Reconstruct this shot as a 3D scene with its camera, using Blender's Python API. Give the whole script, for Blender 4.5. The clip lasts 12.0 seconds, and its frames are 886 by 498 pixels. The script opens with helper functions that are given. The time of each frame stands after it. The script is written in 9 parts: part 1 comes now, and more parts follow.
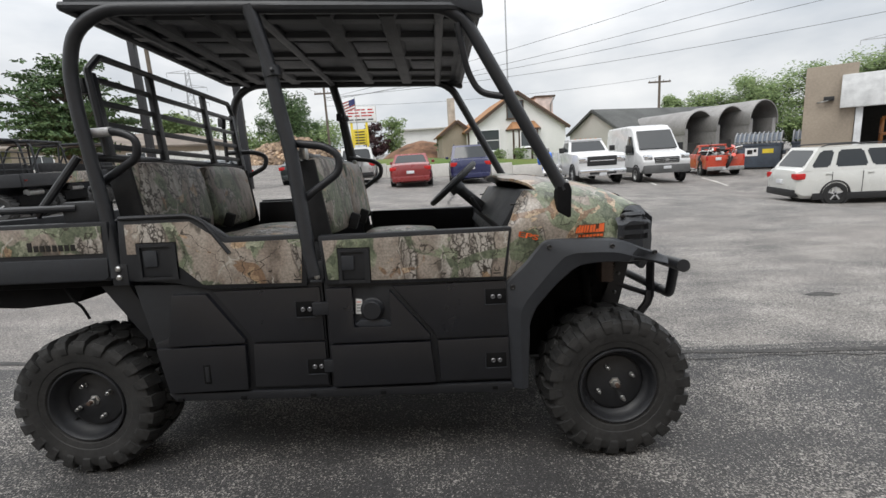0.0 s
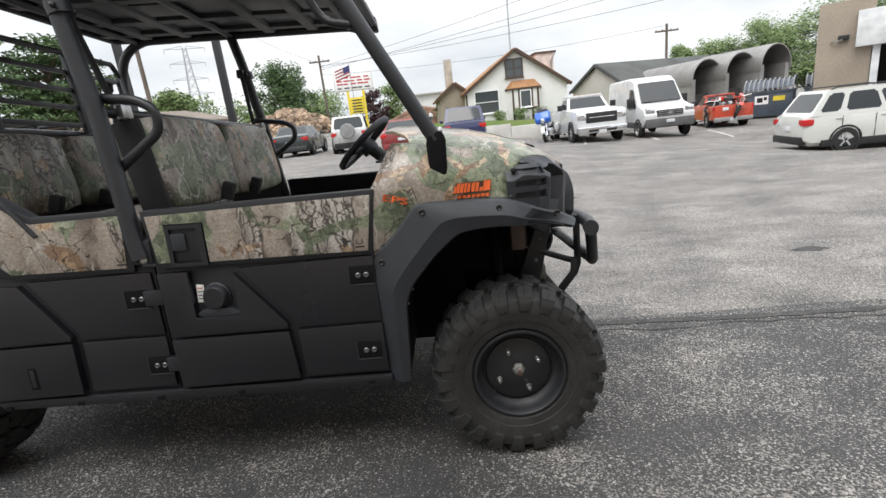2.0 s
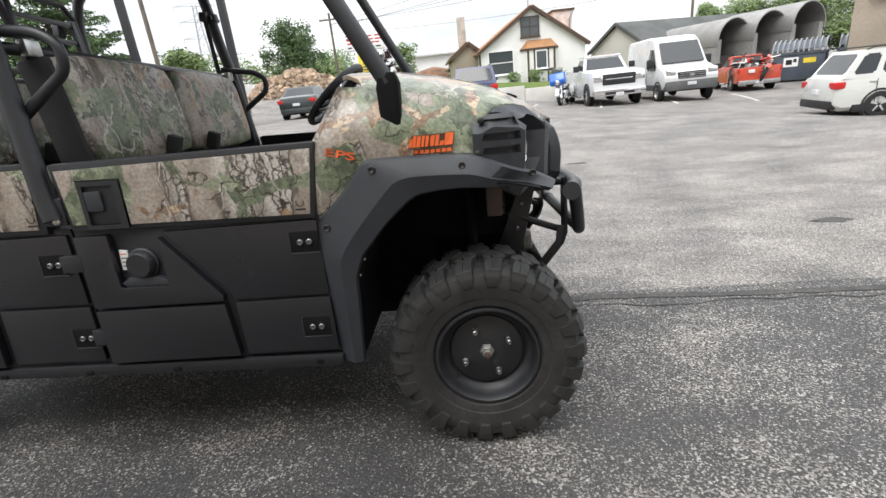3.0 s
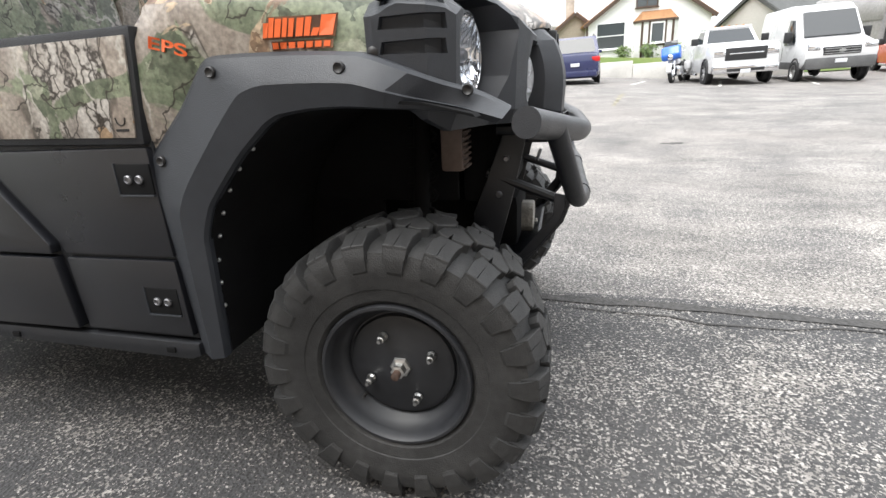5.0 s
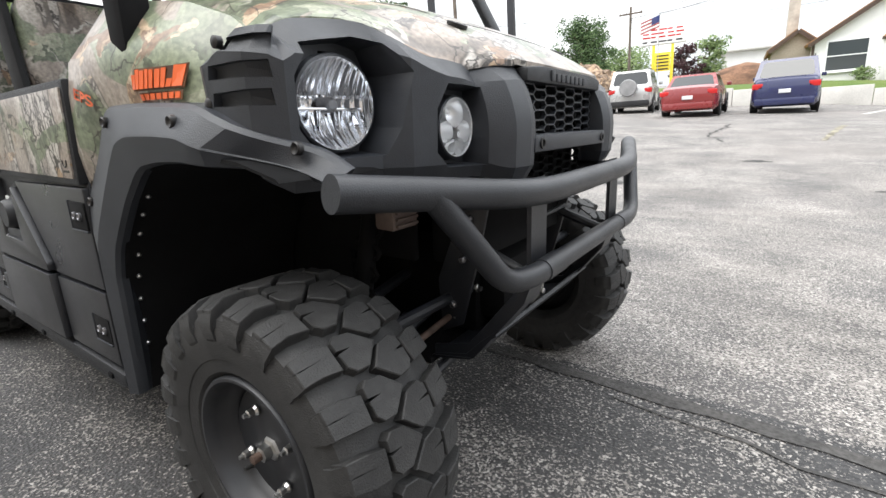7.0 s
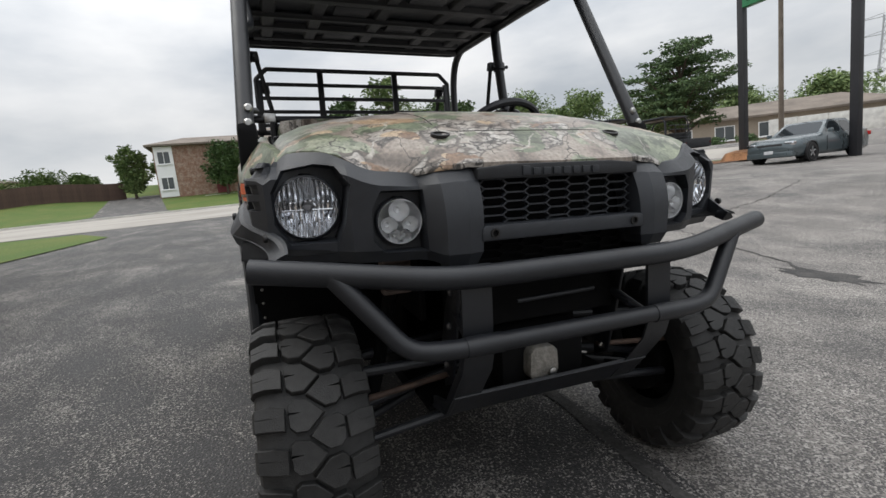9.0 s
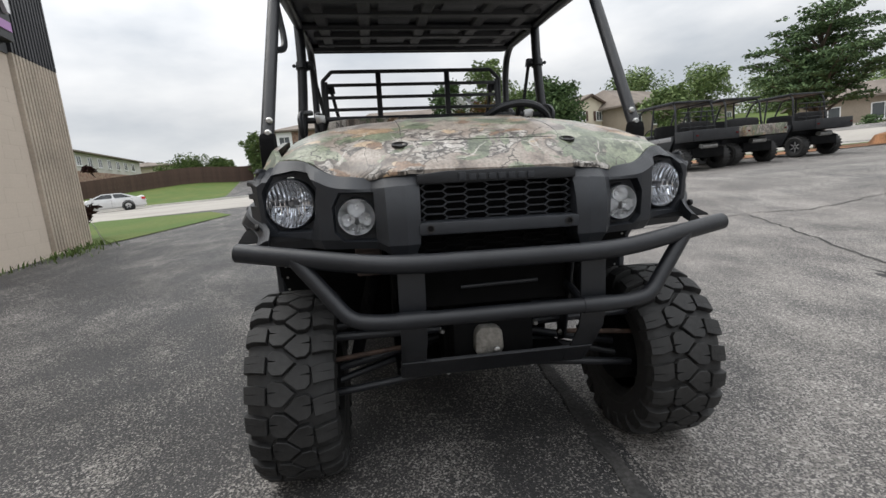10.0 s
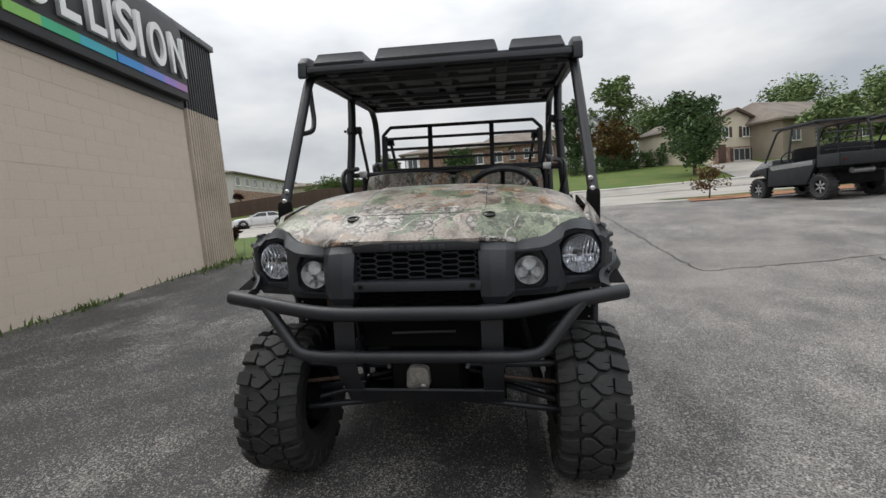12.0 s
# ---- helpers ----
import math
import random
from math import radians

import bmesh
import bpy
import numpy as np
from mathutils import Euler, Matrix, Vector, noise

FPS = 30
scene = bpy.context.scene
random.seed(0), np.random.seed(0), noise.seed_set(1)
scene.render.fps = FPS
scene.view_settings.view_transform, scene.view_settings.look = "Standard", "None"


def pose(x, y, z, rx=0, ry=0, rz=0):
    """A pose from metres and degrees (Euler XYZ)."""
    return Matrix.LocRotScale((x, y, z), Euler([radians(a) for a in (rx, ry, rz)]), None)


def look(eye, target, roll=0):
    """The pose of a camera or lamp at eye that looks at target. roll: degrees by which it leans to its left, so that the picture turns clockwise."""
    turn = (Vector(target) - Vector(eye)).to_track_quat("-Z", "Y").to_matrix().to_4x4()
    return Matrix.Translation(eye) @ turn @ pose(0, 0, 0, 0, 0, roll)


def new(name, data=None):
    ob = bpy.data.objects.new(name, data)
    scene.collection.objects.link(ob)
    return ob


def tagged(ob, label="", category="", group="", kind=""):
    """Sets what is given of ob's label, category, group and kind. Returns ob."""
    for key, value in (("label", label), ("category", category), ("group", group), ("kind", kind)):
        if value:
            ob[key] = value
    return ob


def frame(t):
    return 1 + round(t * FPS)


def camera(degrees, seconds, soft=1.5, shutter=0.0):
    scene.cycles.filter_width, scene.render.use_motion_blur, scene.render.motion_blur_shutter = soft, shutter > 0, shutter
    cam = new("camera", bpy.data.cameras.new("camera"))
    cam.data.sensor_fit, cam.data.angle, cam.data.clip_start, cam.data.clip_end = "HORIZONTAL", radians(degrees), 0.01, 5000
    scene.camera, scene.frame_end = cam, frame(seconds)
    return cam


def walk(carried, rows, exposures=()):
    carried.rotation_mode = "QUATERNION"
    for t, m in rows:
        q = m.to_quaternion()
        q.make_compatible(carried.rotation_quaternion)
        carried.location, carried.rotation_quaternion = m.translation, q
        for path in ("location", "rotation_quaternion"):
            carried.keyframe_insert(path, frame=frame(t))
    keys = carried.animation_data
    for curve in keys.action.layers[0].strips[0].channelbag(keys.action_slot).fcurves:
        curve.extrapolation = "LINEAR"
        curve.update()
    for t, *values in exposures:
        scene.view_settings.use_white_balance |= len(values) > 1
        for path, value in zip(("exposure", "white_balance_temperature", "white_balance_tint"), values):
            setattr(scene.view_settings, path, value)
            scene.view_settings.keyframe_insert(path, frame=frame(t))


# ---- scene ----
cam = camera(86.6, 12.0, soft=1.5, shutter=0.0)
# the lot leans under the parked vehicle: LEVEL carries the vehicle's own axes into the level world
LEVEL = Matrix.Rotation(radians(1.22), 4, "Z") @ Matrix.Rotation(radians(1.35), 4, "Y") @ Matrix.Rotation(radians(-2.95), 4, "X")
PATH = [
    (0, (-0.759, -2.706, 1.247), (-0.742, -0.727, 0.955), -2.3),
    (0.5, (-0.639, -2.605, 1.232), (-0.618, -0.631, 0.911), -3.2),
    (1, (-0.526, -2.537, 1.207), (-0.524, -0.565, 0.874), -3.8),
    (1.5, (-0.38, -2.459, 1.183), (-0.391, -0.493, 0.817), -4.4),
    (2, (-0.212, -2.364, 1.164), (-0.25, -0.411, 0.739), -5.1),
    (2.5, (-0.118, -2.267, 1.136), (-0.193, -0.334, 0.628), -5.5),
    (3, (-0.045, -2.143, 1.099), (-0.146, -0.226, 0.538), -4.7),
    (3.2, (-0.015, -2.078, 1.096), (-0.126, -0.166, 0.517), -4.1),
    (4.8, (0.291, -1.639, 0.916), (-0.114, 0.211, 0.274), -2.6),
    (5, (0.331, -1.591, 0.897), (-0.141, 0.249, 0.273), -2.6),
    (5.5, (0.423, -1.487, 0.873), (-0.22, 0.314, 0.286), -2.8),
    (6, (0.52, -1.384, 0.881), (-0.279, 0.358, 0.307), -2.3),
    (6.5, (0.636, -1.261, 0.908), (-0.319, 0.412, 0.37), -1.9),
    (7, (0.749, -1.182, 0.928), (-0.366, 0.4, 0.424), -1.7),
    (7.2, (0.794, -1.159, 0.934), (-0.391, 0.375, 0.443), -1.9),
    (8.8, (1.279, -0.779, 1.016), (-0.533, 0.012, 0.714), -2.9),
    (9, (1.333, -0.719, 1.018), (-0.52, -0.025, 0.729), -2.8),
    (9.5, (1.496, -0.539, 1.04), (-0.425, -0.073, 0.734), -2.6),
    (10, (1.663, -0.365, 1.058), (-0.289, -0.088, 0.719), -2.6),
    (10.5, (1.785, -0.206, 1.096), (-0.181, -0.069, 0.76), -2.3),
    (11, (1.86, -0.035, 1.171), (-0.114, -0.024, 0.855), -2.3),
    (11.5, (1.958, 0.141, 1.217), (-0.017, 0.023, 0.927), -2.7),
    (12, (2.008, 0.313, 1.226), (0.037, 0.071, 0.988), -2.5),
]
walk(cam, [(t, LEVEL @ look(eye, target, roll)) for t, eye, target, roll in PATH],
     [(0, 0.0), (1.5, 0.12), (2.5, 0.45), (3.2, 0.58), (5, 1.0), (6.2, 1.0), (7, 0.86), (8.4, 0.15), (9, -0.24), (10.5, -0.06), (12, -0.32)])

# ---- sky and sun ----
world = bpy.data.worlds.new("world")
scene.world = world
world.use_nodes = True
wn, wl = world.node_tree.nodes, world.node_tree.links
for n in list(wn):
    wn.remove(n)
w_out = wn.new("ShaderNodeOutputWorld")
w_bg = wn.new("ShaderNodeBackground")
w_sky = wn.new("ShaderNodeTexSky")
w_sky.sky_type, w_sky.sun_disc = "NISHITA", False
w_sky.sun_elevation, w_sky.sun_rotation = radians(52), radians(200)
w_gain = wn.new("ShaderNodeVectorMath")
w_gain.operation = "SCALE"
w_gain.inputs["Scale"].default_value = 0.1
w_co = wn.new("ShaderNodeTexCoord")
w_map = wn.new("ShaderNodeMapping")
w_map.inputs["Scale"].default_value = (1.0, 1.0, 2.6)
w_noise = wn.new("ShaderNodeTexNoise")
w_noise.inputs["Scale"].default_value = 2.3
w_noise.inputs["Detail"].default_value = 6
w_noise.inputs["Roughness"].default_value = 0.52
w_ramp = wn.new("ShaderNodeValToRGB")
w_ramp.color_ramp.elements[0].position, w_ramp.color_ramp.elements[0].color = 0.34, (0.60, 0.64, 0.69, 1)
w_ramp.color_ramp.elements[1].position, w_ramp.color_ramp.elements[1].color = 0.66, (1.03, 1.03, 1.03, 1)
w_mix = wn.new("ShaderNodeMixRGB")
w_mix.inputs[0].default_value = 0.93
wl.new(w_sky.outputs[0], w_gain.inputs[0])
wl.new(w_co.outputs["Generated"], w_map.inputs[0])
wl.new(w_map.outputs[0], w_noise.inputs["Vector"])
wl.new(w_noise.outputs["Fac"], w_ramp.inputs[0])
wl.new(w_gain.outputs[0], w_mix.inputs[1])
wl.new(w_ramp.outputs[0], w_mix.inputs[2])
# an overcast sky is brighter overhead than at the horizon
w_sep = wn.new("ShaderNodeSeparateXYZ")
w_lift = wn.new("ShaderNodeMapRange")
w_lift.inputs["From Min"].default_value, w_lift.inputs["From Max"].default_value = 0.15, 1.0
w_lift.inputs["To Min"].default_value, w_lift.inputs["To Max"].default_value = 1.0, 2.6
w_scale = wn.new("ShaderNodeVectorMath")
w_scale.operation = "SCALE"
wl.new(w_co.outputs["Generated"], w_sep.inputs[0])
wl.new(w_sep.outputs["Z"], w_lift.inputs["Value"])
wl.new(w_mix.outputs[0], w_scale.inputs[0])
wl.new(w_lift.outputs[0], w_scale.inputs["Scale"])
wl.new(w_scale.outputs[0], w_bg.inputs[0])
wl.new(w_bg.outputs[0], w_out.inputs[0])
w_bg.inputs[1].default_value = 1.0

sun = new("sun", bpy.data.lights.new("sun", "SUN"))
sun.data.energy, sun.data.angle, sun.data.color = 1.3, radians(35), (1.0, 0.97, 0.92)
sun.matrix_world = look((0, 0, 30), (6, 11, 10))

# ---- materials ----
def nodes_of(m):
    m.use_nodes = True
    nt = m.node_tree
    return nt, nt.nodes, nt.links, nt.nodes["Principled BSDF"]


def mat(name, base, rough=0.6, metal=0.0, vary=0.12, grain=60.0, stain=3.0, bump=0.0, bump_scale=200.0, spec=0.5, random_piece=0.0, other=None, coat=0.0):
    """A surface with two scales of variation, fine relief and uneven gloss. other: a second colour that the stains lean to."""
    m = bpy.data.materials.new(name)
    nt, n, l, b = nodes_of(m)
    co = n.new("ShaderNodeTexCoord")
    big = n.new("ShaderNodeTexNoise")
    big.inputs["Scale"].default_value, big.inputs["Detail"].default_value = stain, 5
    fine = n.new("ShaderNodeTexNoise")
    fine.inputs["Scale"].default_value, fine.inputs["Detail"].default_value = grain, 4
    l.new(co.outputs["Object"], big.inputs["Vector"])
    l.new(co.outputs["Object"], fine.inputs["Vector"])
    other = other or tuple(c * (1 - 2.2 * vary) for c in base)
    mix = n.new("ShaderNodeMixRGB")
    ramp = n.new("ShaderNodeValToRGB")
    ramp.color_ramp.elements[0].position, ramp.color_ramp.elements[1].position = 0.38, 0.68
    l.new(big.outputs["Fac"], ramp.inputs[0])
    l.new(ramp.outputs[0], mix.inputs[0])
    mix.inputs[1].default_value = (*base, 1)
    mix.inputs[2].default_value = (*other, 1)
    mul = n.new("ShaderNodeMixRGB")
    mul.blend_type = "MULTIPLY"
    mul.inputs[0].default_value = 1
    fr = n.new("ShaderNodeMapRange")
    fr.inputs["From Min"].default_value, fr.inputs["From Max"].default_value = 0.3, 0.7
    fr.inputs["To Min"].default_value, fr.inputs["To Max"].default_value = 1 - vary, 1 + vary
    l.new(fine.outputs["Fac"], fr.inputs["Value"])
    l.new(mix.outputs[0], mul.inputs[1])
    l.new(fr.outputs[0], mul.inputs[2])
    last = mul
    if random_piece:
        info = n.new("ShaderNodeObjectInfo")
        rr = n.new("ShaderNodeMapRange")
        rr.inputs["To Min"].default_value, rr.inputs["To Max"].default_value = 1 - random_piece, 1 + random_piece
        l.new(info.outputs["Random"], rr.inputs["Value"])
        mr = n.new("ShaderNodeMixRGB")
        mr.blend_type = "MULTIPLY"
        mr.inputs[0].default_value = 1
        l.new(mul.outputs[0], mr.inputs[1])
        l.new(rr.outputs[0], mr.inputs[2])
        last = mr
    l.new(last.outputs[0], b.inputs["Base Color"])
    rg = n.new("ShaderNodeMapRange")
    rg.inputs["To Min"].default_value, rg.inputs["To Max"].default_value = max(0.02, rough - 0.12), min(1, rough + 0.12)
    l.new(big.outputs["Fac"], rg.inputs["Value"])
    l.new(rg.outputs[0], b.inputs["Roughness"])
    b.inputs["Metallic"].default_value = metal
    b.inputs["Specular IOR Level"].default_value = spec
    b.inputs["Coat Weight"].default_value = coat
    b.inputs["Coat Roughness"].default_value = 0.06
    if bump:
        bt = n.new("ShaderNodeTexNoise")
        bt.inputs["Scale"].default_value, bt.inputs["Detail"].default_value = bump_scale, 3
        l.new(co.outputs["Object"], bt.inputs["Vector"])
        bm_ = n.new("ShaderNodeBump")
        bm_.inputs["Strength"].default_value, bm_.inputs["Distance"].default_value = bump, 0.01
        l.new(bt.outputs["Fac"], bm_.inputs["Height"])
        l.new(bm_.outputs[0], b.inputs["Normal"])
    return m


def asphalt_mat(name, film_lo, film_hi, film_colour, stones_at, tone):
    """Worn asphalt: dark binder, pale exposed stones, traffic-worn paler and darker areas."""
    m = bpy.data.materials.new(name)
    nt, n, l, b = nodes_of(m)
    co = n.new("ShaderNodeTexCoord")

    def noise_tex(scale, detail, stretch=None):
        t = n.new("ShaderNodeTexNoise")
        t.inputs["Scale"].default_value, t.inputs["Detail"].default_value = scale, detail
        if stretch:
            mp = n.new("ShaderNodeMapping")
            mp.inputs["Scale"].default_value = stretch
            l.new(co.outputs["Object"], mp.inputs[0])
            l.new(mp.outputs[0], t.inputs["Vector"])
        else:
            l.new(co.outputs["Object"], t.inputs["Vector"])
        return t

    def ramp(src, stops):
        r = n.new("ShaderNodeValToRGB")
        while len(r.color_ramp.elements) < len(stops):
            r.color_ramp.elements.new(0.5)
        for e, (p, c) in zip(r.color_ramp.elements, stops):
            e.position, e.color = p, (c, c, c, 1) if isinstance(c, float) else (*c, 1)
        l.new(src, r.inputs[0])
        return r

    def mix(fac, a, c, blend="MIX"):
        x = n.new("ShaderNodeMixRGB")
        x.blend_type = blend
        for i, v in ((0, fac), (1, a), (2, c)):
            if isinstance(v, (int, float)):
                x.inputs[i].default_value = v if i == 0 else (v, v, v, 1)
            elif isinstance(v, tuple):
                x.inputs[i].default_value = (*v, 1)
            else:
                l.new(v, x.inputs[i])
        return x.outputs[0]

    vor = n.new("ShaderNodeTexVoronoi")
    vor.inputs["Scale"].default_value = 105
    l.new(co.outputs["Object"], vor.inputs["Vector"])
    cell = n.new("ShaderNodeSeparateColor")
    l.new(vor.outputs["Color"], cell.inputs[0])
    patch = noise_tex(2.4, 6, (0.6, 1.0, 1.0))
    patch.inputs["Roughness"].default_value = 0.62
    grain = noise_tex(120, 3)
    # stones show through where the grain stands above a level that wanders in patches
    level = n.new("ShaderNodeMath")
    level.operation = "MULTIPLY_ADD"
    level.inputs[1].default_value, level.inputs[2].default_value = 0.56, stones_at - 0.28
    l.new(patch.outputs["Fac"], level.inputs[0])
    lifted = n.new("ShaderNodeMath")
    lifted.operation = "ADD"
    l.new(grain.outputs["Fac"], lifted.inputs[0])
    l.new(level.outputs[0], lifted.inputs[1])
    by_cell = n.new("ShaderNodeMath")
    by_cell.operation = "MULTIPLY_ADD"
    by_cell.inputs[1].default_value = 0.16
    l.new(cell.outputs[2], by_cell.inputs[0])
    l.new(lifted.outputs[0], by_cell.inputs[2])
    stone = ramp(by_cell.outputs[0], [(0.59, 0.0), (0.635, 1.0)])
    binder = ramp(noise_tex(90, 4).outputs["Fac"], [(0.3, (0.022, 0.022, 0.024)), (0.7, (0.075, 0.074, 0.074))])
    stones = ramp(cell.outputs[1], [(0.0, (0.17, 0.16, 0.147)), (0.6, (0.33, 0.308, 0.285)), (1.0, (0.56, 0.53, 0.49))])
    base = mix(stone.outputs[0], binder.outputs[0], stones.outputs[0])
    # grey film of fines over the open lot, streaked along the traffic
    film = ramp(noise_tex(0.16, 4).outputs["Fac"], [(0.40, film_lo), (0.62, film_hi)])
    streak = ramp(noise_tex(0.9, 4, (0.35, 1.0, 1.0)).outputs["Fac"], [(0.35, 0.35), (0.65, 1.0)])
    fac = mix(1.0, film.outputs[0], streak.outputs[0], "MULTIPLY")
    base = mix(fac, base, film_colour)
    base = mix(1.0, base, ramp(noise_tex(1.1, 6).outputs["Fac"], [(0.3, 0.74 * tone), (0.7, 1.2 * tone)]).outputs[0], "MULTIPLY")
    l.new(base, b.inputs["Base Color"])
    rg = ramp(patch.outputs["Fac"], [(0.3, 0.62), (0.7, 0.85)])
    l.new(rg.outputs[0], b.inputs["Roughness"])
    b.inputs["Specular IOR Level"].default_value = 0.45
    bp = n.new("ShaderNodeBump")
    bp.inputs["Strength"].default_value, bp.inputs["Distance"].default_value = 0.6, 0.006
    l.new(vor.outputs["Distance"], bp.inputs["Height"])
    l.new(bp.outputs[0], b.inputs["Normal"])
    return m


def camo_mat(name="woodland_print", tone_of=1.0, gloss=0.33):
    """Printed woodland pattern: bark streaks, pale branches, green and tan leaves, dark gaps."""
    m = bpy.data.materials.new(name)
    nt, n, l, b = nodes_of(m)
    co = n.new("ShaderNodeTexCoord")

    def mapped(scale, turn=(0, 0, 0)):
        mp = n.new("ShaderNodeMapping")
        mp.inputs["Scale"].default_value, mp.inputs["Rotation"].default_value = scale, turn
        l.new(co.outputs["Object"], mp.inputs[0])
        return mp.outputs[0]

    def noise_tex(vec, scale, detail=4, distort=0.0):
        t = n.new("ShaderNodeTexNoise")
        t.inputs["Scale"].default_value, t.inputs["Detail"].default_value, t.inputs["Distortion"].default_value = scale, detail, distort
        l.new(vec, t.inputs["Vector"])
        return t.outputs["Fac"]

    def ramp(src, stops, hard=False):
        r = n.new("ShaderNodeValToRGB")
        r.color_ramp.interpolation = "CONSTANT" if hard else "LINEAR"
        while len(r.color_ramp.elements) < len(stops):
            r.color_ramp.elements.new(0.5)
        for e, (p, c) in zip(r.color_ramp.elements, stops):
            e.position, e.color = p, (c, c, c, 1) if isinstance(c, float) else (*c, 1)
        l.new(src, r.inputs[0])
        return r.outputs[0]

    def mix(fac, a, c):
        x = n.new("ShaderNodeMixRGB")
        l.new(fac, x.inputs[0])
        for i, v in ((1, a), (2, c)):
            if isinstance(v, tuple):
                x.inputs[i].default_value = (*v, 1)
            else:
                l.new(v, x.inputs[i])
        return x.outputs[0]

    flat = mapped((1, 1, 1))
    # soft out-of-focus wood behind everything
    ground_tone = ramp(noise_tex(mapped((2.2, 2.2, 0.9), (0.2, 0.3, 0)), 2.6, 3, 0.5),
                       [(0.36, (0.120, 0.096, 0.078)), (0.43, (0.29, 0.240, 0.200)), (0.52, (0.37, 0.322, 0.275)), (0.60, (0.26, 0.220, 0.185)), (0.70, (0.46, 0.42, 0.37))])
    # leaning limbs of pale bark with dark fissures
    crack = n.new("ShaderNodeTexVoronoi")
    crack.feature = "DISTANCE_TO_EDGE"
    crack.inputs["Scale"].default_value = 26
    shake = n.new("ShaderNodeTexNoise")
    shake.inputs["Scale"].default_value, shake.inputs["Detail"].default_value = 22, 4
    l.new(co.outputs["Object"], shake.inputs["Vector"])
    jolt = n.new("ShaderNodeVectorMath")
    jolt.operation = "MULTIPLY_ADD"
    jolt.inputs[1].default_value = (0.07, 0.07, 0.07)
    l.new(shake.outputs["Color"], jolt.inputs[0])
    l.new(mapped((1.2, 0.30, 0.22), (0.0, 0.85, 0.0)), jolt.inputs[2])
    l.new(jolt.outputs[0], crack.inputs["Vector"])
    pale_bark = ramp(noise_tex(mapped((3, 3, 0.8), (0.0, 0.85, 0.0)), 6.0, 4, 0.3), [(0.36, (0.22, 0.19, 0.165)), (0.50, (0.40, 0.365, 0.325)), (0.66, (0.56, 0.53, 0.49))])
    limb = mix(ramp(crack.outputs["Distance"], [(0.02, 1.0), (0.10, 0.0)]), pale_bark, (0.050, 0.042, 0.036))
    limb_at = noise_tex(mapped((1.9, 1.9, 0.55), (0.0, 0.85, 0.0)), 2.7, 3, 0.35)
    base = mix(ramp(limb_at, [(0.525, 0.0), (0.535, 1.0)]), ground_tone, limb)
    base = mix(ramp(limb_at, [(0.512, 0.0), (0.521, 0.75), (0.530, 0.75), (0.538, 0.0)]), base, (0.065, 0.054, 0.044))
    cells = n.new("ShaderNodeTexVoronoi")
    cells.inputs["Scale"].default_value, cells.inputs["Randomness"].default_value = 17, 1.0
    bend = n.new("ShaderNodeTexNoise")
    bend.inputs["Scale"].default_value, bend.inputs["Detail"].default_value = 24, 4
    l.new(co.outputs["Object"], bend.inputs["Vector"])
    shove = n.new("ShaderNodeVectorMath")
    shove.operation = "MULTIPLY_ADD"
    shove.inputs[1].default_value = (0.12, 0.12, 0.12)
    l.new(bend.outputs["Color"], shove.inputs[0])
    l.new(mapped((1.0, 1.0, 0.65), (0.2, 0.7, 0.3)), shove.inputs[2])
    l.new(shove.outputs[0], cells.inputs["Vector"])
    tone = n.new("ShaderNodeSeparateColor")
    l.new(cells.outputs["Color"], tone.inputs[0])
    leaf = ramp(tone.outputs[0], [(0.0, (0.090, 0.108, 0.070)), (0.30, (0.165, 0.195, 0.125)), (0.55, (0.235, 0.265, 0.175)), (0.80, (0.34, 0.35, 0.26)), (0.93, (0.075, 0.085, 0.055))], True)
    soft_green = mix(ramp(noise_tex(flat, 45, 3), [(0.42, 0.0), (0.62, 0.7)]), leaf, (0.19, 0.21, 0.145))
    leaf_n = noise_tex(flat, 3.6, 7, 1.0)
    base = mix(ramp(leaf_n, [(0.522, 0.0), (0.537, 1.0)]), base, soft_green)
    tan = ramp(tone.outputs[1], [(0.0, (0.24, 0.155, 0.10)), (0.4, (0.38, 0.265, 0.165)), (0.75, (0.50, 0.385, 0.265))], True)
    base = mix(ramp(noise_tex(mapped((1, 1, 1), (1.0, 2.0, 0.7)), 5.2, 6, 1.3), [(0.60, 0.0), (0.612, 1.0)]), base, tan)
    # pale twigs
    vo = n.new("ShaderNodeTexVoronoi")
    vo.feature = "DISTANCE_TO_EDGE"
    vo.inputs["Scale"].default_value = 2.7
    wob = n.new("ShaderNodeTexNoise")
    wob.inputs["Scale"].default_value, wob.inputs["Detail"].default_value = 7, 4
    l.new(co.outputs["Object"], wob.inputs["Vector"])
    add = n.new("ShaderNodeVectorMath")
    add.operation = "MULTIPLY_ADD"
    add.inputs[1].default_value = (0.28, 0.28, 0.28)
    l.new(wob.outputs["Color"], add.inputs[0])
    l.new(mapped((1.9, 1.9, 0.9), (0.0, 0.5, 0.0)), add.inputs[2])
    l.new(add.outputs[0], vo.inputs["Vector"])
    twig = n.new("ShaderNodeMath")
    twig.operation = "MULTIPLY"
    l.new(ramp(vo.outputs["Distance"], [(0.0, 0.95), (0.011, 0.8), (0.018, 0.0)]), twig.inputs[0])
    l.new(ramp(noise_tex(mapped((1, 1, 1), (1.4, 0.3, 0.5)), 4.0, 2), [(0.48, 0.0), (0.54, 1.0)]), twig.inputs[1])
    base = mix(twig.outputs[0], base, (0.47, 0.44, 0.39))
    vo2 = n.new("ShaderNodeTexVoronoi")
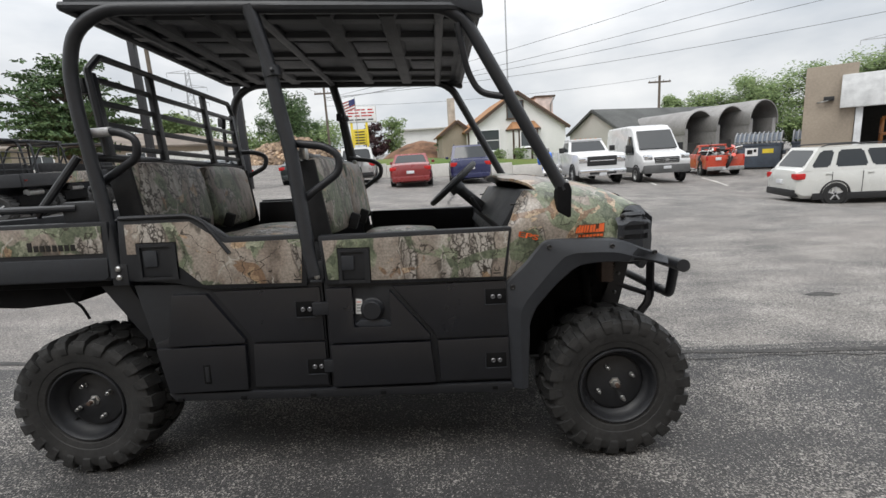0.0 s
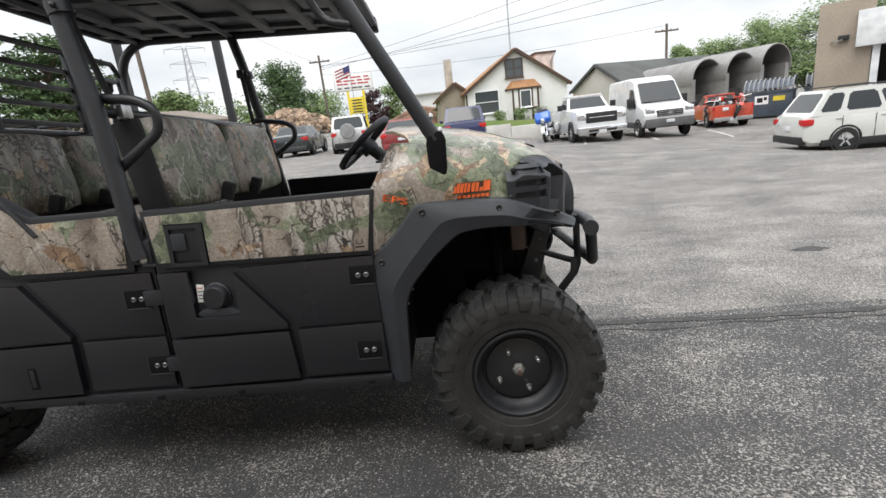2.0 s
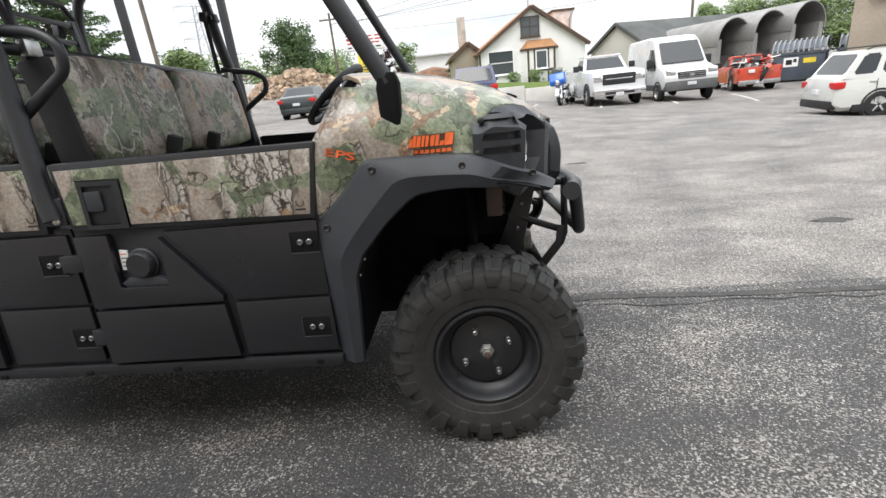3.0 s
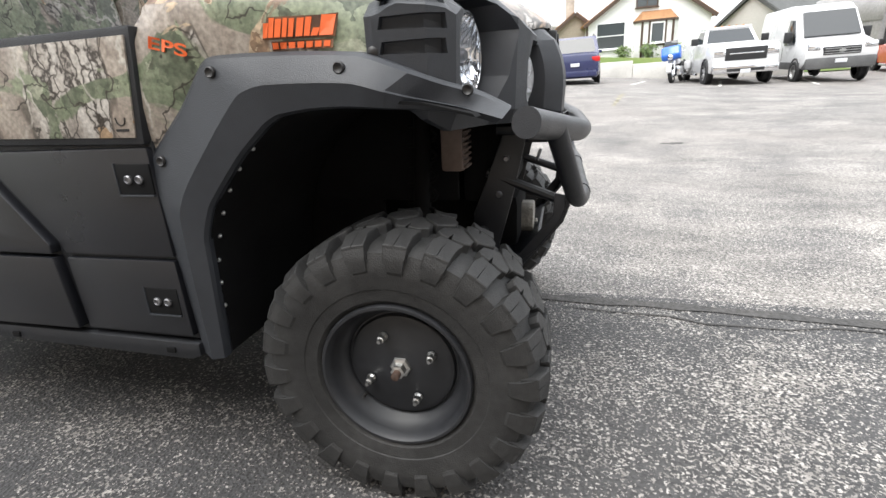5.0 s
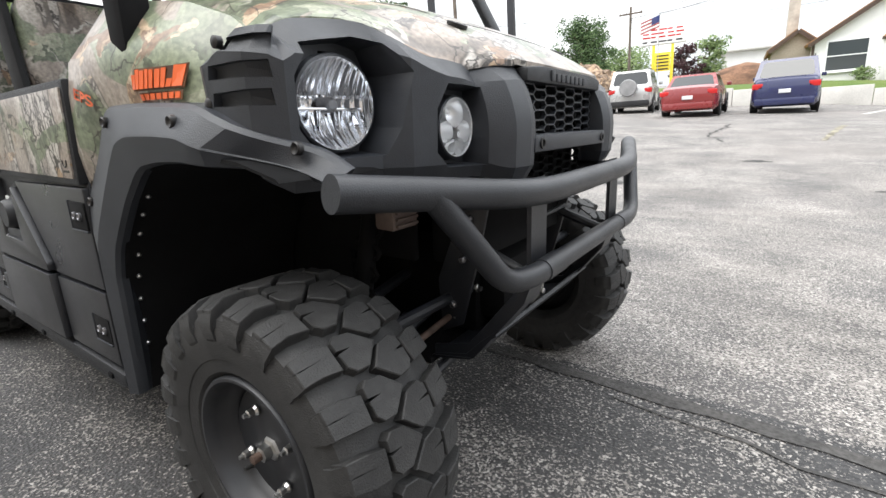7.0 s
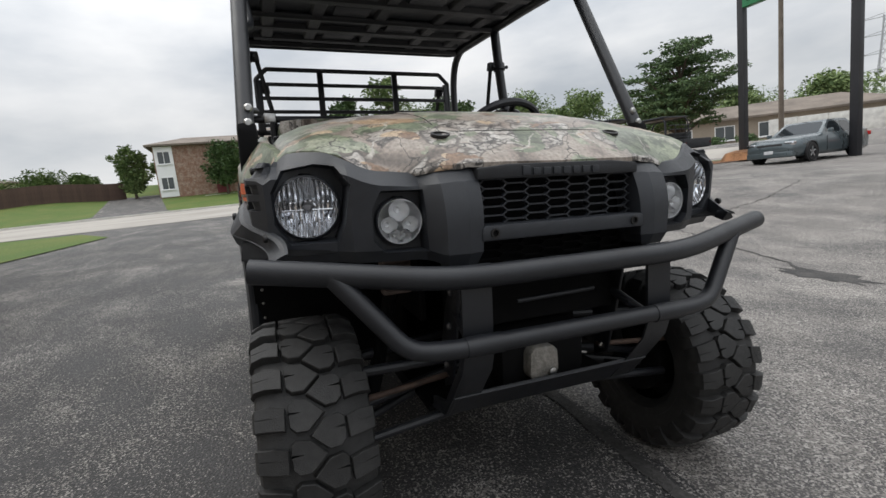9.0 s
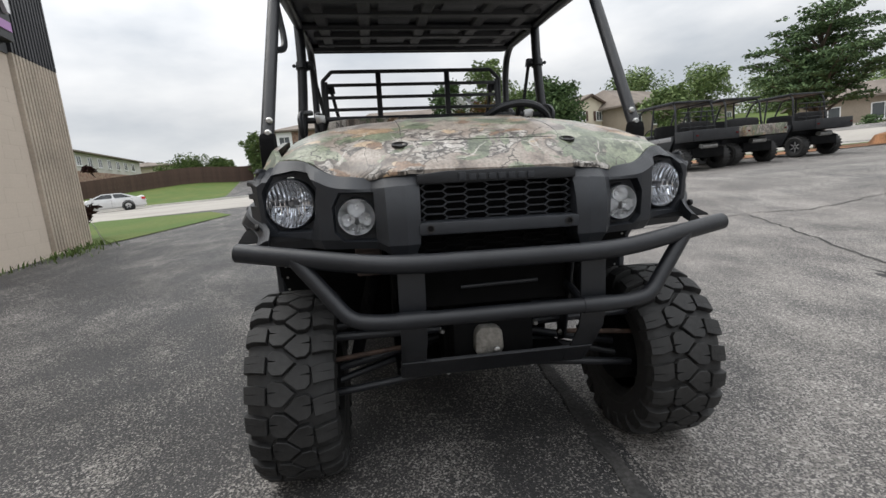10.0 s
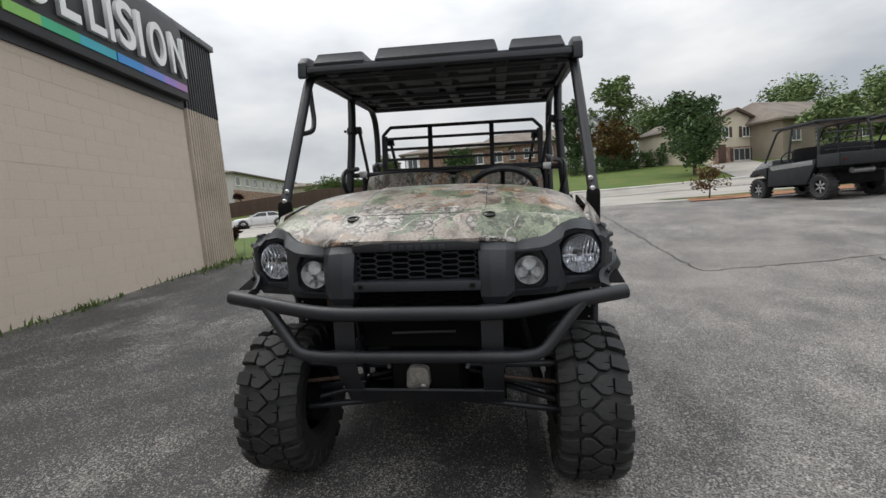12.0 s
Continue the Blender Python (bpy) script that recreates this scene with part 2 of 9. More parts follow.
    vo2.feature = "DISTANCE_TO_EDGE"
    vo2.inputs["Scale"].default_value = 4.2
    add2 = n.new("ShaderNodeVectorMath")
    add2.operation = "MULTIPLY_ADD"
    add2.inputs[1].default_value = (0.35, 0.35, 0.35)
    l.new(wob.outputs["Color"], add2.inputs[0])
    l.new(mapped((1.5, 1.5, 1.0), (0.4, -0.7, 0.9)), add2.inputs[2])
    l.new(add2.outputs[0], vo2.inputs["Vector"])
    gate = n.new("ShaderNodeMath")
    gate.operation = "MULTIPLY"
    l.new(ramp(vo2.outputs["Distance"], [(0.0, 1.0), (0.008, 0.8), (0.015, 0.0)]), gate.inputs[0])
    l.new(ramp(noise_tex(mapped((1, 1, 1), (0.6, 0.1, 1.2)), 5.0, 2), [(0.45, 0.0), (0.51, 1.0)]), gate.inputs[1])
    base = mix(gate.outputs[0], base, (0.035, 0.028, 0.022))
    fine = n.new("ShaderNodeMixRGB")
    fine.blend_type = "MULTIPLY"
    fine.inputs[0].default_value = 1
    l.new(base, fine.inputs[1])
    l.new(ramp(noise_tex(flat, 110, 3), [(0.32, 0.72 * tone_of), (0.68, 1.28 * tone_of)]), fine.inputs[2])
    l.new(fine.outputs[0], b.inputs["Base Color"])
    b.inputs["Roughness"].default_value = gloss
    b.inputs["Specular IOR Level"].default_value = 0.55
    return m


def glass_mat(name, tint=(0.02, 0.025, 0.028), rough=0.05, ior=1.6):
    m = bpy.data.materials.new(name)
    nt, n, l, b = nodes_of(m)
    b.inputs["Base Color"].default_value = (*tint, 1)
    b.inputs["Roughness"].default_value = rough
    b.inputs["Specular IOR Level"].default_value = 0.5
    b.inputs["IOR"].default_value = ior
    return m


def clear_mat(name):
    m = bpy.data.materials.new(name)
    nt, n, l, b = nodes_of(m)
    b.inputs["Base Color"].default_value = (0.95, 0.97, 1, 1)
    b.inputs["Roughness"].default_value = 0.02
    b.inputs["Transmission Weight"].default_value = 1.0
    b.inputs["IOR"].default_value = 1.2
    return m


M_ASPHALT = asphalt_mat("coarse_dark_asphalt", 0.0, 0.18, (0.15, 0.138, 0.128), -0.040, 0.80)
M_ASPHALT2 = asphalt_mat("pale_worn_asphalt", 0.20, 0.64, (0.262, 0.236, 0.218), 0.05, 0.80)
M_CAMO = camo_mat("woodland_print", 0.90)
M_PLASTIC = mat("black_moulded_plastic", (0.0120, 0.0132, 0.0165), 0.50, 0, 0.12, 40, 6, 0.22, 520, 0.5)
M_DOOR = mat("black_door_plastic", (0.0085, 0.0092, 0.0125), 0.31, 0, 0.12, 40, 5, 0.12, 520, 0.7)
M_PLASTIC2 = mat("charcoal_body_plastic", (0.0255, 0.0285, 0.0345), 0.46, 0, 0.10, 40, 5, 0.18, 520, 0.5)
M_TUBE = mat("satin_black_steel", (0.0145, 0.0160, 0.0200), 0.42, 0, 0.10, 60, 8, 0.15, 420, 0.55)
# near-black and dull, so underbody and recess shade sits in the colour
M_DARK = mat("near_black_with_shade", (0.0055, 0.0055, 0.006), 0.9, 0, 0.15, 30, 6, spec=0.2)
M_RUBBER = mat("tyre_rubber", (0.018, 0.018, 0.018), 0.60, 0, 0.22, 55, 7, 0.25, 300, 0.45, other=(0.035, 0.0345, 0.034))
M_RIM = mat("black_steel_rim", (0.020, 0.021, 0.024), 0.44, 0, 0.12, 40, 8)
M_STEEL = mat("zinc_plated_steel", (0.55, 0.55, 0.54), 0.33, 1.0, 0.12, 60, 20)
M_GUNMETAL = mat("dull_gunmetal_bolt", (0.22, 0.22, 0.23), 0.4, 0.8, 0.12, 60, 20)
M_RUSTY = mat("rusty_steel", (0.095, 0.060, 0.045), 0.7, 0.2, 0.25, 60, 20)
M_CHROME = mat("lamp_chrome", (0.85, 0.86, 0.88), 0.10, 1.0, 0.04, 40, 10)
M_CUP = mat("frosted_reflector", (0.90, 0.90, 0.90), 0.38, 0.75, 0.05, 40, 10)
M_CLEAR = clear_mat("clear_lens")
M_ORANGE = mat("orange_decal", (0.75, 0.13, 0.03), 0.4, 0, 0.05)
M_MARKEDGE = mat("dark_brown_decal_edge", (0.060, 0.026, 0.014), 0.45, 0, 0.3, 60, 20, other=(0.16, 0.07, 0.03))
M_BLACKINK = mat("black_decal", (0.012, 0.011, 0.011), 0.45, 0, 0.05)
M_WHITEINK = mat("white_decal", (0.75, 0.75, 0.74), 0.5, 0, 0.05)
M_SEAT = camo_mat("woodland_vinyl", 0.78, 0.5)
M_STRAP = mat("black_webbing", (0.015, 0.015, 0.016), 0.85, 0, 0.15, 200, 10)
M_CASTING = mat("dull_grey_casting", (0.19, 0.185, 0.17), 0.6, 0.3, 0.25, 60, 14, 0.4, 120, other=(0.32, 0.30, 0.27))
M_ALU = mat("worn_aluminium", (0.45, 0.45, 0.44), 0.45, 0.9, 0.12, 40, 10)

# ---- shaping helpers ----
def mesh_of(name, bm, material, smooth=True, angle=35):
    bmesh.ops.remove_doubles(bm, verts=bm.verts, dist=1e-5)
    bmesh.ops.recalc_face_normals(bm, faces=bm.faces)
    me = bpy.data.meshes.new(name)
    if smooth:
        lim = radians(angle)
        for f in bm.faces:
            f.smooth = True
        for e in bm.edges:
            e.smooth = not (len(e.link_faces) == 2 and e.calc_face_angle(0) > lim)
    bm.to_mesh(me)
    bm.free()
    me.materials.append(material)
    return me


def part(name, bm, material, parent=None, label="", smooth=True, angle=35, m=None):
    ob = new(name, mesh_of(name, bm, material, smooth, angle))
    if parent is not None:
        ob.parent = parent
    if m is not None:
        ob.matrix_basis = m
    if label:
        ob["label"] = label
    return ob


def bevelled(bm, width, seg=2, angle=30):
    lim = radians(angle)
    edges = [e for e in bm.edges if len(e.link_faces) == 2 and e.calc_face_angle(0) > lim]
    if edges and width > 0:
        bmesh.ops.bevel(bm, geom=edges, offset=width, segments=seg, profile=0.6, affect="EDGES", clamp_overlap=True)
    return bm


def add_box(bm, a, b, turn=None):
    """A box between two corners, added to bm; turn: a matrix about its centre."""
    c = [(p + q) / 2 for p, q in zip(a, b)]
    s = [abs(q - p) for p, q in zip(a, b)]
    m = Matrix.Translation(c) @ (turn or Matrix()) @ Matrix.Diagonal((*s, 1))
    bmesh.ops.create_cube(bm, size=1, matrix=m)
    return bm


def box(a, b, bevel=0.0, turn=None, seg=2):
    bm = bmesh.new()
    add_box(bm, a, b, turn)
    return bevelled(bm, bevel, seg)


def prism(outline, axis, lo, hi, bevel=0.0, seg=2, bm=None):
    """An outline in the plane across an axis, drawn out from lo to hi."""
    own = bm is None
    bm = bm or bmesh.new()

    def place(u, v, w):
        return {"y": (u, w, v), "x": (w, u, v), "z": (u, v, w)}[axis]
    lower = [bm.verts.new(place(u, v, lo)) for u, v in outline]
    upper = [bm.verts.new(place(u, v, hi)) for u, v in outline]
    n = len(outline)
    bm.faces.new(lower)
    bm.faces.new(upper[::-1])
    for i in range(n):
        bm.faces.new((lower[i], upper[i], upper[(i + 1) % n], lower[(i + 1) % n]))
    bmesh.ops.recalc_face_normals(bm, faces=bm.faces)
    if own and bevel:
        bevelled(bm, bevel, seg)
    return bm


def smooth_path(points, cut=0.05, steps=4):
    """A polyline with its corners rounded."""
    pts = [Vector(p) for p in points]
    out = [pts[0]]
    for a, b, c in zip(pts, pts[1:], pts[2:]):
        da, dc = (a - b), (c - b)
        k = min(cut, da.length * 0.45, dc.length * 0.45)
        p, q = b + da.normalized() * k, b + dc.normalized() * k
        for i in range(steps + 1):
            t = i / steps
            out.append((1 - t) ** 2 * p + 2 * t * (1 - t) * b + t * t * q)
    out.append(pts[-1])
    return out


def tube(points, radius, seg=12, cut=0.05, bm=None, end_radius=None):
    """A round bar along a path, with closed ends."""
    bm = bm or bmesh.new()
    pts = smooth_path(points, cut) if len(points) > 2 and cut > 0 else [Vector(p) for p in points]
    rings = []
    side = None
    for i, p in enumerate(pts):
        d = (pts[min(i + 1, len(pts) - 1)] - pts[max(i - 1, 0)]).normalized()
        if side is None:
            side = d.orthogonal().normalized()
        side = (side - d * side.dot(d)).normalized()
        up = d.cross(side)
        r = radius if end_radius is None else radius + (end_radius - radius) * i / (len(pts) - 1)
        rings.append([bm.verts.new(p + r * (math.cos(2 * math.pi * k / seg) * side + math.sin(2 * math.pi * k / seg) * up)) for k in range(seg)])
    for a, b in zip(rings, rings[1:]):
        for k in range(seg):
            bm.faces.new((a[k], a[(k + 1) % seg], b[(k + 1) % seg], b[k]))
    bm.faces.new(rings[0][::-1])
    bm.faces.new(rings[-1])
    return bm


def lathe(profile, seg=48, bm=None, axis="y"):
    """A profile of (radius, along) turned about an axis; ends of radius 0 are closed."""
    bm = bm or bmesh.new()
    rings = []
    for r, w in profile:
        ring = []
        for k in range(seg):
            a = 2 * math.pi * k / seg
            c, s = r * math.cos(a), r * math.sin(a)
            ring.append(bm.verts.new((c, w, s) if axis == "y" else (w, c, s) if axis == "x" else (c, s, w)))
        rings.append(ring)
    for a, b in zip(rings, rings[1:]):
        for k in range(seg):
            bm.faces.new((a[k], a[(k + 1) % seg], b[(k + 1) % seg], b[k]))
    bm.faces.new(rings[0][::-1])
    bm.faces.new(rings[-1])
    return bm


def ring_of(profile, seg=32, axis="y"):
    """An open turned ring, with no discs at its ends."""
    bm = lathe(profile, seg, axis=axis)
    for f in [f for f in bm.faces if len(f.verts) > 8]:
        bm.faces.remove(f)
    return bm


def grid_sheet(fn, us, vs, thick=None):
    """A sheet fn(u, v) -> point; thick: a vector by which its back is set off."""
    bm = bmesh.new()
    rows = [[bm.verts.new(fn(u, v)) for v in vs] for u in us]
    for a, b in zip(rows, rows[1:]):
        for i in range(len(vs) - 1):
            bm.faces.new((a[i], a[i + 1], b[i + 1], b[i]))
    if thick is not None:
        back = [[bm.verts.new(Vector(v.co) + Vector(thick)) for v in r] for r in rows]
        for a, b in zip(back, back[1:]):
            for i in range(len(vs) - 1):
                bm.faces.new((a[i], b[i], b[i + 1], a[i + 1]))
        def strip(f, g):
            for i in range(len(f) - 1):
                bm.faces.new((f[i], g[i], g[i + 1], f[i + 1]))
        strip(rows[0], back[0]), strip(rows[-1], back[-1])
        strip([r[0] for r in rows], [r[0] for r in back]), strip([r[-1] for r in rows], [r[-1] for r in back])
    return bm


def mirror_y(bm):
    for v in bm.verts:
        v.co.y = -v.co.y
    bmesh.ops.reverse_faces(bm, faces=bm.faces)
    return bm


def lerp_table(table, x):
    if x <= table[0][0]:
        return table[0][1]
    for (a, p), (b, q) in zip(table, table[1:]):
        if x <= b:
            return p + (q - p) * (x - a) / (b - a)
    return table[-1][1]


def smooth01(x, a, b):
    t = min(1, max(0, (x - a) / (b - a)))
    return t * t * (3 - 2 * t)


def thing(name, label, category, m=None, group="", kind=""):
    ob = new(name)
    ob.empty_display_size = 0.2
    if m is not None:
        ob.matrix_basis = m
    return tagged(ob, label, category, group, kind)


def text_mesh(name, words, size, depth, material, parent, m, label=""):
    """Raised letters, as a mesh."""
    cu = bpy.data.curves.new(name, "FONT")
    cu.body, cu.size, cu.extrude, cu.align_x, cu.align_y = words, size, depth, "CENTER", "CENTER"
    cu.offset = 0.014 * size
    tmp = bpy.data.objects.new("tmp", cu)
    me = bpy.data.meshes.new_from_object(tmp)
    bpy.data.objects.remove(tmp)
    me.materials.clear()
    me.materials.append(material)
    ob = new(name, me)
    ob.parent = parent
    ob.matrix_basis = m
    if label:
        ob["label"] = label
    return ob


# ---- ground ----
def height(x, y):
    """The lie of the land: a lean under the vehicle, the lot falling to +x, the lawns rising past the road."""
    w = smooth01(math.hypot(x, y), 3, 12)
    near = -0.0225 * x - 0.0520 * y
    far = 0.12 - 0.04 * min(x, 11) if x > -14 else 0.62 + 0.015 * (min(-14 - x, 28))
    if x < 12:
        far += 0.9 * smooth01(y, 25, 29) * smooth01(-x, -12, -9)
    far -= 0.10 * smooth01(y, 3, 8) * smooth01(-x, 6, 11) + 0.15 * smooth01(x, 1, 5) * smooth01(y, 5, 12) + 0.20 * smooth01(x, 7, 10) * smooth01(y, 4, 8) * (1 - smooth01(y, 13, 19))
    start = -42 + 12 * smooth01(y, -2, 5)
    if x < start:
        far += min(3.6, (0.12 + 0.06 * smooth01(-y, 15, 22)) * (start - x))
    return (1 - w) * near + w * far


def spread(lo, hi, fine, coarse, inner):
    out, x = [], 0.0
    while x < hi:
        out.append(x)
        x += fine if x < inner else coarse if x < 60 else 40
    out.append(hi)
    left, x = [], -fine
    while x > lo:
        left.append(x)
        x -= fine if x > -inner else coarse if x > -60 else 40
    left.append(lo)
    return left[::-1] + out


ground = part("ground", grid_sheet(lambda x, y: (x, y, height(x, y)), spread(-600, 600, 0.5, 1.5, 14), spread(-600, 600, 0.5, 1.5, 14)), M_ASPHALT)
ground.data.materials.append(M_ASPHALT2)
for f in ground.data.polygons:
    # the lot past the seam is an older, paler pour
    f.material_index = 1 if f.center.y > 0.46 and f.center.x > -13 or f.center.y > 2 else 0
tagged(ground, "worn grey asphalt parking lot with exposed pale stones and seams", "ground", kind="structure")

# ---- the utility vehicle ----
utv = thing("utility_vehicle", "woodland camouflage crew utility vehicle with black plastic and hard roof", "utility vehicle", LEVEL)
SIDES = (-1, 1)
AS_DRAWN = []    # parts that body_trim() below leaves as they are


def both(name, make, material, parent, label="", **kw):
    """The same part on the right side (made there) and mirrored on the left."""
    a = part(name, make(), material, parent, label, **kw)
    b = part(name, mirror_y(make()), material, parent, label, **kw)
    return a, b


def tyre_bm(width, rim=0.172):
    h = width / 2
    prof = [(rim - 0.01, h * 0.66), (rim + 0.004, h * 0.80), (rim + 0.014, h * 0.87), (rim + 0.018, h * 0.90), (0.212, h * 0.93), (0.214, h * 0.945), (0.245, h * 0.985), (0.272, h * 1.0), (0.294, h * 0.95), (0.306, h * 0.80), (0.312, h * 0.5), (0.314, 0)]
    return ring_of(prof + [(r, -w) for r, w in prof[-2::-1]], 64)


def add_lug(bm, outline, h, step, radius):
    """A tread block from its outline in (share of the half width, share of a pitch), with drafted sides and a worn edge."""
    def crown(u):
        return radius - 0.005 * u * u - 0.30 * max(0.0, abs(u) - 0.78) ** 2
    cu, ct = sum(u for u, _ in outline) / len(outline), sum(t for _, t in outline) / len(outline)
    rings = []
    for grow, drop in ((0.95, 0.0), (1.0, 0.0022), (1.06, 0.036)):
        row = []
        for u, t in outline:
            r = crown(u) - drop
            u2, t2 = cu + (u - cu) * grow, ct + (t - ct) * grow
            row.append(bm.verts.new((r * math.cos(t2 * step), u2 * h, r * math.sin(t2 * step))))
        rings.append(row)
    bm.faces.new(rings[0])
    n = len(outline)
    for a, b in zip(rings, rings[1:]):
        for i in range(n):
            bm.faces.new((a[i], a[(i + 1) % n], b[(i + 1) % n], b[i]))


def add_side_lug(bm, h, t0, t1, r0, r1, s):
    """The rib that runs from a shoulder block down the sidewall, thinning out to its foot."""
    rows = []
    for r, u, k in ((r1, 0.985, 1.0), (r1 - 0.022, 1.035, 0.98), ((r0 + r1) / 2, 1.045, 0.90), (r0 + 0.008, 1.018, 0.80), (r0, 0.985, 0.76)):
        m, d = (t0 + t1) / 2, (t1 - t0) / 2 * k
        rows.append([bm.verts.new((r * math.cos(t), s * h * v, r * math.sin(t))) for t, v in ((m - d, u - 0.075), (m - d * 0.93, u), (m + d * 0.93, u), (m + d, u - 0.075))])
    for a, b in zip(rows, rows[1:]):
        for i in range(3):
            bm.faces.new((a[i], a[i + 1], b[i + 1], b[i]))
    bm.faces.new(rows[0])
    bm.faces.new(rows[-1])


# a chain of six-sided blocks each side of the zigzag middle groove, and siped blocks on the shoulders
PITCHES = 22
MIDDLE_LUG = [(-0.13, 0.44), (0.13, 0.06), (0.36, 0.00), (0.45, 0.10), (0.46, 0.30), (0.24, 0.345), (0.46, 0.37), (0.45, 0.66), (0.36, 0.80), (0.16, 0.82)]
SHOULDER_LUG = [(0.50, 0.16), (0.74, 0.05), (1.0, 0.03), (1.0, 0.28), (0.66, 0.335), (1.0, 0.31), (1.0, 0.60), (0.80, 0.635), (0.52, 0.70)]


def lug_meshes(width, radius=0.334):
    """The tread blocks of one pitch: (offset, mesh)."""
    h, step = width / 2, 2 * math.pi / PITCHES
    out = []
    for s in SIDES:
        off = 0.5 * step if s > 0 else 0
        for outline, side in ((MIDDLE_LUG, False), (SHOULDER_LUG, True)):
            bm = bmesh.new()
            add_lug(bm, [(s * u, t) for u, t in outline], h, step, radius)
            if side:
                add_side_lug(bm, h, 0.03 * step, 0.62 * step, 0.250, radius - 0.019, s)
            bmesh.ops.recalc_face_normals(bm, faces=bm.faces)
            out.append((off, mesh_of("tread_lug", bm, M_RUBBER, angle=18)))
    return out


LUGS = {}


def wheel(x, s, width, outer, dish, hub, k):
    """Wheel with its outer face at y = s * outer; dish: how deep its disc is set; hub: its height; k: its size."""
    mid = s * (outer - width / 2)
    rim = lathe([(0.03, 0.009), (0.050, 0.009), (0.056, 0.006), (0.114, 0.005), (0.124, 0.001), (0.1285, -0.008), (0.132, -0.009), (0.135, -0.002), (0.144, 0.004), (0.152, 0.014), (0.157, 0.028), (0.161, 0.043), (0.166, 0.050), (0.172, 0.050), (0.1755, 0.044), (0.175, 0.030), (0.168, -0.08), (0.02, -0.09)], 64)
    for v in rim.verts:
        v.co.y += width / 2 - 0.062 - dish * (1 - smooth01(math.hypot(v.co.x, v.co.z), 0.12, 0.155))
    w = part("wheel", rim, M_RIM, utv, "black steel rim with knobbly tyre")
    w.matrix_basis = Matrix.Translation((x, mid, hub)) @ (Matrix() if s > 0 else Matrix.Rotation(math.pi, 4, "Z")) @ Matrix.Diagonal((k, 1, k, 1))
    part("tyre", tyre_bm(width, 0.168), M_RUBBER, w, "knobbly off-road tyre", angle=28)
    if width not in LUGS:
        LUGS[width] = lug_meshes(width)
    tread = random.Random(int(100 * outer) + int(x * 10) + s)
    for k in range(PITCHES):
        for off, me in LUGS[width]:
            lug = new("tread_lug", me)
            lug.parent = w
            lug.matrix_basis = Matrix.Translation((0, tread.uniform(-0.001, 0.001), 0)) @ Matrix.Rotation(-(off + k * 2 * math.pi / PITCHES) + tread.uniform(-0.006, 0.006), 4, "Y")
    face = width / 2 - 0.062 + 0.008 - dish
    for k in range(4):
        a = radians(26 + 90 * k) if s > 0 else radians(154 - 90 * k)
        c = (0.084 * math.cos(a), 0.084 * math.sin(a))
        nut = lathe([(0.0120, face), (0.0120, face + 0.003), (0.0085, face + 0.008), (0.0085, face + 0.020), (0.0055, face + 0.022), (0.0045, face + 0.030)], 8)
        for v in nut.verts:
            v.co.x += c[0]
            v.co.z += c[1]
        part("lug_nut", nut, M_STEEL, w, "bright lug nut", angle=20)
    part("hub_nut", lathe([(0.027, face), (0.024, face + 0.006), (0.0165, face + 0.009), (0.0165, face + 0.026), (0.011, face + 0.028)], 6), M_STEEL, w, "bright hub nut", angle=20)
    part("axle_stub", lathe([(0.0095, face + 0.026), (0.0095, face + 0.044), (0.006, face + 0.046)], 12), M_RUSTY, w, "rusty end of the axle")
    valve = tube([(0.098, face - 0.010, -0.090), (0.099, face + 0.010, -0.088)], 0.0045, 8)
    part("valve", valve, M_RUBBER, w)
    return w


for s in SIDES:
    wheel(0.0, s, 0.268, 0.786, 0.006, 0.322, 0.978)
    wheel(-2.345, s, 0.29, 0.745, 0.018, 0.322, 0.962)

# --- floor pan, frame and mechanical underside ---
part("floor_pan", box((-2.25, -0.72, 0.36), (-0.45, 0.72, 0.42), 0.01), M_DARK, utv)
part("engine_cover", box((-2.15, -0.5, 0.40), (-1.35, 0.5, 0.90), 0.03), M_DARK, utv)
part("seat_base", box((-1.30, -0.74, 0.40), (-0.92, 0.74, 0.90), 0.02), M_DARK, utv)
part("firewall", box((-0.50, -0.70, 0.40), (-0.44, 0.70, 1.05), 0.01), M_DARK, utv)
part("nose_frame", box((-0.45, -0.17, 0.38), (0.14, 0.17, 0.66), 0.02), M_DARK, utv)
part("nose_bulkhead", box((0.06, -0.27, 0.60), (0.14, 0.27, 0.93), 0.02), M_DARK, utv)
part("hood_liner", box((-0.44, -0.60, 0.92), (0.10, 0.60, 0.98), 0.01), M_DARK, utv)
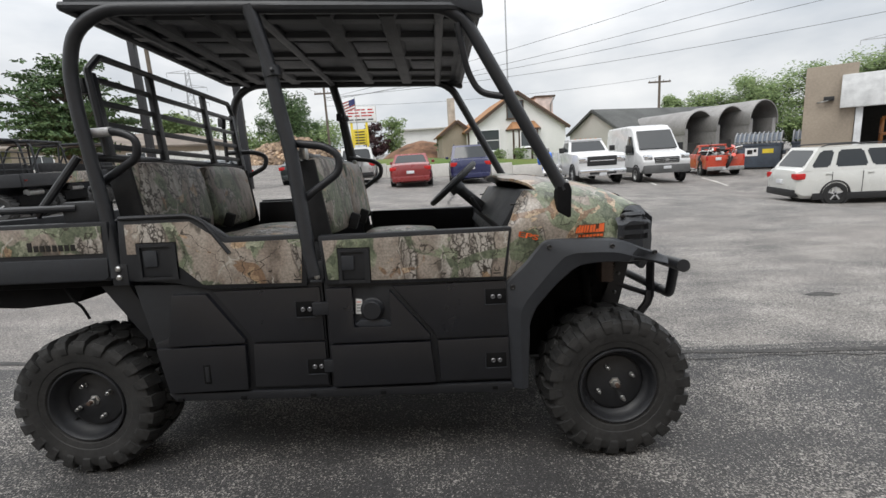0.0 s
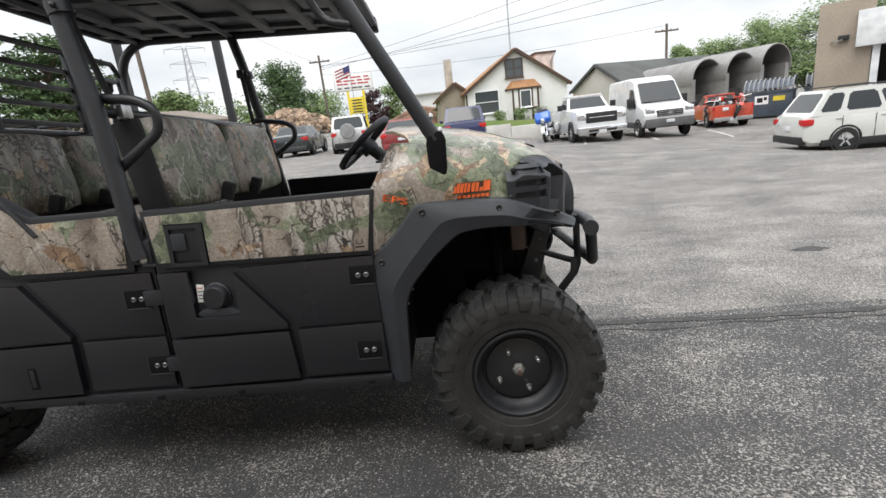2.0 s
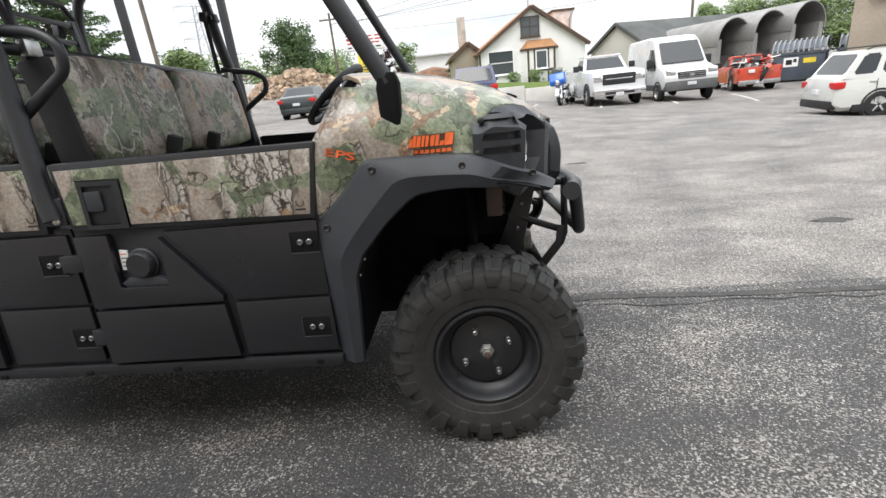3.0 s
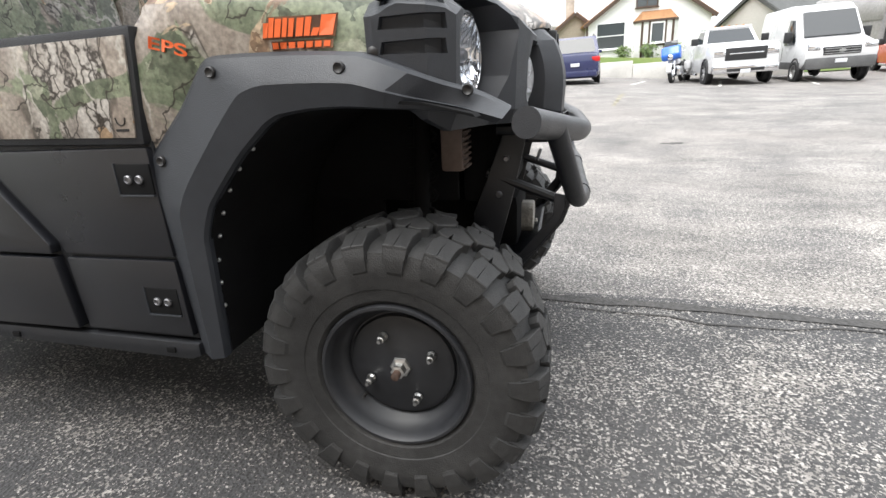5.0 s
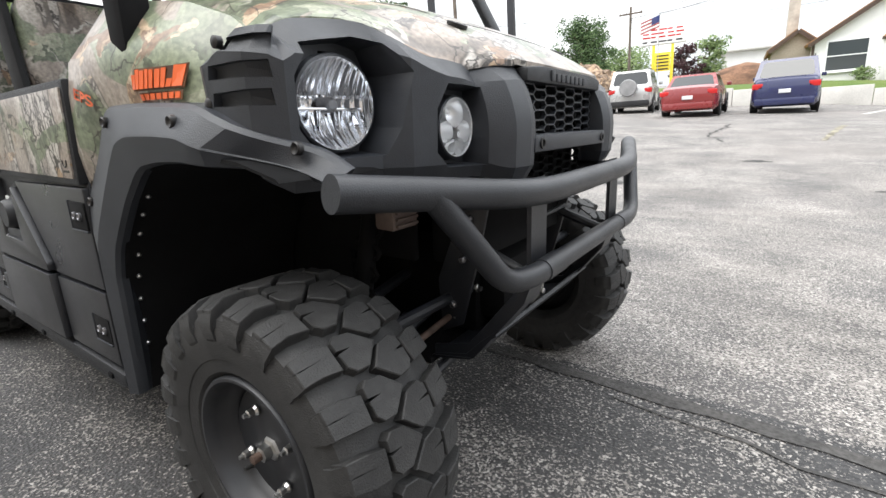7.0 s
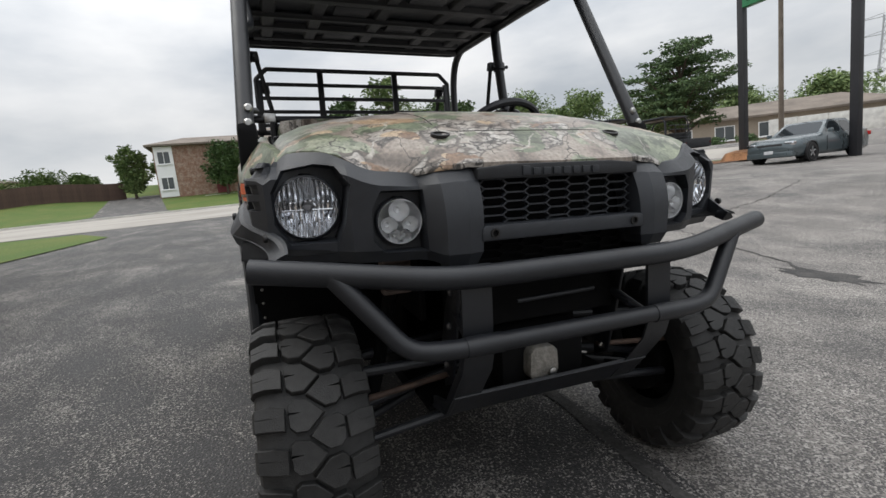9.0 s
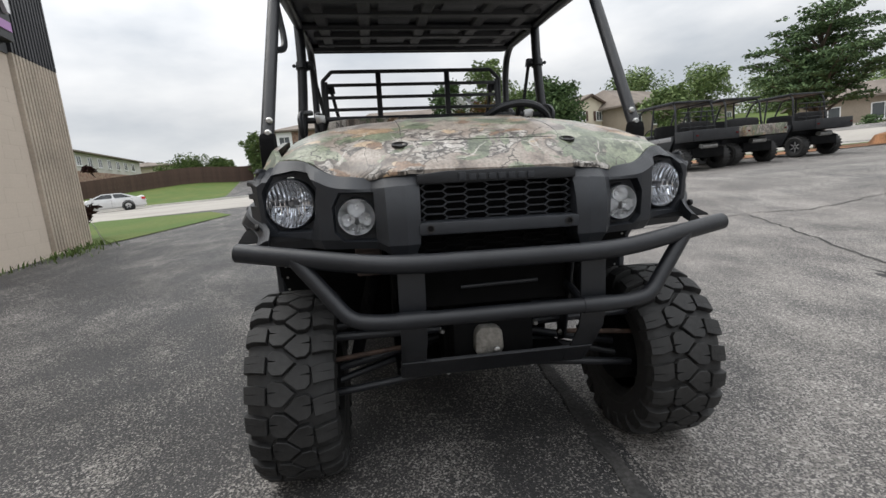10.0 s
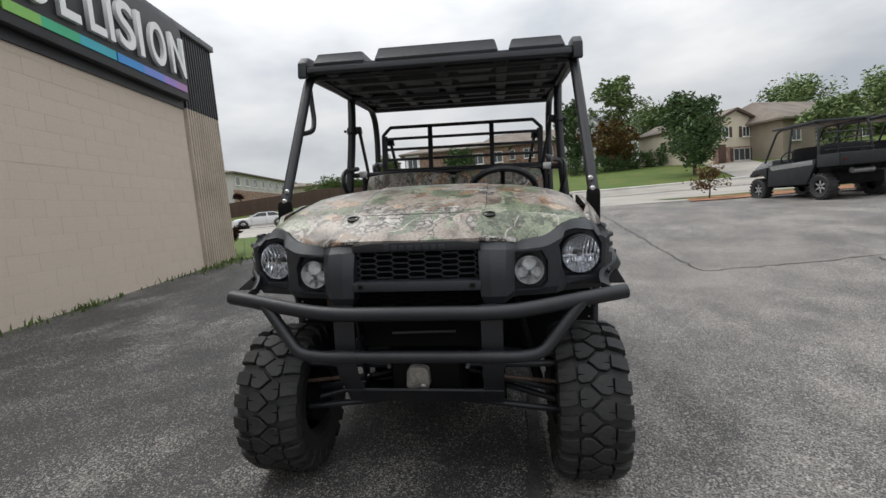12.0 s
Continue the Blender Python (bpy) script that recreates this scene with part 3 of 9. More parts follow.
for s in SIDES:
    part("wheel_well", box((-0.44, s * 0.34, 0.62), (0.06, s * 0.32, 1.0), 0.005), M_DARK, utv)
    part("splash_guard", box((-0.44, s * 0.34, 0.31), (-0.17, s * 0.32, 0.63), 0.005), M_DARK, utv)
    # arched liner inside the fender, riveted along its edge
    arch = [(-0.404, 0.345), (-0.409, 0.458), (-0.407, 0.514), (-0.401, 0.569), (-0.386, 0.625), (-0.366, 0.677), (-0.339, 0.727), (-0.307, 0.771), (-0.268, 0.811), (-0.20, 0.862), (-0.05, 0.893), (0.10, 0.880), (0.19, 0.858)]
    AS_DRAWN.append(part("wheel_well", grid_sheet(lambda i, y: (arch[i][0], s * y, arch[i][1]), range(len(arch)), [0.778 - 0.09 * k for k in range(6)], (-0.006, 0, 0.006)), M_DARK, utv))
    for x, z in arch[1:9]:
        AS_DRAWN.append(part("rivet", lathe([(0.0055, -0.002), (0.0055, 0.002), (0.003, 0.005)], 8, axis="x"), M_STEEL, utv, m=Matrix.Translation((x, s * 0.752, z)) @ Matrix.Rotation(math.atan2(z - 0.33, -x), 4, "Y")))
    # front suspension
    for name, a, b, r, mt, lab in (("control_arm", (0.12, 0.56, 0.518), (0.12, 0.165, 0.510), 0.0145, M_TUBE, ""), ("control_arm", (0.0, 0.56, 0.510), (-0.10, 0.165, 0.515), 0.0145, M_TUBE, ""),
                                   ("control_arm", (0.12, 0.54, 0.318), (0.12, 0.150, 0.362), 0.0135, M_TUBE, ""), ("control_arm", (0.02, 0.54, 0.315), (-0.12, 0.150, 0.375), 0.0135, M_TUBE, ""),
                                   ("tie_rod", (0.12, 0.57, 0.432), (0.12, 0.255, 0.464), 0.0085, M_RUSTY, "rust-brown tie rod"), ("drive_shaft", (0.0, 0.56, 0.35), (0.0, 0.15, 0.44), 0.015, M_TUBE, "")):
        AS_DRAWN.append(part(name, tube([(a[0], s * a[1], a[2]), (b[0], s * b[1], b[2])], r, 10), mt, utv, lab))
    for y, z in ((0.165, 0.510), (0.150, 0.362), (0.262, 0.464), (0.53, 0.520)):
        AS_DRAWN.append(part("bolt", lathe([(0.011, 0.0), (0.011, 0.006), (0.007, 0.010), (0.007, 0.018)], 8, axis="x"), M_STEEL, utv, m=Matrix.Translation((0.134, s * y, z)), angle=25))
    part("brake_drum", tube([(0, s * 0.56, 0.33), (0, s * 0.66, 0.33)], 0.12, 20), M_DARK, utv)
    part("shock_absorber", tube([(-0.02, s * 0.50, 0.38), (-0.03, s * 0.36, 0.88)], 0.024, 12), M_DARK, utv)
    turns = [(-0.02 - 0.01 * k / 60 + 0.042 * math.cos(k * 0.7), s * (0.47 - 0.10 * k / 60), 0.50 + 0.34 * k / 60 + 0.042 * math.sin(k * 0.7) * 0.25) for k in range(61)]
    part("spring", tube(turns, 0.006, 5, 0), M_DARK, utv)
    # rear suspension
    part("control_arm", tube([(-2.20, s * 0.22, 0.42), (-2.32, s * 0.56, 0.32)], 0.016, 10), M_TUBE, utv)
    part("control_arm", tube([(-2.48, s * 0.22, 0.42), (-2.36, s * 0.56, 0.32)], 0.016, 10), M_TUBE, utv)
    part("shock_absorber", tube([(-2.20, s * 0.48, 0.45), (-2.12, s * 0.42, 0.88)], 0.03, 12), M_TUBE, utv)
    part("brake_drum", tube([(-2.345, s * 0.53, 0.33), (-2.345, s * 0.64, 0.33)], 0.12, 20), M_DARK, utv)
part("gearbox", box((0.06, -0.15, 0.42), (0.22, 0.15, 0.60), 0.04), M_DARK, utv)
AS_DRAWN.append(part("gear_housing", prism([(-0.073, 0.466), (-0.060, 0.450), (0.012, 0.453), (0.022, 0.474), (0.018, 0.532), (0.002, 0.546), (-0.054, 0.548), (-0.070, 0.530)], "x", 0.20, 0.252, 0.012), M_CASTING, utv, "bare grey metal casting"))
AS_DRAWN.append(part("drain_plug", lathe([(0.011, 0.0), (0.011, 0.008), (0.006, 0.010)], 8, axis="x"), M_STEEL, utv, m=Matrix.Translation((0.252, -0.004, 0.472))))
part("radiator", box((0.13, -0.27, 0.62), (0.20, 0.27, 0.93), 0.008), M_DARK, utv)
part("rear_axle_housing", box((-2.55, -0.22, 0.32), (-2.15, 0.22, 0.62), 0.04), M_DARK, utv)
bracket = prism([(0.04, 0.72), (0.10, 0.72), (0.10, 0.86), (0.04, 0.86)], "y", -0.46, -0.37, 0.01)
m_cooler = mat("oil_cooler_brown", (0.13, 0.095, 0.080), 0.6)
cooler = part("cooler", bracket, m_cooler, utv, "small dull brown cooler behind the grille")
for k in range(9):
    part("cooling_fin", box((0.098, -0.452, 0.728 + 0.0145 * k), (0.108, -0.378, 0.734 + 0.0145 * k), 0.001), m_cooler, utv)

# --- doors and side panels, laid out on the right side ---
Y = -0.845


def panel(outline, depth=0.035, proud=0.0, bevel=0.008):
    return lambda: prism(outline, "y", Y - proud, Y + depth, bevel)


rear_door_lower = [(-1.745, 0.826), (-1.300, 0.832), (-1.293, 0.602), (-1.600, 0.602), (-1.606, 0.628)]
rear_door_foot = [(-1.598, 0.594), (-1.293, 0.594), (-1.290, 0.402), (-1.605, 0.402)]
front_door_upper = [(-0.985, 0.826), (-0.492, 0.832), (-0.486, 0.592), (-0.800, 0.590), (-0.812, 0.620)]
front_door_foot = [(-0.800, 0.582), (-0.486, 0.584), (-0.480, 0.398), (-0.792, 0.398)]
front_raised_top = [(-1.272, 0.826), (-1.160, 0.826), (-1.160, 0.655), (-1.000, 0.655), (-1.000, 0.812), (-0.830, 0.612), (-0.830, 0.590), (-1.268, 0.588)]
front_raised_foot = [(-1.268, 0.580), (-0.830, 0.582), (-0.812, 0.398), (-1.264, 0.394)]
quarter_top = [(-1.913, 0.818), (-1.772, 0.818), (-1.628, 0.618), (-1.628, 0.602), (-1.955, 0.598)]
quarter_foot = [(-2.004, 0.590), (-1.628, 0.594), (-1.632, 0.398), (-1.968, 0.392)]
base_rear = [(-2.075, 0.862), (-1.290, 0.850), (-1.286, 0.385), (-1.975, 0.385), (-2.01, 0.56)]
base_front = [(-1.284, 0.850), (-0.487, 0.845), (-0.476, 0.385), (-1.280, 0.385)]


def inner_skin(outline):
    return lambda: prism(outline, "y", Y + 0.014, Y + 0.07, 0.004)


for name, outline in (("door_skin", base_rear), ("door_skin", base_front)):
    both(name, inner_skin(outline), M_PLASTIC, utv)
for name, outline, proud, mt in (
        ("door_panel", rear_door_lower, 0.0, M_DOOR), ("door_panel", rear_door_foot, 0.002, M_DOOR),
        ("door_panel", front_door_upper, 0.0, M_DOOR), ("door_panel", front_door_foot, 0.002, M_DOOR),
        ("door_panel", front_raised_top, 0.012, M_DOOR), ("door_panel", front_raised_foot, 0.014, M_DOOR),
        ("quarter_panel", quarter_top, 0.012, M_DOOR), ("quarter_panel", quarter_foot, 0.014, M_DOOR)):
    both(name, panel(outline, 0.036, proud, 0.006), mt, utv)
both("rocker", lambda: prism([(-1.985, 0.388), (-0.47, 0.380), (-0.47, 0.345), (-0.50, 0.335), (-1.95, 0.350)], "y", Y - 0.004, Y + 0.09, 0.010), M_PLASTIC, utv)
for x in (-1.93, -1.66, -1.36, -1.05, -0.55):
    both("rocker_clip", lambda: prism([(x - 0.012, 0.352), (x + 0.012, 0.352), (x + 0.012, 0.366), (x - 0.012, 0.366)], "y", Y - 0.009, Y, 0.002), M_DARK, utv)
# small slot in the quarter panel
both("slot", lambda: prism([(-1.815, 0.515), (-1.785, 0.515), (-1.785, 0.43), (-1.815, 0.43)], "y", Y - 0.0165, Y, 0.003), M_DARK, utv)
both("slot_frame", lambda: prism([(-1.806, 0.506), (-1.790, 0.506), (-1.790, 0.44), (-1.806, 0.44)], "y", Y - 0.019, Y, 0.002), M_PLASTIC, utv)

# upper doors: black frames with printed panels
rear_frame = [(-2.100, 1.138), (-1.795, 1.140), (-1.742, 1.106), (-1.665, 1.050), (-1.335, 1.054), (-1.348, 0.836), (-1.765, 0.838), (-1.905, 0.868), (-2.118, 0.885)]
rear_print = [(-2.070, 1.116), (-1.806, 1.120), (-1.760, 1.088), (-1.672, 1.028), (-1.355, 1.036), (-1.370, 0.854), (-1.776, 0.858), (-1.868, 0.940), (-1.868, 1.040), (-2.035, 1.040), (-2.036, 0.994), (-2.074, 0.994)]
front_frame = [(-1.292, 1.046), (-0.463, 1.060), (-0.490, 0.836), (-1.272, 0.840)]
front_print = [(-1.272, 1.026), (-0.476, 1.042), (-0.504, 0.852), (-1.072, 0.856), (-1.072, 0.995), (-1.212, 0.995), (-1.212, 0.862), (-1.258, 0.862)]
for name, outline in (("door_frame", rear_frame), ("door_frame", front_frame)):
    both(name, panel(outline, 0.05, 0.004, 0.010), M_PLASTIC, utv)
for outline in (rear_print, front_print):
    both("door_print", panel(outline, 0.0, 0.008, 0.0012), M_CAMO, utv, "woodland camouflage panel")
for x0, x1, z0, z1 in ((-2.032, -1.872, 0.885, 1.036), (-1.209, -1.076, 0.846, 0.991)):
    def surround():
        bm = bmesh.new()
        t = 0.014
        for a, b in (((x0, z0), (x1, z0 + t)), ((x0, z1 - t), (x1, z1)), ((x0, z0 + t), (x0 + t, z1 - t)), ((x1 - t * 1.6, z0 + t), (x1, z1 - t))):
            add_box(bm, (a[0], Y - 0.013, a[1]), (b[0], Y, b[1]))
        return bm
    both("latch_recess", surround, M_PLASTIC, utv)
    xm = (x0 + x1) / 2
    both("latch_handle", lambda: prism([(xm - 0.055, z0 + 0.055), (xm - 0.005, z0 + 0.055), (xm, z0 + 0.06), (xm, z1 - 0.03), (xm - 0.055, z1 - 0.03)], "y", Y - 0.012, Y, 0.004), M_PLASTIC2, utv)
for x in (-1.385, -0.530):
    both("print_mark", lambda: tube([(x - 0.012, Y - 0.0090, 0.892), (x - 0.009, Y - 0.0090, 0.880), (x, Y - 0.0090, 0.876), (x + 0.009, Y - 0.0090, 0.880), (x + 0.012, Y - 0.0090, 0.892)], 0.0014, 5, 0.004), M_BLACKINK, utv)
    both("print_mark", lambda: box((x - 0.016, Y - 0.0092, 0.865), (x + 0.016, Y - 0.0078, 0.870)), M_BLACKINK, utv)
# grab rail that runs down the rear door
both("door_rail", lambda: tube([(-2.09, Y - 0.004, 1.142), (-1.80, Y - 0.006, 1.145), (-1.745, Y - 0.008, 1.112), (-1.655, Y - 0.008, 0.985)], 0.009, 8, 0.03), M_PLASTIC, utv)
# hinges: near-black slabs hold the pockets' shade, with two dull bolts each
for x, z, leaf in ((-0.529, 0.756, 0), (-0.533, 0.478, 0), (-1.321, 0.735, 1), (-1.291, 0.484, 1)):
    for s in SIDES:
        face = s * 0.7935

        def slab(name, a, b, out, mt, bevel=0.002):
            AS_DRAWN.append(part(name, box((a[0], face - s * 0.012, a[1]), (b[0], face + s * out, b[1]), bevel), mt, utv))
        slab("hinge", (x - 0.044, z - 0.032), (x + (0.034 if leaf else 0.042), z + 0.032), 0.0020, M_DARK)
        slab("hinge_lip", (x - 0.046, z - 0.037), (x + 0.042, z - 0.032), 0.005, M_PLASTIC2)
        slab("hinge_lip", (x - 0.048, z - 0.032), (x - 0.044, z + 0.034), 0.004, M_PLASTIC2)
        if leaf:
            slab("hinge_leaf", (x + 0.026, z - 0.026), (x + 0.094, z + 0.028), 0.011, M_TUBE, 0.004)
        for dx in (-0.014, 0.014):
            AS_DRAWN.append(part("bolt", lathe([(0.0095, 0), (0.0095, 0.005), (0.007, 0.007), (0.0055, 0.004)], 12), M_GUNMETAL, utv, m=Matrix.Translation((x + dx, face + s * 0.001, z)) @ Matrix.Rotation(0 if s > 0 else math.pi, 4, "Z"), angle=25))
# fuel filler, on the right side alone
part("fuel_recess", prism([(-1.158, 0.796), (-1.002, 0.796), (-0.996, 0.655), (-1.158, 0.655)], "y", Y + 0.030, Y + 0.05, 0.004), M_DARK, utv)
part("fuel_surround", prism([(-1.158, 0.668), (-1.14, 0.655), (-1.0, 0.655), (-1.0, 0.668), (-1.03, 0.685), (-1.13, 0.685)], "y", Y - 0.006, Y + 0.04, 0.004), M_PLASTIC2, utv)
cap = lathe([(0.050, 0.0), (0.050, 0.018), (0.044, 0.022), (0.040, 0.040), (0.036, 0.045), (0.010, 0.045)], 32)
part("fuel_cap", cap, M_PLASTIC, utv, "round black screw cap", m=Matrix.Translation((-1.078, -0.818, 0.727)) @ Matrix.Rotation(math.pi, 4, "Z"))
part("sticker", prism([(-1.152, 0.708), (-1.122, 0.708), (-1.122, 0.770), (-1.148, 0.774)], "y", Y + 0.0085, Y + 0.016, 0.001), M_WHITEINK, utv, "white warning sticker")
for k in range(4):
    part("sticker_line", prism([(-1.146, 0.759 - 0.013 * k), (-1.127, 0.759 - 0.013 * k), (-1.127, 0.762 - 0.013 * k), (-1.146, 0.762 - 0.013 * k)], "y", Y + 0.0075, Y + 0.0095), M_ORANGE if k == 0 else M_BLACKINK, utv)

# --- cargo bed ---
both("bed_side", lambda: prism([(-3.02, 1.128), (-2.145, 1.132), (-2.150, 0.90), (-2.16, 0.888), (-3.00, 0.888)], "y", Y - 0.002, Y + 0.05, 0.010), M_PLASTIC, utv)
both("bed_print", lambda: prism([(-2.98, 1.110), (-2.170, 1.115), (-2.176, 1.004), (-2.98, 1.004)], "y", Y - 0.006, Y, 0.0012), M_CAMO, utv, "woodland camouflage panel")
both("bed_skirt", lambda: prism([(-3.0, 0.985), (-2.158, 0.985), (-2.162, 0.905), (-2.18, 0.892), (-3.0, 0.892)], "y", Y - 0.010, Y + 0.02, 0.006), M_PLASTIC2, utv)
part("bed_floor", box((-3.0, -0.82, 0.86), (-2.18, 0.82, 0.90), 0.01), M_DARK, utv)
part("tailgate", box((-3.05, -0.83, 0.89), (-3.005, 0.83, 1.13), 0.012), M_PLASTIC, utv)
part("bed_front", box((-2.23, -0.80, 0.90), (-2.19, 0.80, 1.13), 0.01), M_PLASTIC, utv)
both("bed_rail", lambda: tube([(-3.02, Y + 0.03, 1.185), (-2.40, Y + 0.03, 1.19), (-2.30, Y + 0.05, 1.19)], 0.014, 10), M_TUBE, utv)
both("bed_brace", lambda: tube([(-2.47, -0.80, 1.16), (-2.31, -0.72, 1.40)], 0.016, 10), M_TUBE, utv)
both("bed_latch", lambda: box((-2.36, -0.80, 1.125), (-2.20, -0.70, 1.215), 0.012), M_PLASTIC, utv)
both("bed_under", lambda: prism([(-3.0, 0.89), (-2.30, 0.89), (-2.36, 0.79), (-2.62, 0.77), (-3.0, 0.79)], "y", -0.78, -0.55, 0.012), M_DARK, utv)
part("cable", tube([(-2.40, -0.80, 0.86), (-2.36, -0.81, 0.80), (-2.33, -0.81, 0.78), (-2.31, -0.80, 0.72)], 0.006, 6), M_DARK, utv)
# brand mark: plain dark bars of the letters' size
for k in range(8):
    part("bed_mark", prism([(-2.488 + 0.026 * k, 1.020), (-2.470 + 0.026 * k, 1.020), (-2.470 + 0.026 * k, 1.045 if k else 1.058), (-2.488 + 0.026 * k, 1.045 if k else 1.058)], "y", Y - 0.0085, Y - 0.005), M_BLACKINK, utv)
# body behind the rear door, over the rear wheel
# fender set back and near-black, the well's shade put in its colour
both("rear_fender", lambda: prism([(-2.245, 0.872), (-1.900, 0.862), (-1.900, 0.60), (-2.010, 0.575), (-2.055, 0.60), (-2.13, 0.74)], "y", Y + 0.085, Y + 0.15, 0.010), M_DARK, utv)
both("rear_ledge", lambda: prism([(-2.01, 0.612), (-1.93, 0.640), (-1.905, 0.640), (-1.905, 0.560), (-2.01, 0.560)], "y", Y + 0.004, Y + 0.12, 0.008), M_DOOR, utv)
both("rear_strut", lambda: prism([(-2.26, 0.862), (-2.13, 0.862), (-2.02, 0.66), (-2.07, 0.60)], "y", Y + 0.06, Y + 0.14, 0.008), M_PLASTIC, utv)

# --- front fender: a thick flare round the wheel ---
def rounded(pts, steps=5, ease=0.55):
    """More points along a line, its corners rounded."""
    out = []
    for i in range(len(pts) - 1):
        p0, p1, p2, p3 = (Vector(pts[max(0, min(len(pts) - 1, i + k))]) for k in (-1, 0, 1, 2))
        m1, m2 = (p2 - p0) * ease / 2, (p3 - p1) * ease / 2
        for k in range(steps):
            t = k / steps
            out.append(p1 * (2 * t ** 3 - 3 * t * t + 1) + m1 * (t ** 3 - 2 * t * t + t) + p2 * (3 * t * t - 2 * t ** 3) + m2 * (t ** 3 - t * t))
    return out + [Vector(pts[-1])]


def fender_bm():
    """A wide flare: a flat outer face, a crease, and an inner face that turns into the arch."""
    outer = [(-0.470, 0.345), (-0.490, 0.566), (-0.520, 0.745), (-0.500, 0.797), (-0.401, 0.892), (-0.338, 0.970), (-0.308, 0.982), (-0.165, 0.980), (-0.010, 0.969), (0.124, 0.918), (0.187, 0.896), (0.240, 0.868)]
    crease = [(-0.428, 0.345), (-0.434, 0.566), (-0.432, 0.690), (-0.400, 0.748), (-0.318, 0.845), (-0.250, 0.917), (-0.196, 0.932), (-0.100, 0.931), (-0.016, 0.925), (0.070, 0.897), (0.150, 0.876), (0.228, 0.852)]
    inner = [(-0.398, 0.345), (-0.388, 0.566), (-0.385, 0.630), (-0.356, 0.700), (-0.272, 0.795), (-0.205, 0.852), (-0.172, 0.870), (-0.110, 0.879), (-0.040, 0.881), (0.070, 0.873), (0.150, 0.862), (0.215, 0.842)]
    bm = bmesh.new()
    rings = []
    for (ox, oz), (cx, cz), (ix, iz) in zip(rounded(outer), rounded(crease), rounded(inner)):
        tuck = 0.085 * smooth01(ox, 0.05, 0.22)
        near_end = smooth01(ox, 0.0, 0.10)
        pts = [(ox, -0.66 * (1 - near_end) + (-0.742 + tuck * 0.75) * near_end, oz + 0.010 - 0.006 * near_end), (ox, -0.770 + tuck, oz + 0.003), (ox * 0.90 + cx * 0.10, -0.780 + tuck, oz * 0.90 + cz * 0.10), (cx, -0.803 + tuck, cz), (cx * 0.9 + ix * 0.1, -0.805 + tuck, cz * 0.9 + iz * 0.1),
               (ix * 0.92 + cx * 0.08, -0.795 + tuck, iz * 0.92 + cz * 0.08), (ix, -0.786 + tuck, iz), (ix, -0.772 + tuck, iz + 0.001)]
        rings.append([bm.verts.new(p) for p in pts])
    for a, b in zip(rings, rings[1:]):
        for i in range(len(a)):
            bm.faces.new((a[i], a[(i + 1) % len(a)], b[(i + 1) % len(b)], b[i]))
    bm.faces.new(rings[0][::-1])
    bm.faces.new(rings[-1])
    return bm


AS_DRAWN += both("front_fender", fender_bm, M_PLASTIC2, utv, angle=17)
for x, y, z in ((-0.458, 0.787, 0.792), (-0.303, 0.789, 0.954), (-0.043, 0.793, 0.948), (0.167, 0.722, 0.903)):
    for s in SIDES:
        AS_DRAWN.append(part("fender_bolt", lathe([(0.0105, -0.004), (0.0105, 0.004), (0.0085, 0.006), (0.004, 0.003)], 14), M_BLACKINK, utv, m=Matrix.Translation((x, s * y, z)) @ Matrix.Rotation(0 if s > 0 else math.pi, 4, "Z")))

# --- camouflage hood and cowl ---
CREST = [(-0.50, 1.262), (-0.42, 1.285), (-0.30, 1.280), (-0.2, 1.264), (-0.1, 1.246), (0.0, 1.222), (0.10, 1.188), (0.17, 1.156), (0.24, 1.118), (0.29, 1.086), (0.33, 1.054)]
DROP = [(0.0, 0.0), (0.16, 0.001), (0.27, 0.004), (0.285, 0.010), (0.40, 0.016), (0.52, 0.030), (0.62, 0.050), (0.69, 0.078), (0.735, 0.125), (0.755, 0.18)]
FRONT = [(0.0, 0.312), (0.25, 0.306), (0.33, 0.292), (0.40, 0.258), (0.53, 0.212), (0.62, 0.142), (0.69, 0.072), (0.755, 0.000)]


def lip_drop(y):
    """How far the hood's front lip turns down beside the centre."""
    return 0.034 * smooth01(y, 0.30, 0.42) * (1 - smooth01(y, 0.48, 0.60))


def hood_point(u, v):
    y = v
    xf = lerp_table(FRONT, abs(y))
    xr = -0.45 + 0.115 * smooth01(abs(y), 0.40, 0.70)
    x = xr + u * (xf - xr)
    dip = 0.012 * math.exp(-((abs(y) - 0.47) / 0.06) ** 2) * smooth01(x, -0.3, 0.1)
    return (x, y, lerp_table(CREST, x) - lerp_table(DROP, abs(y)) - dip - lip_drop(abs(y)) * smooth01(u, 0.84, 1.0))


HV = [0, 0.08, 0.16, 0.23, 0.27, 0.285, 0.34, 0.40, 0.46, 0.52, 0.57, 0.62, 0.66, 0.69, 0.715, 0.735, 0.755]
HV = [-v for v in HV[:0:-1]] + HV
part("hood", grid_sheet(hood_point, [i / 22 for i in range(23)], HV, (0, 0, -0.012)), M_CAMO, utv, "woodland camouflage hood", angle=50)
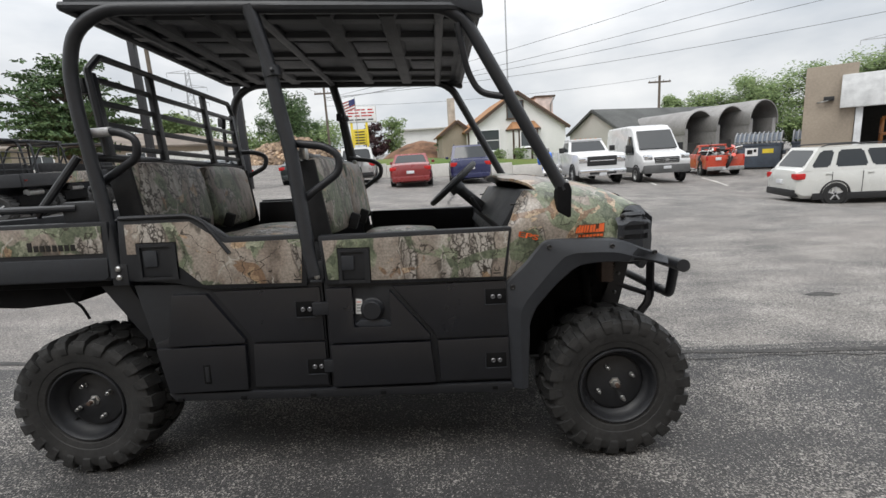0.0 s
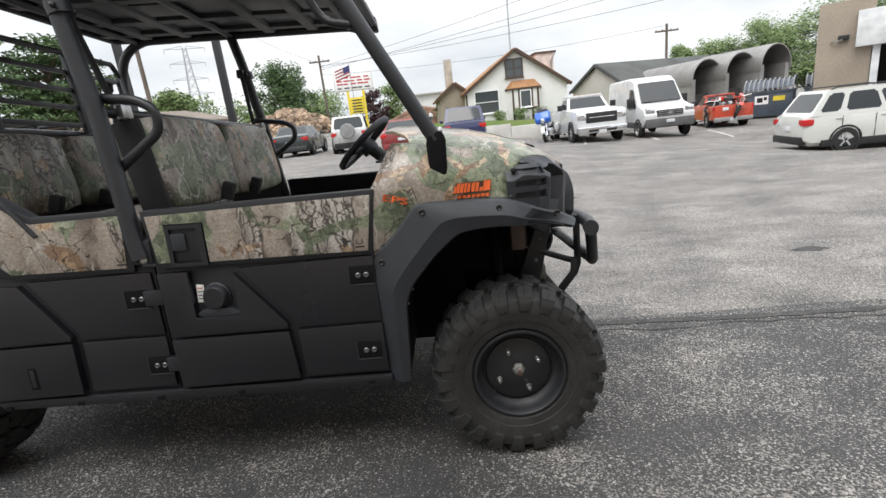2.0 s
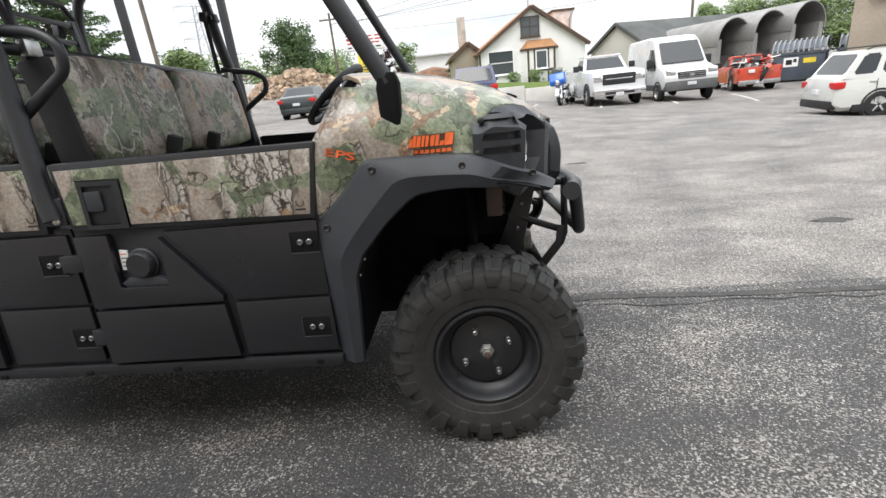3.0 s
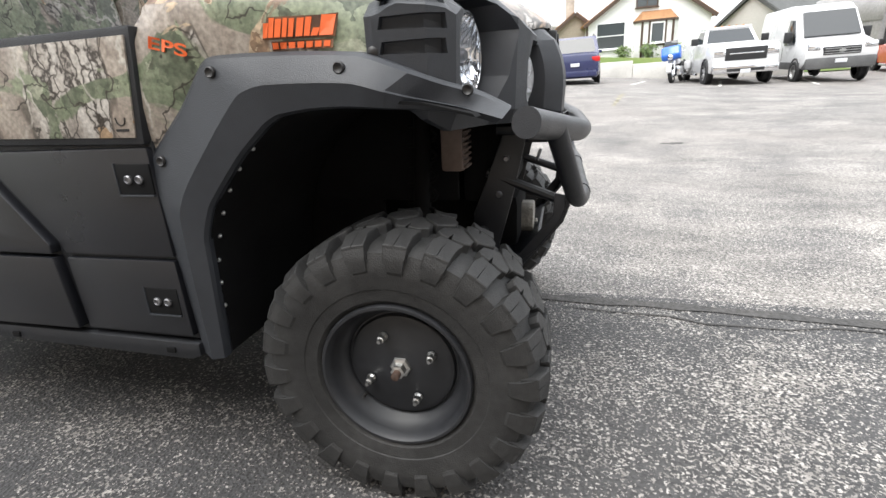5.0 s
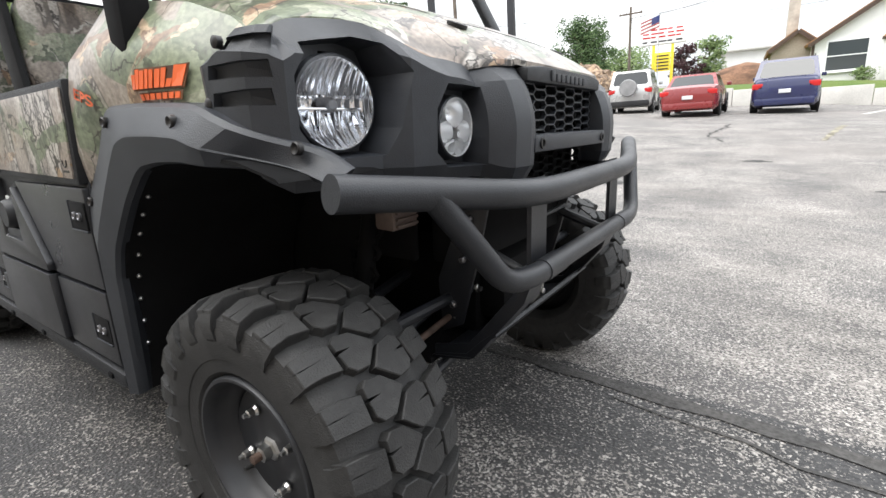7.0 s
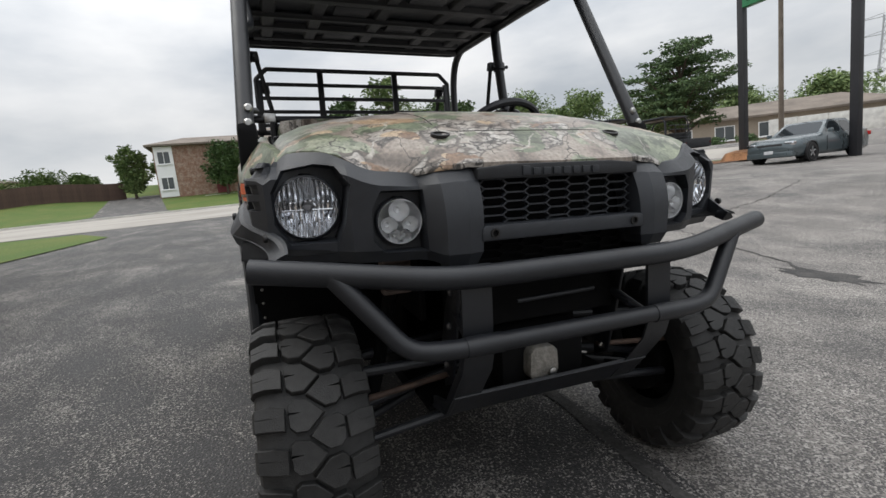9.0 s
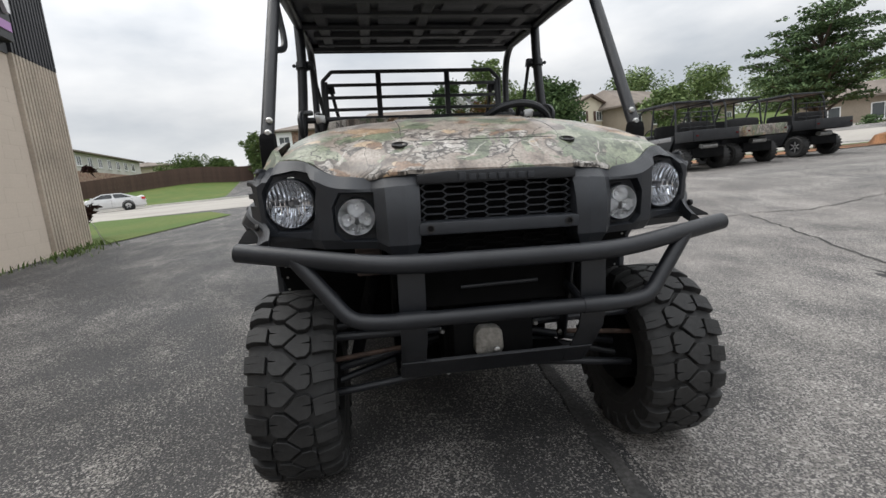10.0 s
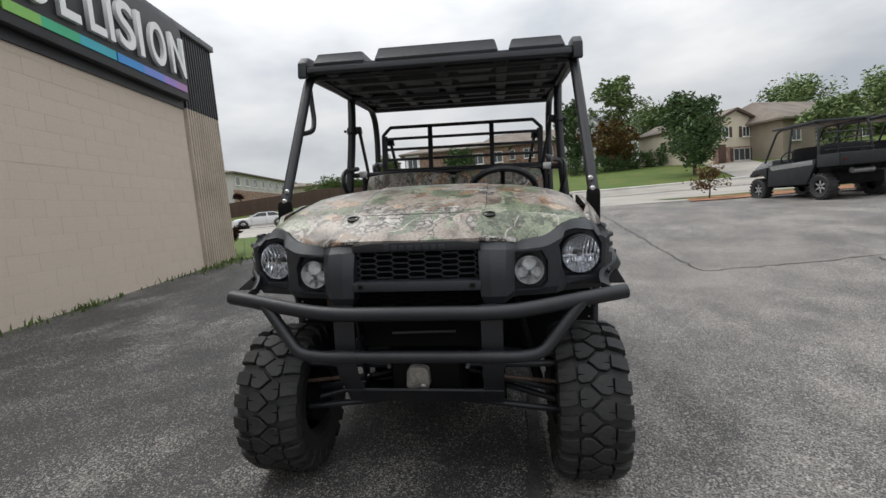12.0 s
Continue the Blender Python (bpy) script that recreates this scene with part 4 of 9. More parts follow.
# shut line of the centre lid
for s in SIDES:
    def shut():
        pts = [Vector(hood_point(u, s * 0.278)) + Vector((0, 0, -0.0004)) for u in [0.0 + 0.1 * k for k in range(9)]]
        return tube(pts, 0.0016, 6, 0)
    part("hood_seam", shut(), M_BLACKINK, utv)
part("hood_seam", tube([Vector(hood_point(0.80, v)) + Vector((0, 0, -0.0004)) for v in [-0.278 + 0.0556 * k for k in range(11)]], 0.0020, 6, 0), M_BLACKINK, utv)
for s in SIDES:
    p = hood_point(0.825, s * 0.287)
    part("hood_catch", lathe([(0.026, -0.004), (0.026, 0.003), (0.020, 0.004), (0.018, -0.001)], 24, axis="z"), M_BLACKINK, utv, m=Matrix.Translation((p[0], p[1], p[2] + 0.004)) @ Matrix.Rotation(radians(22), 4, "Y") @ Matrix.Diagonal((0.8, 1.0, 1, 1)))


CHEEK_TOP = [(-0.480, 1.050), (-0.456, 1.092), (-0.430, 1.150), (-0.395, 1.205), (-0.33, 1.200), (-0.22, 1.180), (-0.10, 1.160), (-0.02, 1.130), (0.030, 1.098)]
CHEEK_LOW = [(-0.508, 0.800), (-0.490, 0.790), (-0.440, 0.830), (-0.380, 0.890), (-0.306, 0.968), (-0.20, 0.985), (-0.10, 0.985), (-0.02, 0.970), (0.030, 0.945)]


def cheek_y(x, z):
    """How far out the printed cowl stands at a place."""
    zt, zl = lerp_table(CHEEK_TOP, x), lerp_table(CHEEK_LOW, x)
    t = max(0.0, min(1.0, (zt - z) / (zt - zl)))
    bulge = 0.030 * math.sin(math.pi * min(1, 0.15 + t * 0.85))
    y = 0.742 + 0.066 * t + bulge * (1 - 0.75 * smooth01(x, -0.15, 0.0)) - 0.022 * smooth01(x, -0.07, -0.01) + 0.045 * (1 - smooth01(x, -0.38, -0.05)) * min(1.0, t * 2.2)
    y += 0.070 * (1 - smooth01(z, 1.05, 1.17)) * (1 - smooth01(x, -0.47, -0.25)) * (1 - t)
    return min(y, 0.838 - 0.022 * smooth01(t, 0.6, 1.0))


def cheek_bm():
    """The printed side of the cowl, from the hood's edge down to the fender."""
    bm = bmesh.new()
    rows = []
    for (tx, tz), (lx, lz) in zip(CHEEK_TOP, CHEEK_LOW):
        row = []
        for k in range(6):
            t = k / 5
            x, z = tx + (lx - tx) * t, tz + (lz - tz) * t
            row.append(bm.verts.new((x, -cheek_y(x, z), z)))
        rows.append(row)
    for a, b in zip(rows, rows[1:]):
        for i in range(5):
            bm.faces.new((a[i], a[i + 1], b[i + 1], b[i]))
    geo = bmesh.ops.extrude_face_region(bm, geom=bm.faces[:])
    for v in geo["geom"]:
        if isinstance(v, bmesh.types.BMVert):
            v.co.y += 0.02
    return bm


both("cowl_side", cheek_bm, M_CAMO, utv, "woodland camouflage cowl", angle=50)
# dash and windshield sill
part("dashboard", prism([(-0.40, 0.95), (-0.34, 1.205), (-0.395, 1.205), (-0.440, 1.135), (-0.490, 1.050), (-0.520, 0.97)], "y", -0.715, 0.715, 0.012), M_PLASTIC, utv)
both("cowl_vent", lambda: box((-0.455, -0.765, 1.142), (-0.33, -0.745, 1.150), 0.002), M_BLACKINK, utv)
# decals on the cowl
for s in SIDES:
    def on_cowl(ob):
        """Lay a flat mark on the cowl's curve."""
        for v in ob.data.vertices:
            p = ob.matrix_basis @ v.co
            out = 0.0045 if abs(p.y) > 0.8425 else 0.0032 if abs(p.y) > 0.8415 else 0.002
            v.co = (p.x, s * (cheek_y(p.x, p.z) + out), p.z)
        ob.matrix_basis = Matrix()
    on_cowl(text_mesh("lettering", "EPS", 0.070, 0.001, M_ORANGE, utv, Matrix.Translation((-0.394, s * 0.8425, 1.016)) @ Matrix.Rotation(0 if s < 0 else math.pi, 4, "Z") @ Matrix.Rotation(radians(90), 4, "X") @ Matrix(((0.92, 0.26, 0, 0), (0.085, 0.36, 0, 0), (0, 0, 1, 0), (0, 0, 0, 1))), "orange lettering"))
    lo, hi = (0.842, 0.845) if s > 0 else (-0.845, -0.842)
    # model mark, kept as plain slanting strokes with dark edges
    for x, w, h in ((-0.194, 0.009, 0.024), (-0.183, 0.009, 0.032), (-0.172, 0.011, 0.030), (-0.158, 0.008, 0.031), (-0.147, 0.009, 0.030), (-0.133, 0.012, 0.030), (-0.118, 0.010, 0.031), (-0.106, 0.012, 0.013), (-0.091, 0.024, 0.034)):
        on_cowl(part("model_mark", prism([(x, 1.019), (x + w, 1.019), (x + w + 0.006, 1.019 + h), (x + 0.006, 1.019 + h)], "y", lo, hi), M_ORANGE, utv))
    for k in range(7):
        x = -0.180 + k * 0.0160
        on_cowl(part("model_mark", prism([(x, 1.000), (x + 0.0115, 1.000), (x + 0.0130, 1.010), (x + 0.0015, 1.010)], "y", lo, hi), M_ORANGE, utv))
    under = (0.841, 0.842) if s > 0 else (-0.842, -0.841)
    on_cowl(part("mark_shadow", prism([(-0.197, 1.016), (-0.063, 1.016), (-0.058, 1.056), (-0.087, 1.053), (-0.181, 1.053)], "y", *under), M_MARKEDGE, utv))
    on_cowl(part("mark_shadow", prism([(-0.183, 0.997), (-0.068, 0.997), (-0.066, 1.0125), (-0.180, 1.0125)], "y", *under), M_MARKEDGE, utv))

# --- front fascia: one moulded shell a side, with the lamp recesses pressed into it ---
PLAN = [(0.250, 0.275), (0.252, 0.338), (0.290, 0.346), (0.345, 0.340), (0.385, 0.288), (0.505, 0.262), (0.555, 0.240), (0.590, 0.196), (0.700, 0.160), (0.748, 0.146), (0.784, 0.104), (0.802, 0.008)]
ARC = [0.0]
for p, q in zip(PLAN, PLAN[1:]):
    ARC.append(ARC[-1] + math.dist(p, q))


def plan_at(s):
    return lerp_table(list(zip(ARC, [p[0] for p in PLAN])), s), lerp_table(list(zip(ARC, [p[1] for p in PLAN])), s)


def arc_of(y):
    return lerp_table([(p[0], a) for p, a in zip(PLAN, ARC)], y)


HEAD_S, FOG_S = arc_of(0.652), arc_of(0.440)
HEAD_Z, FOG_Z, HEAD_R, FOG_R = 0.981, 0.938, 0.0730, 0.054
HEAD_X, FOG_X = 0.146, 0.248
FLOOR_HEAD, FLOOR_FOG = -10.0, -20.0    # marks of the two upright recess floors
HEAD_POLY = [(-0.126, 0.050), (-0.086, 0.096), (-0.025, 0.104), (0.056, 0.092), (0.088, 0.040), (0.086, -0.040), (0.050, -0.089), (-0.074, -0.086), (-0.104, -0.040)]
FOG_POLY = [(-0.070, 0.074), (0.048, 0.076), (0.072, 0.034), (0.072, -0.044), (0.044, -0.072), (-0.066, -0.074)]


def shell_limits(s):
    """Foot, kink and upper edge of the shell at a place along its plan."""
    y = plan_at(s)[0]
    yh = min(y, 0.748)
    zh = lerp_table(CREST, lerp_table(FRONT, yh)) - lerp_table(DROP, yh) - 0.004 - lip_drop(yh)
    zh = max(zh, 1.050) + 0.040 * smooth01(y, 0.715, 0.765) - 0.026 * smooth01(s, ARC[-1] - 0.05, ARC[-1])
    x = plan_at(s)[1]
    low = 0.826 + 0.016 * smooth01(y, 0.345, 0.40)
    low = max(low, lerp_table([(-0.035, 0.945), (0.070, 0.888), (0.150, 0.838), (0.205, 0.828), (0.30, 0.826)], x))
    kink = low + (zh - low) * (0.84 - 0.02 * smooth01(y, 0.55, 0.72))
    return low, kink, zh


def shell_point(s, z, d):
    """A place of the shell: along its plan, height, and depth outwards."""
    y, x = plan_at(s)
    y2, x2 = plan_at(min(ARC[-1], s + 0.01))
    y1, x1 = plan_at(max(0.0, s - 0.01))
    nx, ny = (y2 - y1), -(x2 - x1)
    ln = math.hypot(nx, ny)
    low, kink, zh = shell_limits(s)
    yh = min(y, 0.748)
    back = max(0.0, (z - kink) / (zh - kink))
    x += (min(x, lerp_table(FRONT, yh)) - x) * back * (1 - smooth01(y, 0.70, 0.78))
    x -= 0.060 * max(0.0, (z - 0.915) / 0.15) ** 2 * (1 - smooth01(y, 0.36, 0.46)) * (1 - 0.6 * back)
    y -= 0.035 * back * smooth01(y, 0.70, 0.78)
    if d < -5:
        front = (HEAD_X if d > -15 else FOG_X) - 0.012
        return Vector((min(front, x - 0.004), -y, z))
    d -= 0.016 * max(0.0, 1 - (z - low) / 0.030)
    d += 0.010 * min(1.0, (z - low) / (kink - low))
    return Vector((x + nx / ln * d, -(y + ny / ln * d), z))


def shell_bm():
    bm = bmesh.new()
    ss = []
    for a, b in zip(ARC, ARC[1:]):
        n = max(1, int((b - a) / 0.016))
        ss += [a + (b - a) * k / n for k in range(n)]
    ss.append(ARC[-1])
    rows = []
    for s in ss:
        low, kink, zh = shell_limits(s)
        col = [low + 0.030 * k for k in (0, 0.5, 1)] + [low + 0.03 + (kink - low - 0.03) * k / 8 for k in range(1, 9)] + [kink + (zh - kink) * k / 3 for k in (1, 2, 3)]
        rows.append([bm.verts.new((s, z, 0)) for z in col])
    for a, b in zip(rows, rows[1:]):
        for i in range(len(a) - 1):
            bm.faces.new((a[i], b[i], b[i + 1], a[i + 1]))

    def press(poly, cs, cz, depth, draft, top=0.0, floor=None):
        pts = [Vector((cs + u, cz + w, 0)) for u, w in poly]
        mid = sum(pts, Vector()) / len(pts)
        reach = max((p - mid).length for p in pts) + 0.03
        for p, q in zip(pts, pts[1:] + pts[:1]):
            near = [f for f in bm.faces if (f.calc_center_median() - mid).length < reach]
            geo = set(near)
            for f in near:
                geo.update(f.edges)
                geo.update(f.verts)
            dr = (q - p).normalized()
            bmesh.ops.bisect_plane(bm, geom=list(geo), plane_co=p, plane_no=Vector((-dr.y, dr.x, 0)), dist=1e-5)
        turn = 1 if sum(p.x * q.y - q.x * p.y for p, q in zip(pts, pts[1:] + pts[:1])) > 0 else -1

        def is_in(c):
            return all(((q - p).x * (c - p).y - (q - p).y * (c - p).x) * turn > 0 for p, q in zip(pts, pts[1:] + pts[:1]))
        sel = [f for f in bm.faces if is_in(f.calc_center_median()) and abs(f.calc_center_median().z) < 1e-4]
        geo = bmesh.ops.extrude_face_region(bm, geom=sel)
        for v in geo["geom"]:
            if isinstance(v, bmesh.types.BMVert):
                v.co = Vector((mid.x + (v.co.x - mid.x) * draft, mid.y + (v.co.y - mid.y) * draft, -depth - top * max(0.0, v.co.y - mid.y) if floor is None else floor))
        bmesh.ops.delete(bm, geom=[f for f in sel if f.is_valid], context="FACES_ONLY")

    press(HEAD_POLY, HEAD_S, HEAD_Z, 0.030, 0.94, 0.16, FLOOR_HEAD)
    press(FOG_POLY, FOG_S, FOG_Z, 0.026, 0.93, 0.10, FLOOR_FOG)
    for zc in (0.990, 1.030, 1.070):
        press([(-0.066, -0.012), (0.062, -0.010), (0.056, 0.010), (-0.062, 0.013)], ARC[-1] - 0.072, zc, 0.014, 0.93, -0.35)
    # openings for the lamp bowls
    def in_lamp(c):
        y = plan_at(c.x)[0]
        return math.hypot(y - 0.652, c.y - HEAD_Z) < HEAD_R or math.hypot(y - 0.440, c.y - FOG_Z) < FOG_R
    bmesh.ops.delete(bm, geom=[f for f in bm.faces if in_lamp(f.calc_center_median())], context="FACES")
    for v in bm.verts:
        v.co = shell_point(*v.co)
    # thickness at the rim
    rim = [e for e in bm.edges if e.is_boundary]
    geo = bmesh.ops.extrude_edge_only(bm, edges=rim)
    for v in geo["geom"]:
        if isinstance(v, bmesh.types.BMVert):
            v.co += Vector((-0.016, 0.006, 0))
    return bm


both("front_shell", shell_bm, M_PLASTIC2, utv, "moulded black front shell with lamp recesses", angle=15)


def lamp(centre, radius, yaw, name, cells):
    """A round clear lamp: faceted chrome bowl, bulb cap and lens. It faces +x turned by yaw."""
    at = Matrix.Translation(centre) @ Matrix.Rotation(yaw, 4, "Z") @ Matrix.Rotation(radians(-90), 4, "Z")
    bowl = bmesh.new()
    rings = []
    seg = 168 if cells == 1 else 30
    steps = 26 if cells == 1 else 7
    for i in range(steps):
        r = 1.0 - 0.84 * i / (steps - 1)
        ring = []
        for k in range(seg):
            a = 2 * math.pi * k / seg
            u, w = radius * r * math.cos(a), radius * r * math.sin(a)
            d = 0.012 - 0.060 * (1 - r ** 2.2)
            if cells == 1 and 0.22 < r < 0.97:
                # upright flutes, broken into blocks from top to bottom
                d += 0.0022 * math.sin(2 * math.pi * u / 0.0115 + (1.3 if w > 0.012 else 0.0))
            ring.append(bowl.verts.new((u, d, w)))
        rings.append(ring)
    for a, b in zip(rings, rings[1:]):
        for k in range(seg):
            bowl.faces.new((a[k], a[(k + 1) % seg], b[(k + 1) % seg], b[k]))
    bowl.faces.new(rings[-1])
    ob = part(name, bowl, M_CHROME if cells == 1 else M_CUP, utv, "clear round lamp with fluted chrome bowl", angle=50, m=at)
    part("bezel", ring_of([(radius * 1.10, -0.036), (radius * 1.09, 0.004), (radius * 1.06, 0.011), (radius * 1.01, 0.013), (radius * 0.985, 0.006), (radius * 0.985, -0.004)], 48), M_PLASTIC2, ob)
    if cells == 1:
        part("bulb_shield", lathe([(0.004, -0.045), (radius * 0.17, -0.04), (radius * 0.17, -0.014), (radius * 0.10, -0.006)], 20), M_GUNMETAL, ob)
        part("reflector_step", box((-radius * 0.8, -0.022, -radius * 0.12), (radius * 0.8, -0.012, -radius * 0.06), 0.002), M_CHROME, ob)
        for k in (-3, -2, -1, 1, 2, 3):
            part("reflector_rib", box((k * radius * 0.24 - 0.0015, -0.034, -radius * 0.62 + abs(k) * 0.008), (k * radius * 0.24 + 0.0015, -0.020, -radius * 0.12), 0.0005), M_CHROME, ob)
    else:
        for cx, cz, k in ((0, 0.46, 0.46), (-0.46, -0.14, 0.36), (0.46, -0.14, 0.36), (-0.22, -0.62, 0.28), (0.22, -0.62, 0.28)):
            cup = ring_of([(radius * k, 0.002), (radius * k * 0.9, -0.010), (radius * k * 0.6, -0.020), (radius * k * 0.25, -0.024)], 16)
            bulb = lathe([(radius * k * 0.28, -0.024), (radius * k * 0.24, -0.014), (radius * k * 0.08, -0.010)], 12)
            for b in (cup, bulb):
                bmesh.ops.translate(b, vec=(radius * cx, 0, radius * cz), verts=b.verts)
            part("reflector_cup", cup, M_CUP, ob)
            part("diode", bulb, M_CUP, ob)
    lens = part("lens", ring_of([(radius * 0.99, 0.006), (radius * 0.9, 0.014), (radius * 0.6, 0.021), (radius * 0.25, 0.025), (0.001, 0.0255)], 40), M_CLEAR, ob, "clear lens", angle=60)
    lens.visible_shadow = False
    return ob


for s in SIDES:
    for yl, zl, rad, nm, cells, back, yaw in ((0.652, HEAD_Z, HEAD_R, "headlight", 1, HEAD_X, 9), (0.440, FOG_Z, FOG_R, "foglight", 5, FOG_X, 1)):
        lamp((back, s * yl, zl), rad, s * radians(yaw), nm, cells)
    for x, z in ((0.020, 1.078), (0.006, 0.985)):
        part("fascia_clip", lathe([(0.010, 0), (0.010, 0.010), (0.005, 0.013)], 12), M_BLACKINK, utv, m=Matrix.Translation((x, s * (0.779 if z > 1 else 0.797), z)) @ Matrix.Rotation(0 if s > 0 else math.pi, 4, "Z"))

part("grille_brow", prism([(-0.252, 1.028), (0.252, 1.028), (0.252, 1.056), (0.16, 1.064), (-0.16, 1.064), (-0.252, 1.056)], "x", 0.262, 0.322, 0.006), M_PLASTIC, utv)
for k in range(8):
    y = -0.124 + 0.031 * k
    part("grille_mark", box((0.318, y, 1.034), (0.3265, y + 0.022, 1.052 if k else 1.058), 0.002), M_PLASTIC2, utv)
part("grille_bar", prism([(-0.255, 0.880), (0.255, 0.880), (0.255, 0.912), (0.245, 0.918), (-0.245, 0.918), (-0.255, 0.912)], "x", 0.27, 0.345, 0.008), M_PLASTIC2, utv)
for s in SIDES:
    part("grille_bolt", lathe([(0.012, 0), (0.012, 0.004), (0.008, 0.004), (0.007, -0.002)], 16, axis="x"), M_BLACKINK, utv, m=Matrix.Translation((0.345, s * 0.220, 0.899)))


def hex_mesh(y0, y1, z0, z1, x):
    """Honeycomb of wide flat-topped cells, as thin walls."""
    bm = bmesh.new()
    pitch, flat, hgt = 0.066, 0.026, 0.0225
    done = set()

    def wall(p, q):
        (py, pz), (qy, qz) = p, q
        if max(py, qy) <= y0 or min(py, qy) >= y1 or max(pz, qz) < z0 or min(pz, qz) > z1:
            return
        p, q = Vector((x, min(max(py, y0), y1), min(max(pz, z0), z1))), Vector((x, min(max(qy, y0), y1), min(max(qz, z0), z1)))
        key = tuple(sorted((tuple(round(c, 4) for c in p), tuple(round(c, 4) for c in q))))
        if key in done or (q - p).length < 0.004:
            return
        done.add(key)
        d = (q - p).normalized()
        nrm = Vector((0, -d.z, d.y)) * 0.0019
        vs = [bm.verts.new(c + o + Vector((e, 0, 0))) for e in (-0.014, 0.0) for c, o in ((p, nrm), (q, nrm), (q, -nrm), (p, -nrm))]
        for f in ((0, 1, 2, 3), (4, 7, 6, 5), (0, 4, 5, 1), (2, 6, 7, 3)):
            bm.faces.new([vs[i] for i in f])
    for c in range(-5, 6):
        for r in range(-1, int((z1 - z0) / hgt) + 2):
            cy, cz = (y0 + y1) / 2 + c * pitch, z0 + r * hgt + (hgt / 2 if c % 2 else 0)
            e = pitch - flat
            a = [(cy - e, cz), (cy - flat, cz + hgt / 2), (cy + flat, cz + hgt / 2), (cy + e, cz), (cy + flat, cz - hgt / 2)]
            for p, q in zip(a, a[1:]):
                wall(p, q)
    return bm


part("grille", hex_mesh(-0.25, 0.25, 0.915, 1.030, 0.300), M_PLASTIC2, utv, "black honeycomb grille", smooth=False)
# lower mesh near-black: the shade of its slot is in the colour
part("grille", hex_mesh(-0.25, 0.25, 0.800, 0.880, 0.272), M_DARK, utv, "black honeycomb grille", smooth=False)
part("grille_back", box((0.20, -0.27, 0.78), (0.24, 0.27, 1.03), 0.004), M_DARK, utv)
part("lower_grille_frame", prism([(-0.26, 0.770), (0.26, 0.770), (0.26, 0.800), (-0.26, 0.800)], "x", 0.22, 0.315, 0.006), M_PLASTIC, utv)

# --- tube bumper ---
part("bumper_tube", tube([(0.283, -0.800, 0.857), (0.395, -0.36, 0.808), (0.395, 0.36, 0.808), (0.283, 0.800, 0.857)], 0.0275, 20, 0.12), M_TUBE, utv, "black tube bumper", angle=40)
AS_DRAWN.append(part("bumper_tube", tube([(0.318, -0.602, 0.830), (0.372, -0.450, 0.645), (0.386, -0.36, 0.638), (0.386, 0.36, 0.638), (0.372, 0.450, 0.645), (0.318, 0.602, 0.830)], 0.0225, 18, 0.10), M_TUBE, utv, "black tube bumper", angle=40))
for s in SIDES:
    strap = bmesh.new()
    prof = [(0.352, 0.822), (0.358, 0.79), (0.360, 0.60), (0.345, 0.555), (0.272, 0.462), (0.215, 0.392), (0.10, 0.372)]
    y0, y1 = s * 0.236, s * 0.314
    front = [[strap.verts.new((x, y, z)) for y in (y0, y1)] for x, z in prof]
    back = [[strap.verts.new((x - 0.010, y, z - 0.006)) for y in (y0, y1)] for x, z in prof]
    for f, g in zip(front, front[1:]):
        strap.faces.new((f[0], f[1], g[1], g[0]))
    for f, g in zip(back, back[1:]):
        strap.faces.new((f[0], g[0], g[1], f[1]))
    for i in (0, 1):
        for a, b, c, d in zip(front, front[1:], back, back[1:]):
            strap.faces.new((a[i], b[i], d[i], c[i]))
    strap.faces.new((front[0][0], back[0][0], back[0][1], front[0][1]))
    strap.faces.new((front[-1][0], front[-1][1], back[-1][1], back[-1][0]))
    AS_DRAWN.append(part("bumper_strap", bevelled(strap, 0.003, 1), M_TUBE, utv, angle=40))
    AS_DRAWN.append(part("strap_saddle", tube([(0.386, s * 0.228, 0.638), (0.386, s * 0.322, 0.638)], 0.0245, 18), M_TUBE, utv))
    AS_DRAWN.append(part("bumper_stay", tube([(0.350, s * 0.275, 0.80), (0.16, s * 0.275, 0.80)], 0.016, 10), M_TUBE, utv))
    AS_DRAWN.append(part("bumper_stay", tube([(0.350, s * 0.275, 0.60), (0.13, s * 0.255, 0.68)], 0.014, 10), M_TUBE, utv))
AS_DRAWN.append(part("skid_plate", prism([(0.10, 0.362), (0.205, 0.384), (0.262, 0.450), (0.278, 0.462), (0.270, 0.470), (0.235, 0.440), (0.195, 0.398), (0.10, 0.376)], "y", -0.312, 0.312, 0.003), M_TUBE, utv))
for s in SIDES:
    AS_DRAWN.append(part("skid_flange", prism([(0.350, 0.625), (0.345, 0.555), (0.272, 0.462), (0.215, 0.390), (0.10, 0.370), (0.10, 0.398), (0.200, 0.424), (0.250, 0.486), (0.314, 0.566), (0.320, 0.632)], "y", s * 0.300, s * 0.310, 0.002), M_TUBE, utv))
    AS_DRAWN.append(part("frame_plate", prism([(0.10, 0.42), (0.16, 0.45), (0.20, 0.60), (0.24, 0.78), (0.18, 0.80), (0.13, 0.66), (0.09, 0.56)], "y", s * 0.262, s * 0.272, 0.003), M_TUBE, utv))
    for x, z in ((0.185, 0.72), (0.165, 0.62), (0.135, 0.50)):
        AS_DRAWN.append(part("bolt", lathe([(0.010, 0.0), (0.010, 0.006), (0.006, 0.010)], 8), M_GUNMETAL, utv, m=Matrix.Translation((x, s * 0.272, z)) @ Matrix.Rotation(0 if s > 0 else math.pi, 4, "Z"), angle=25))
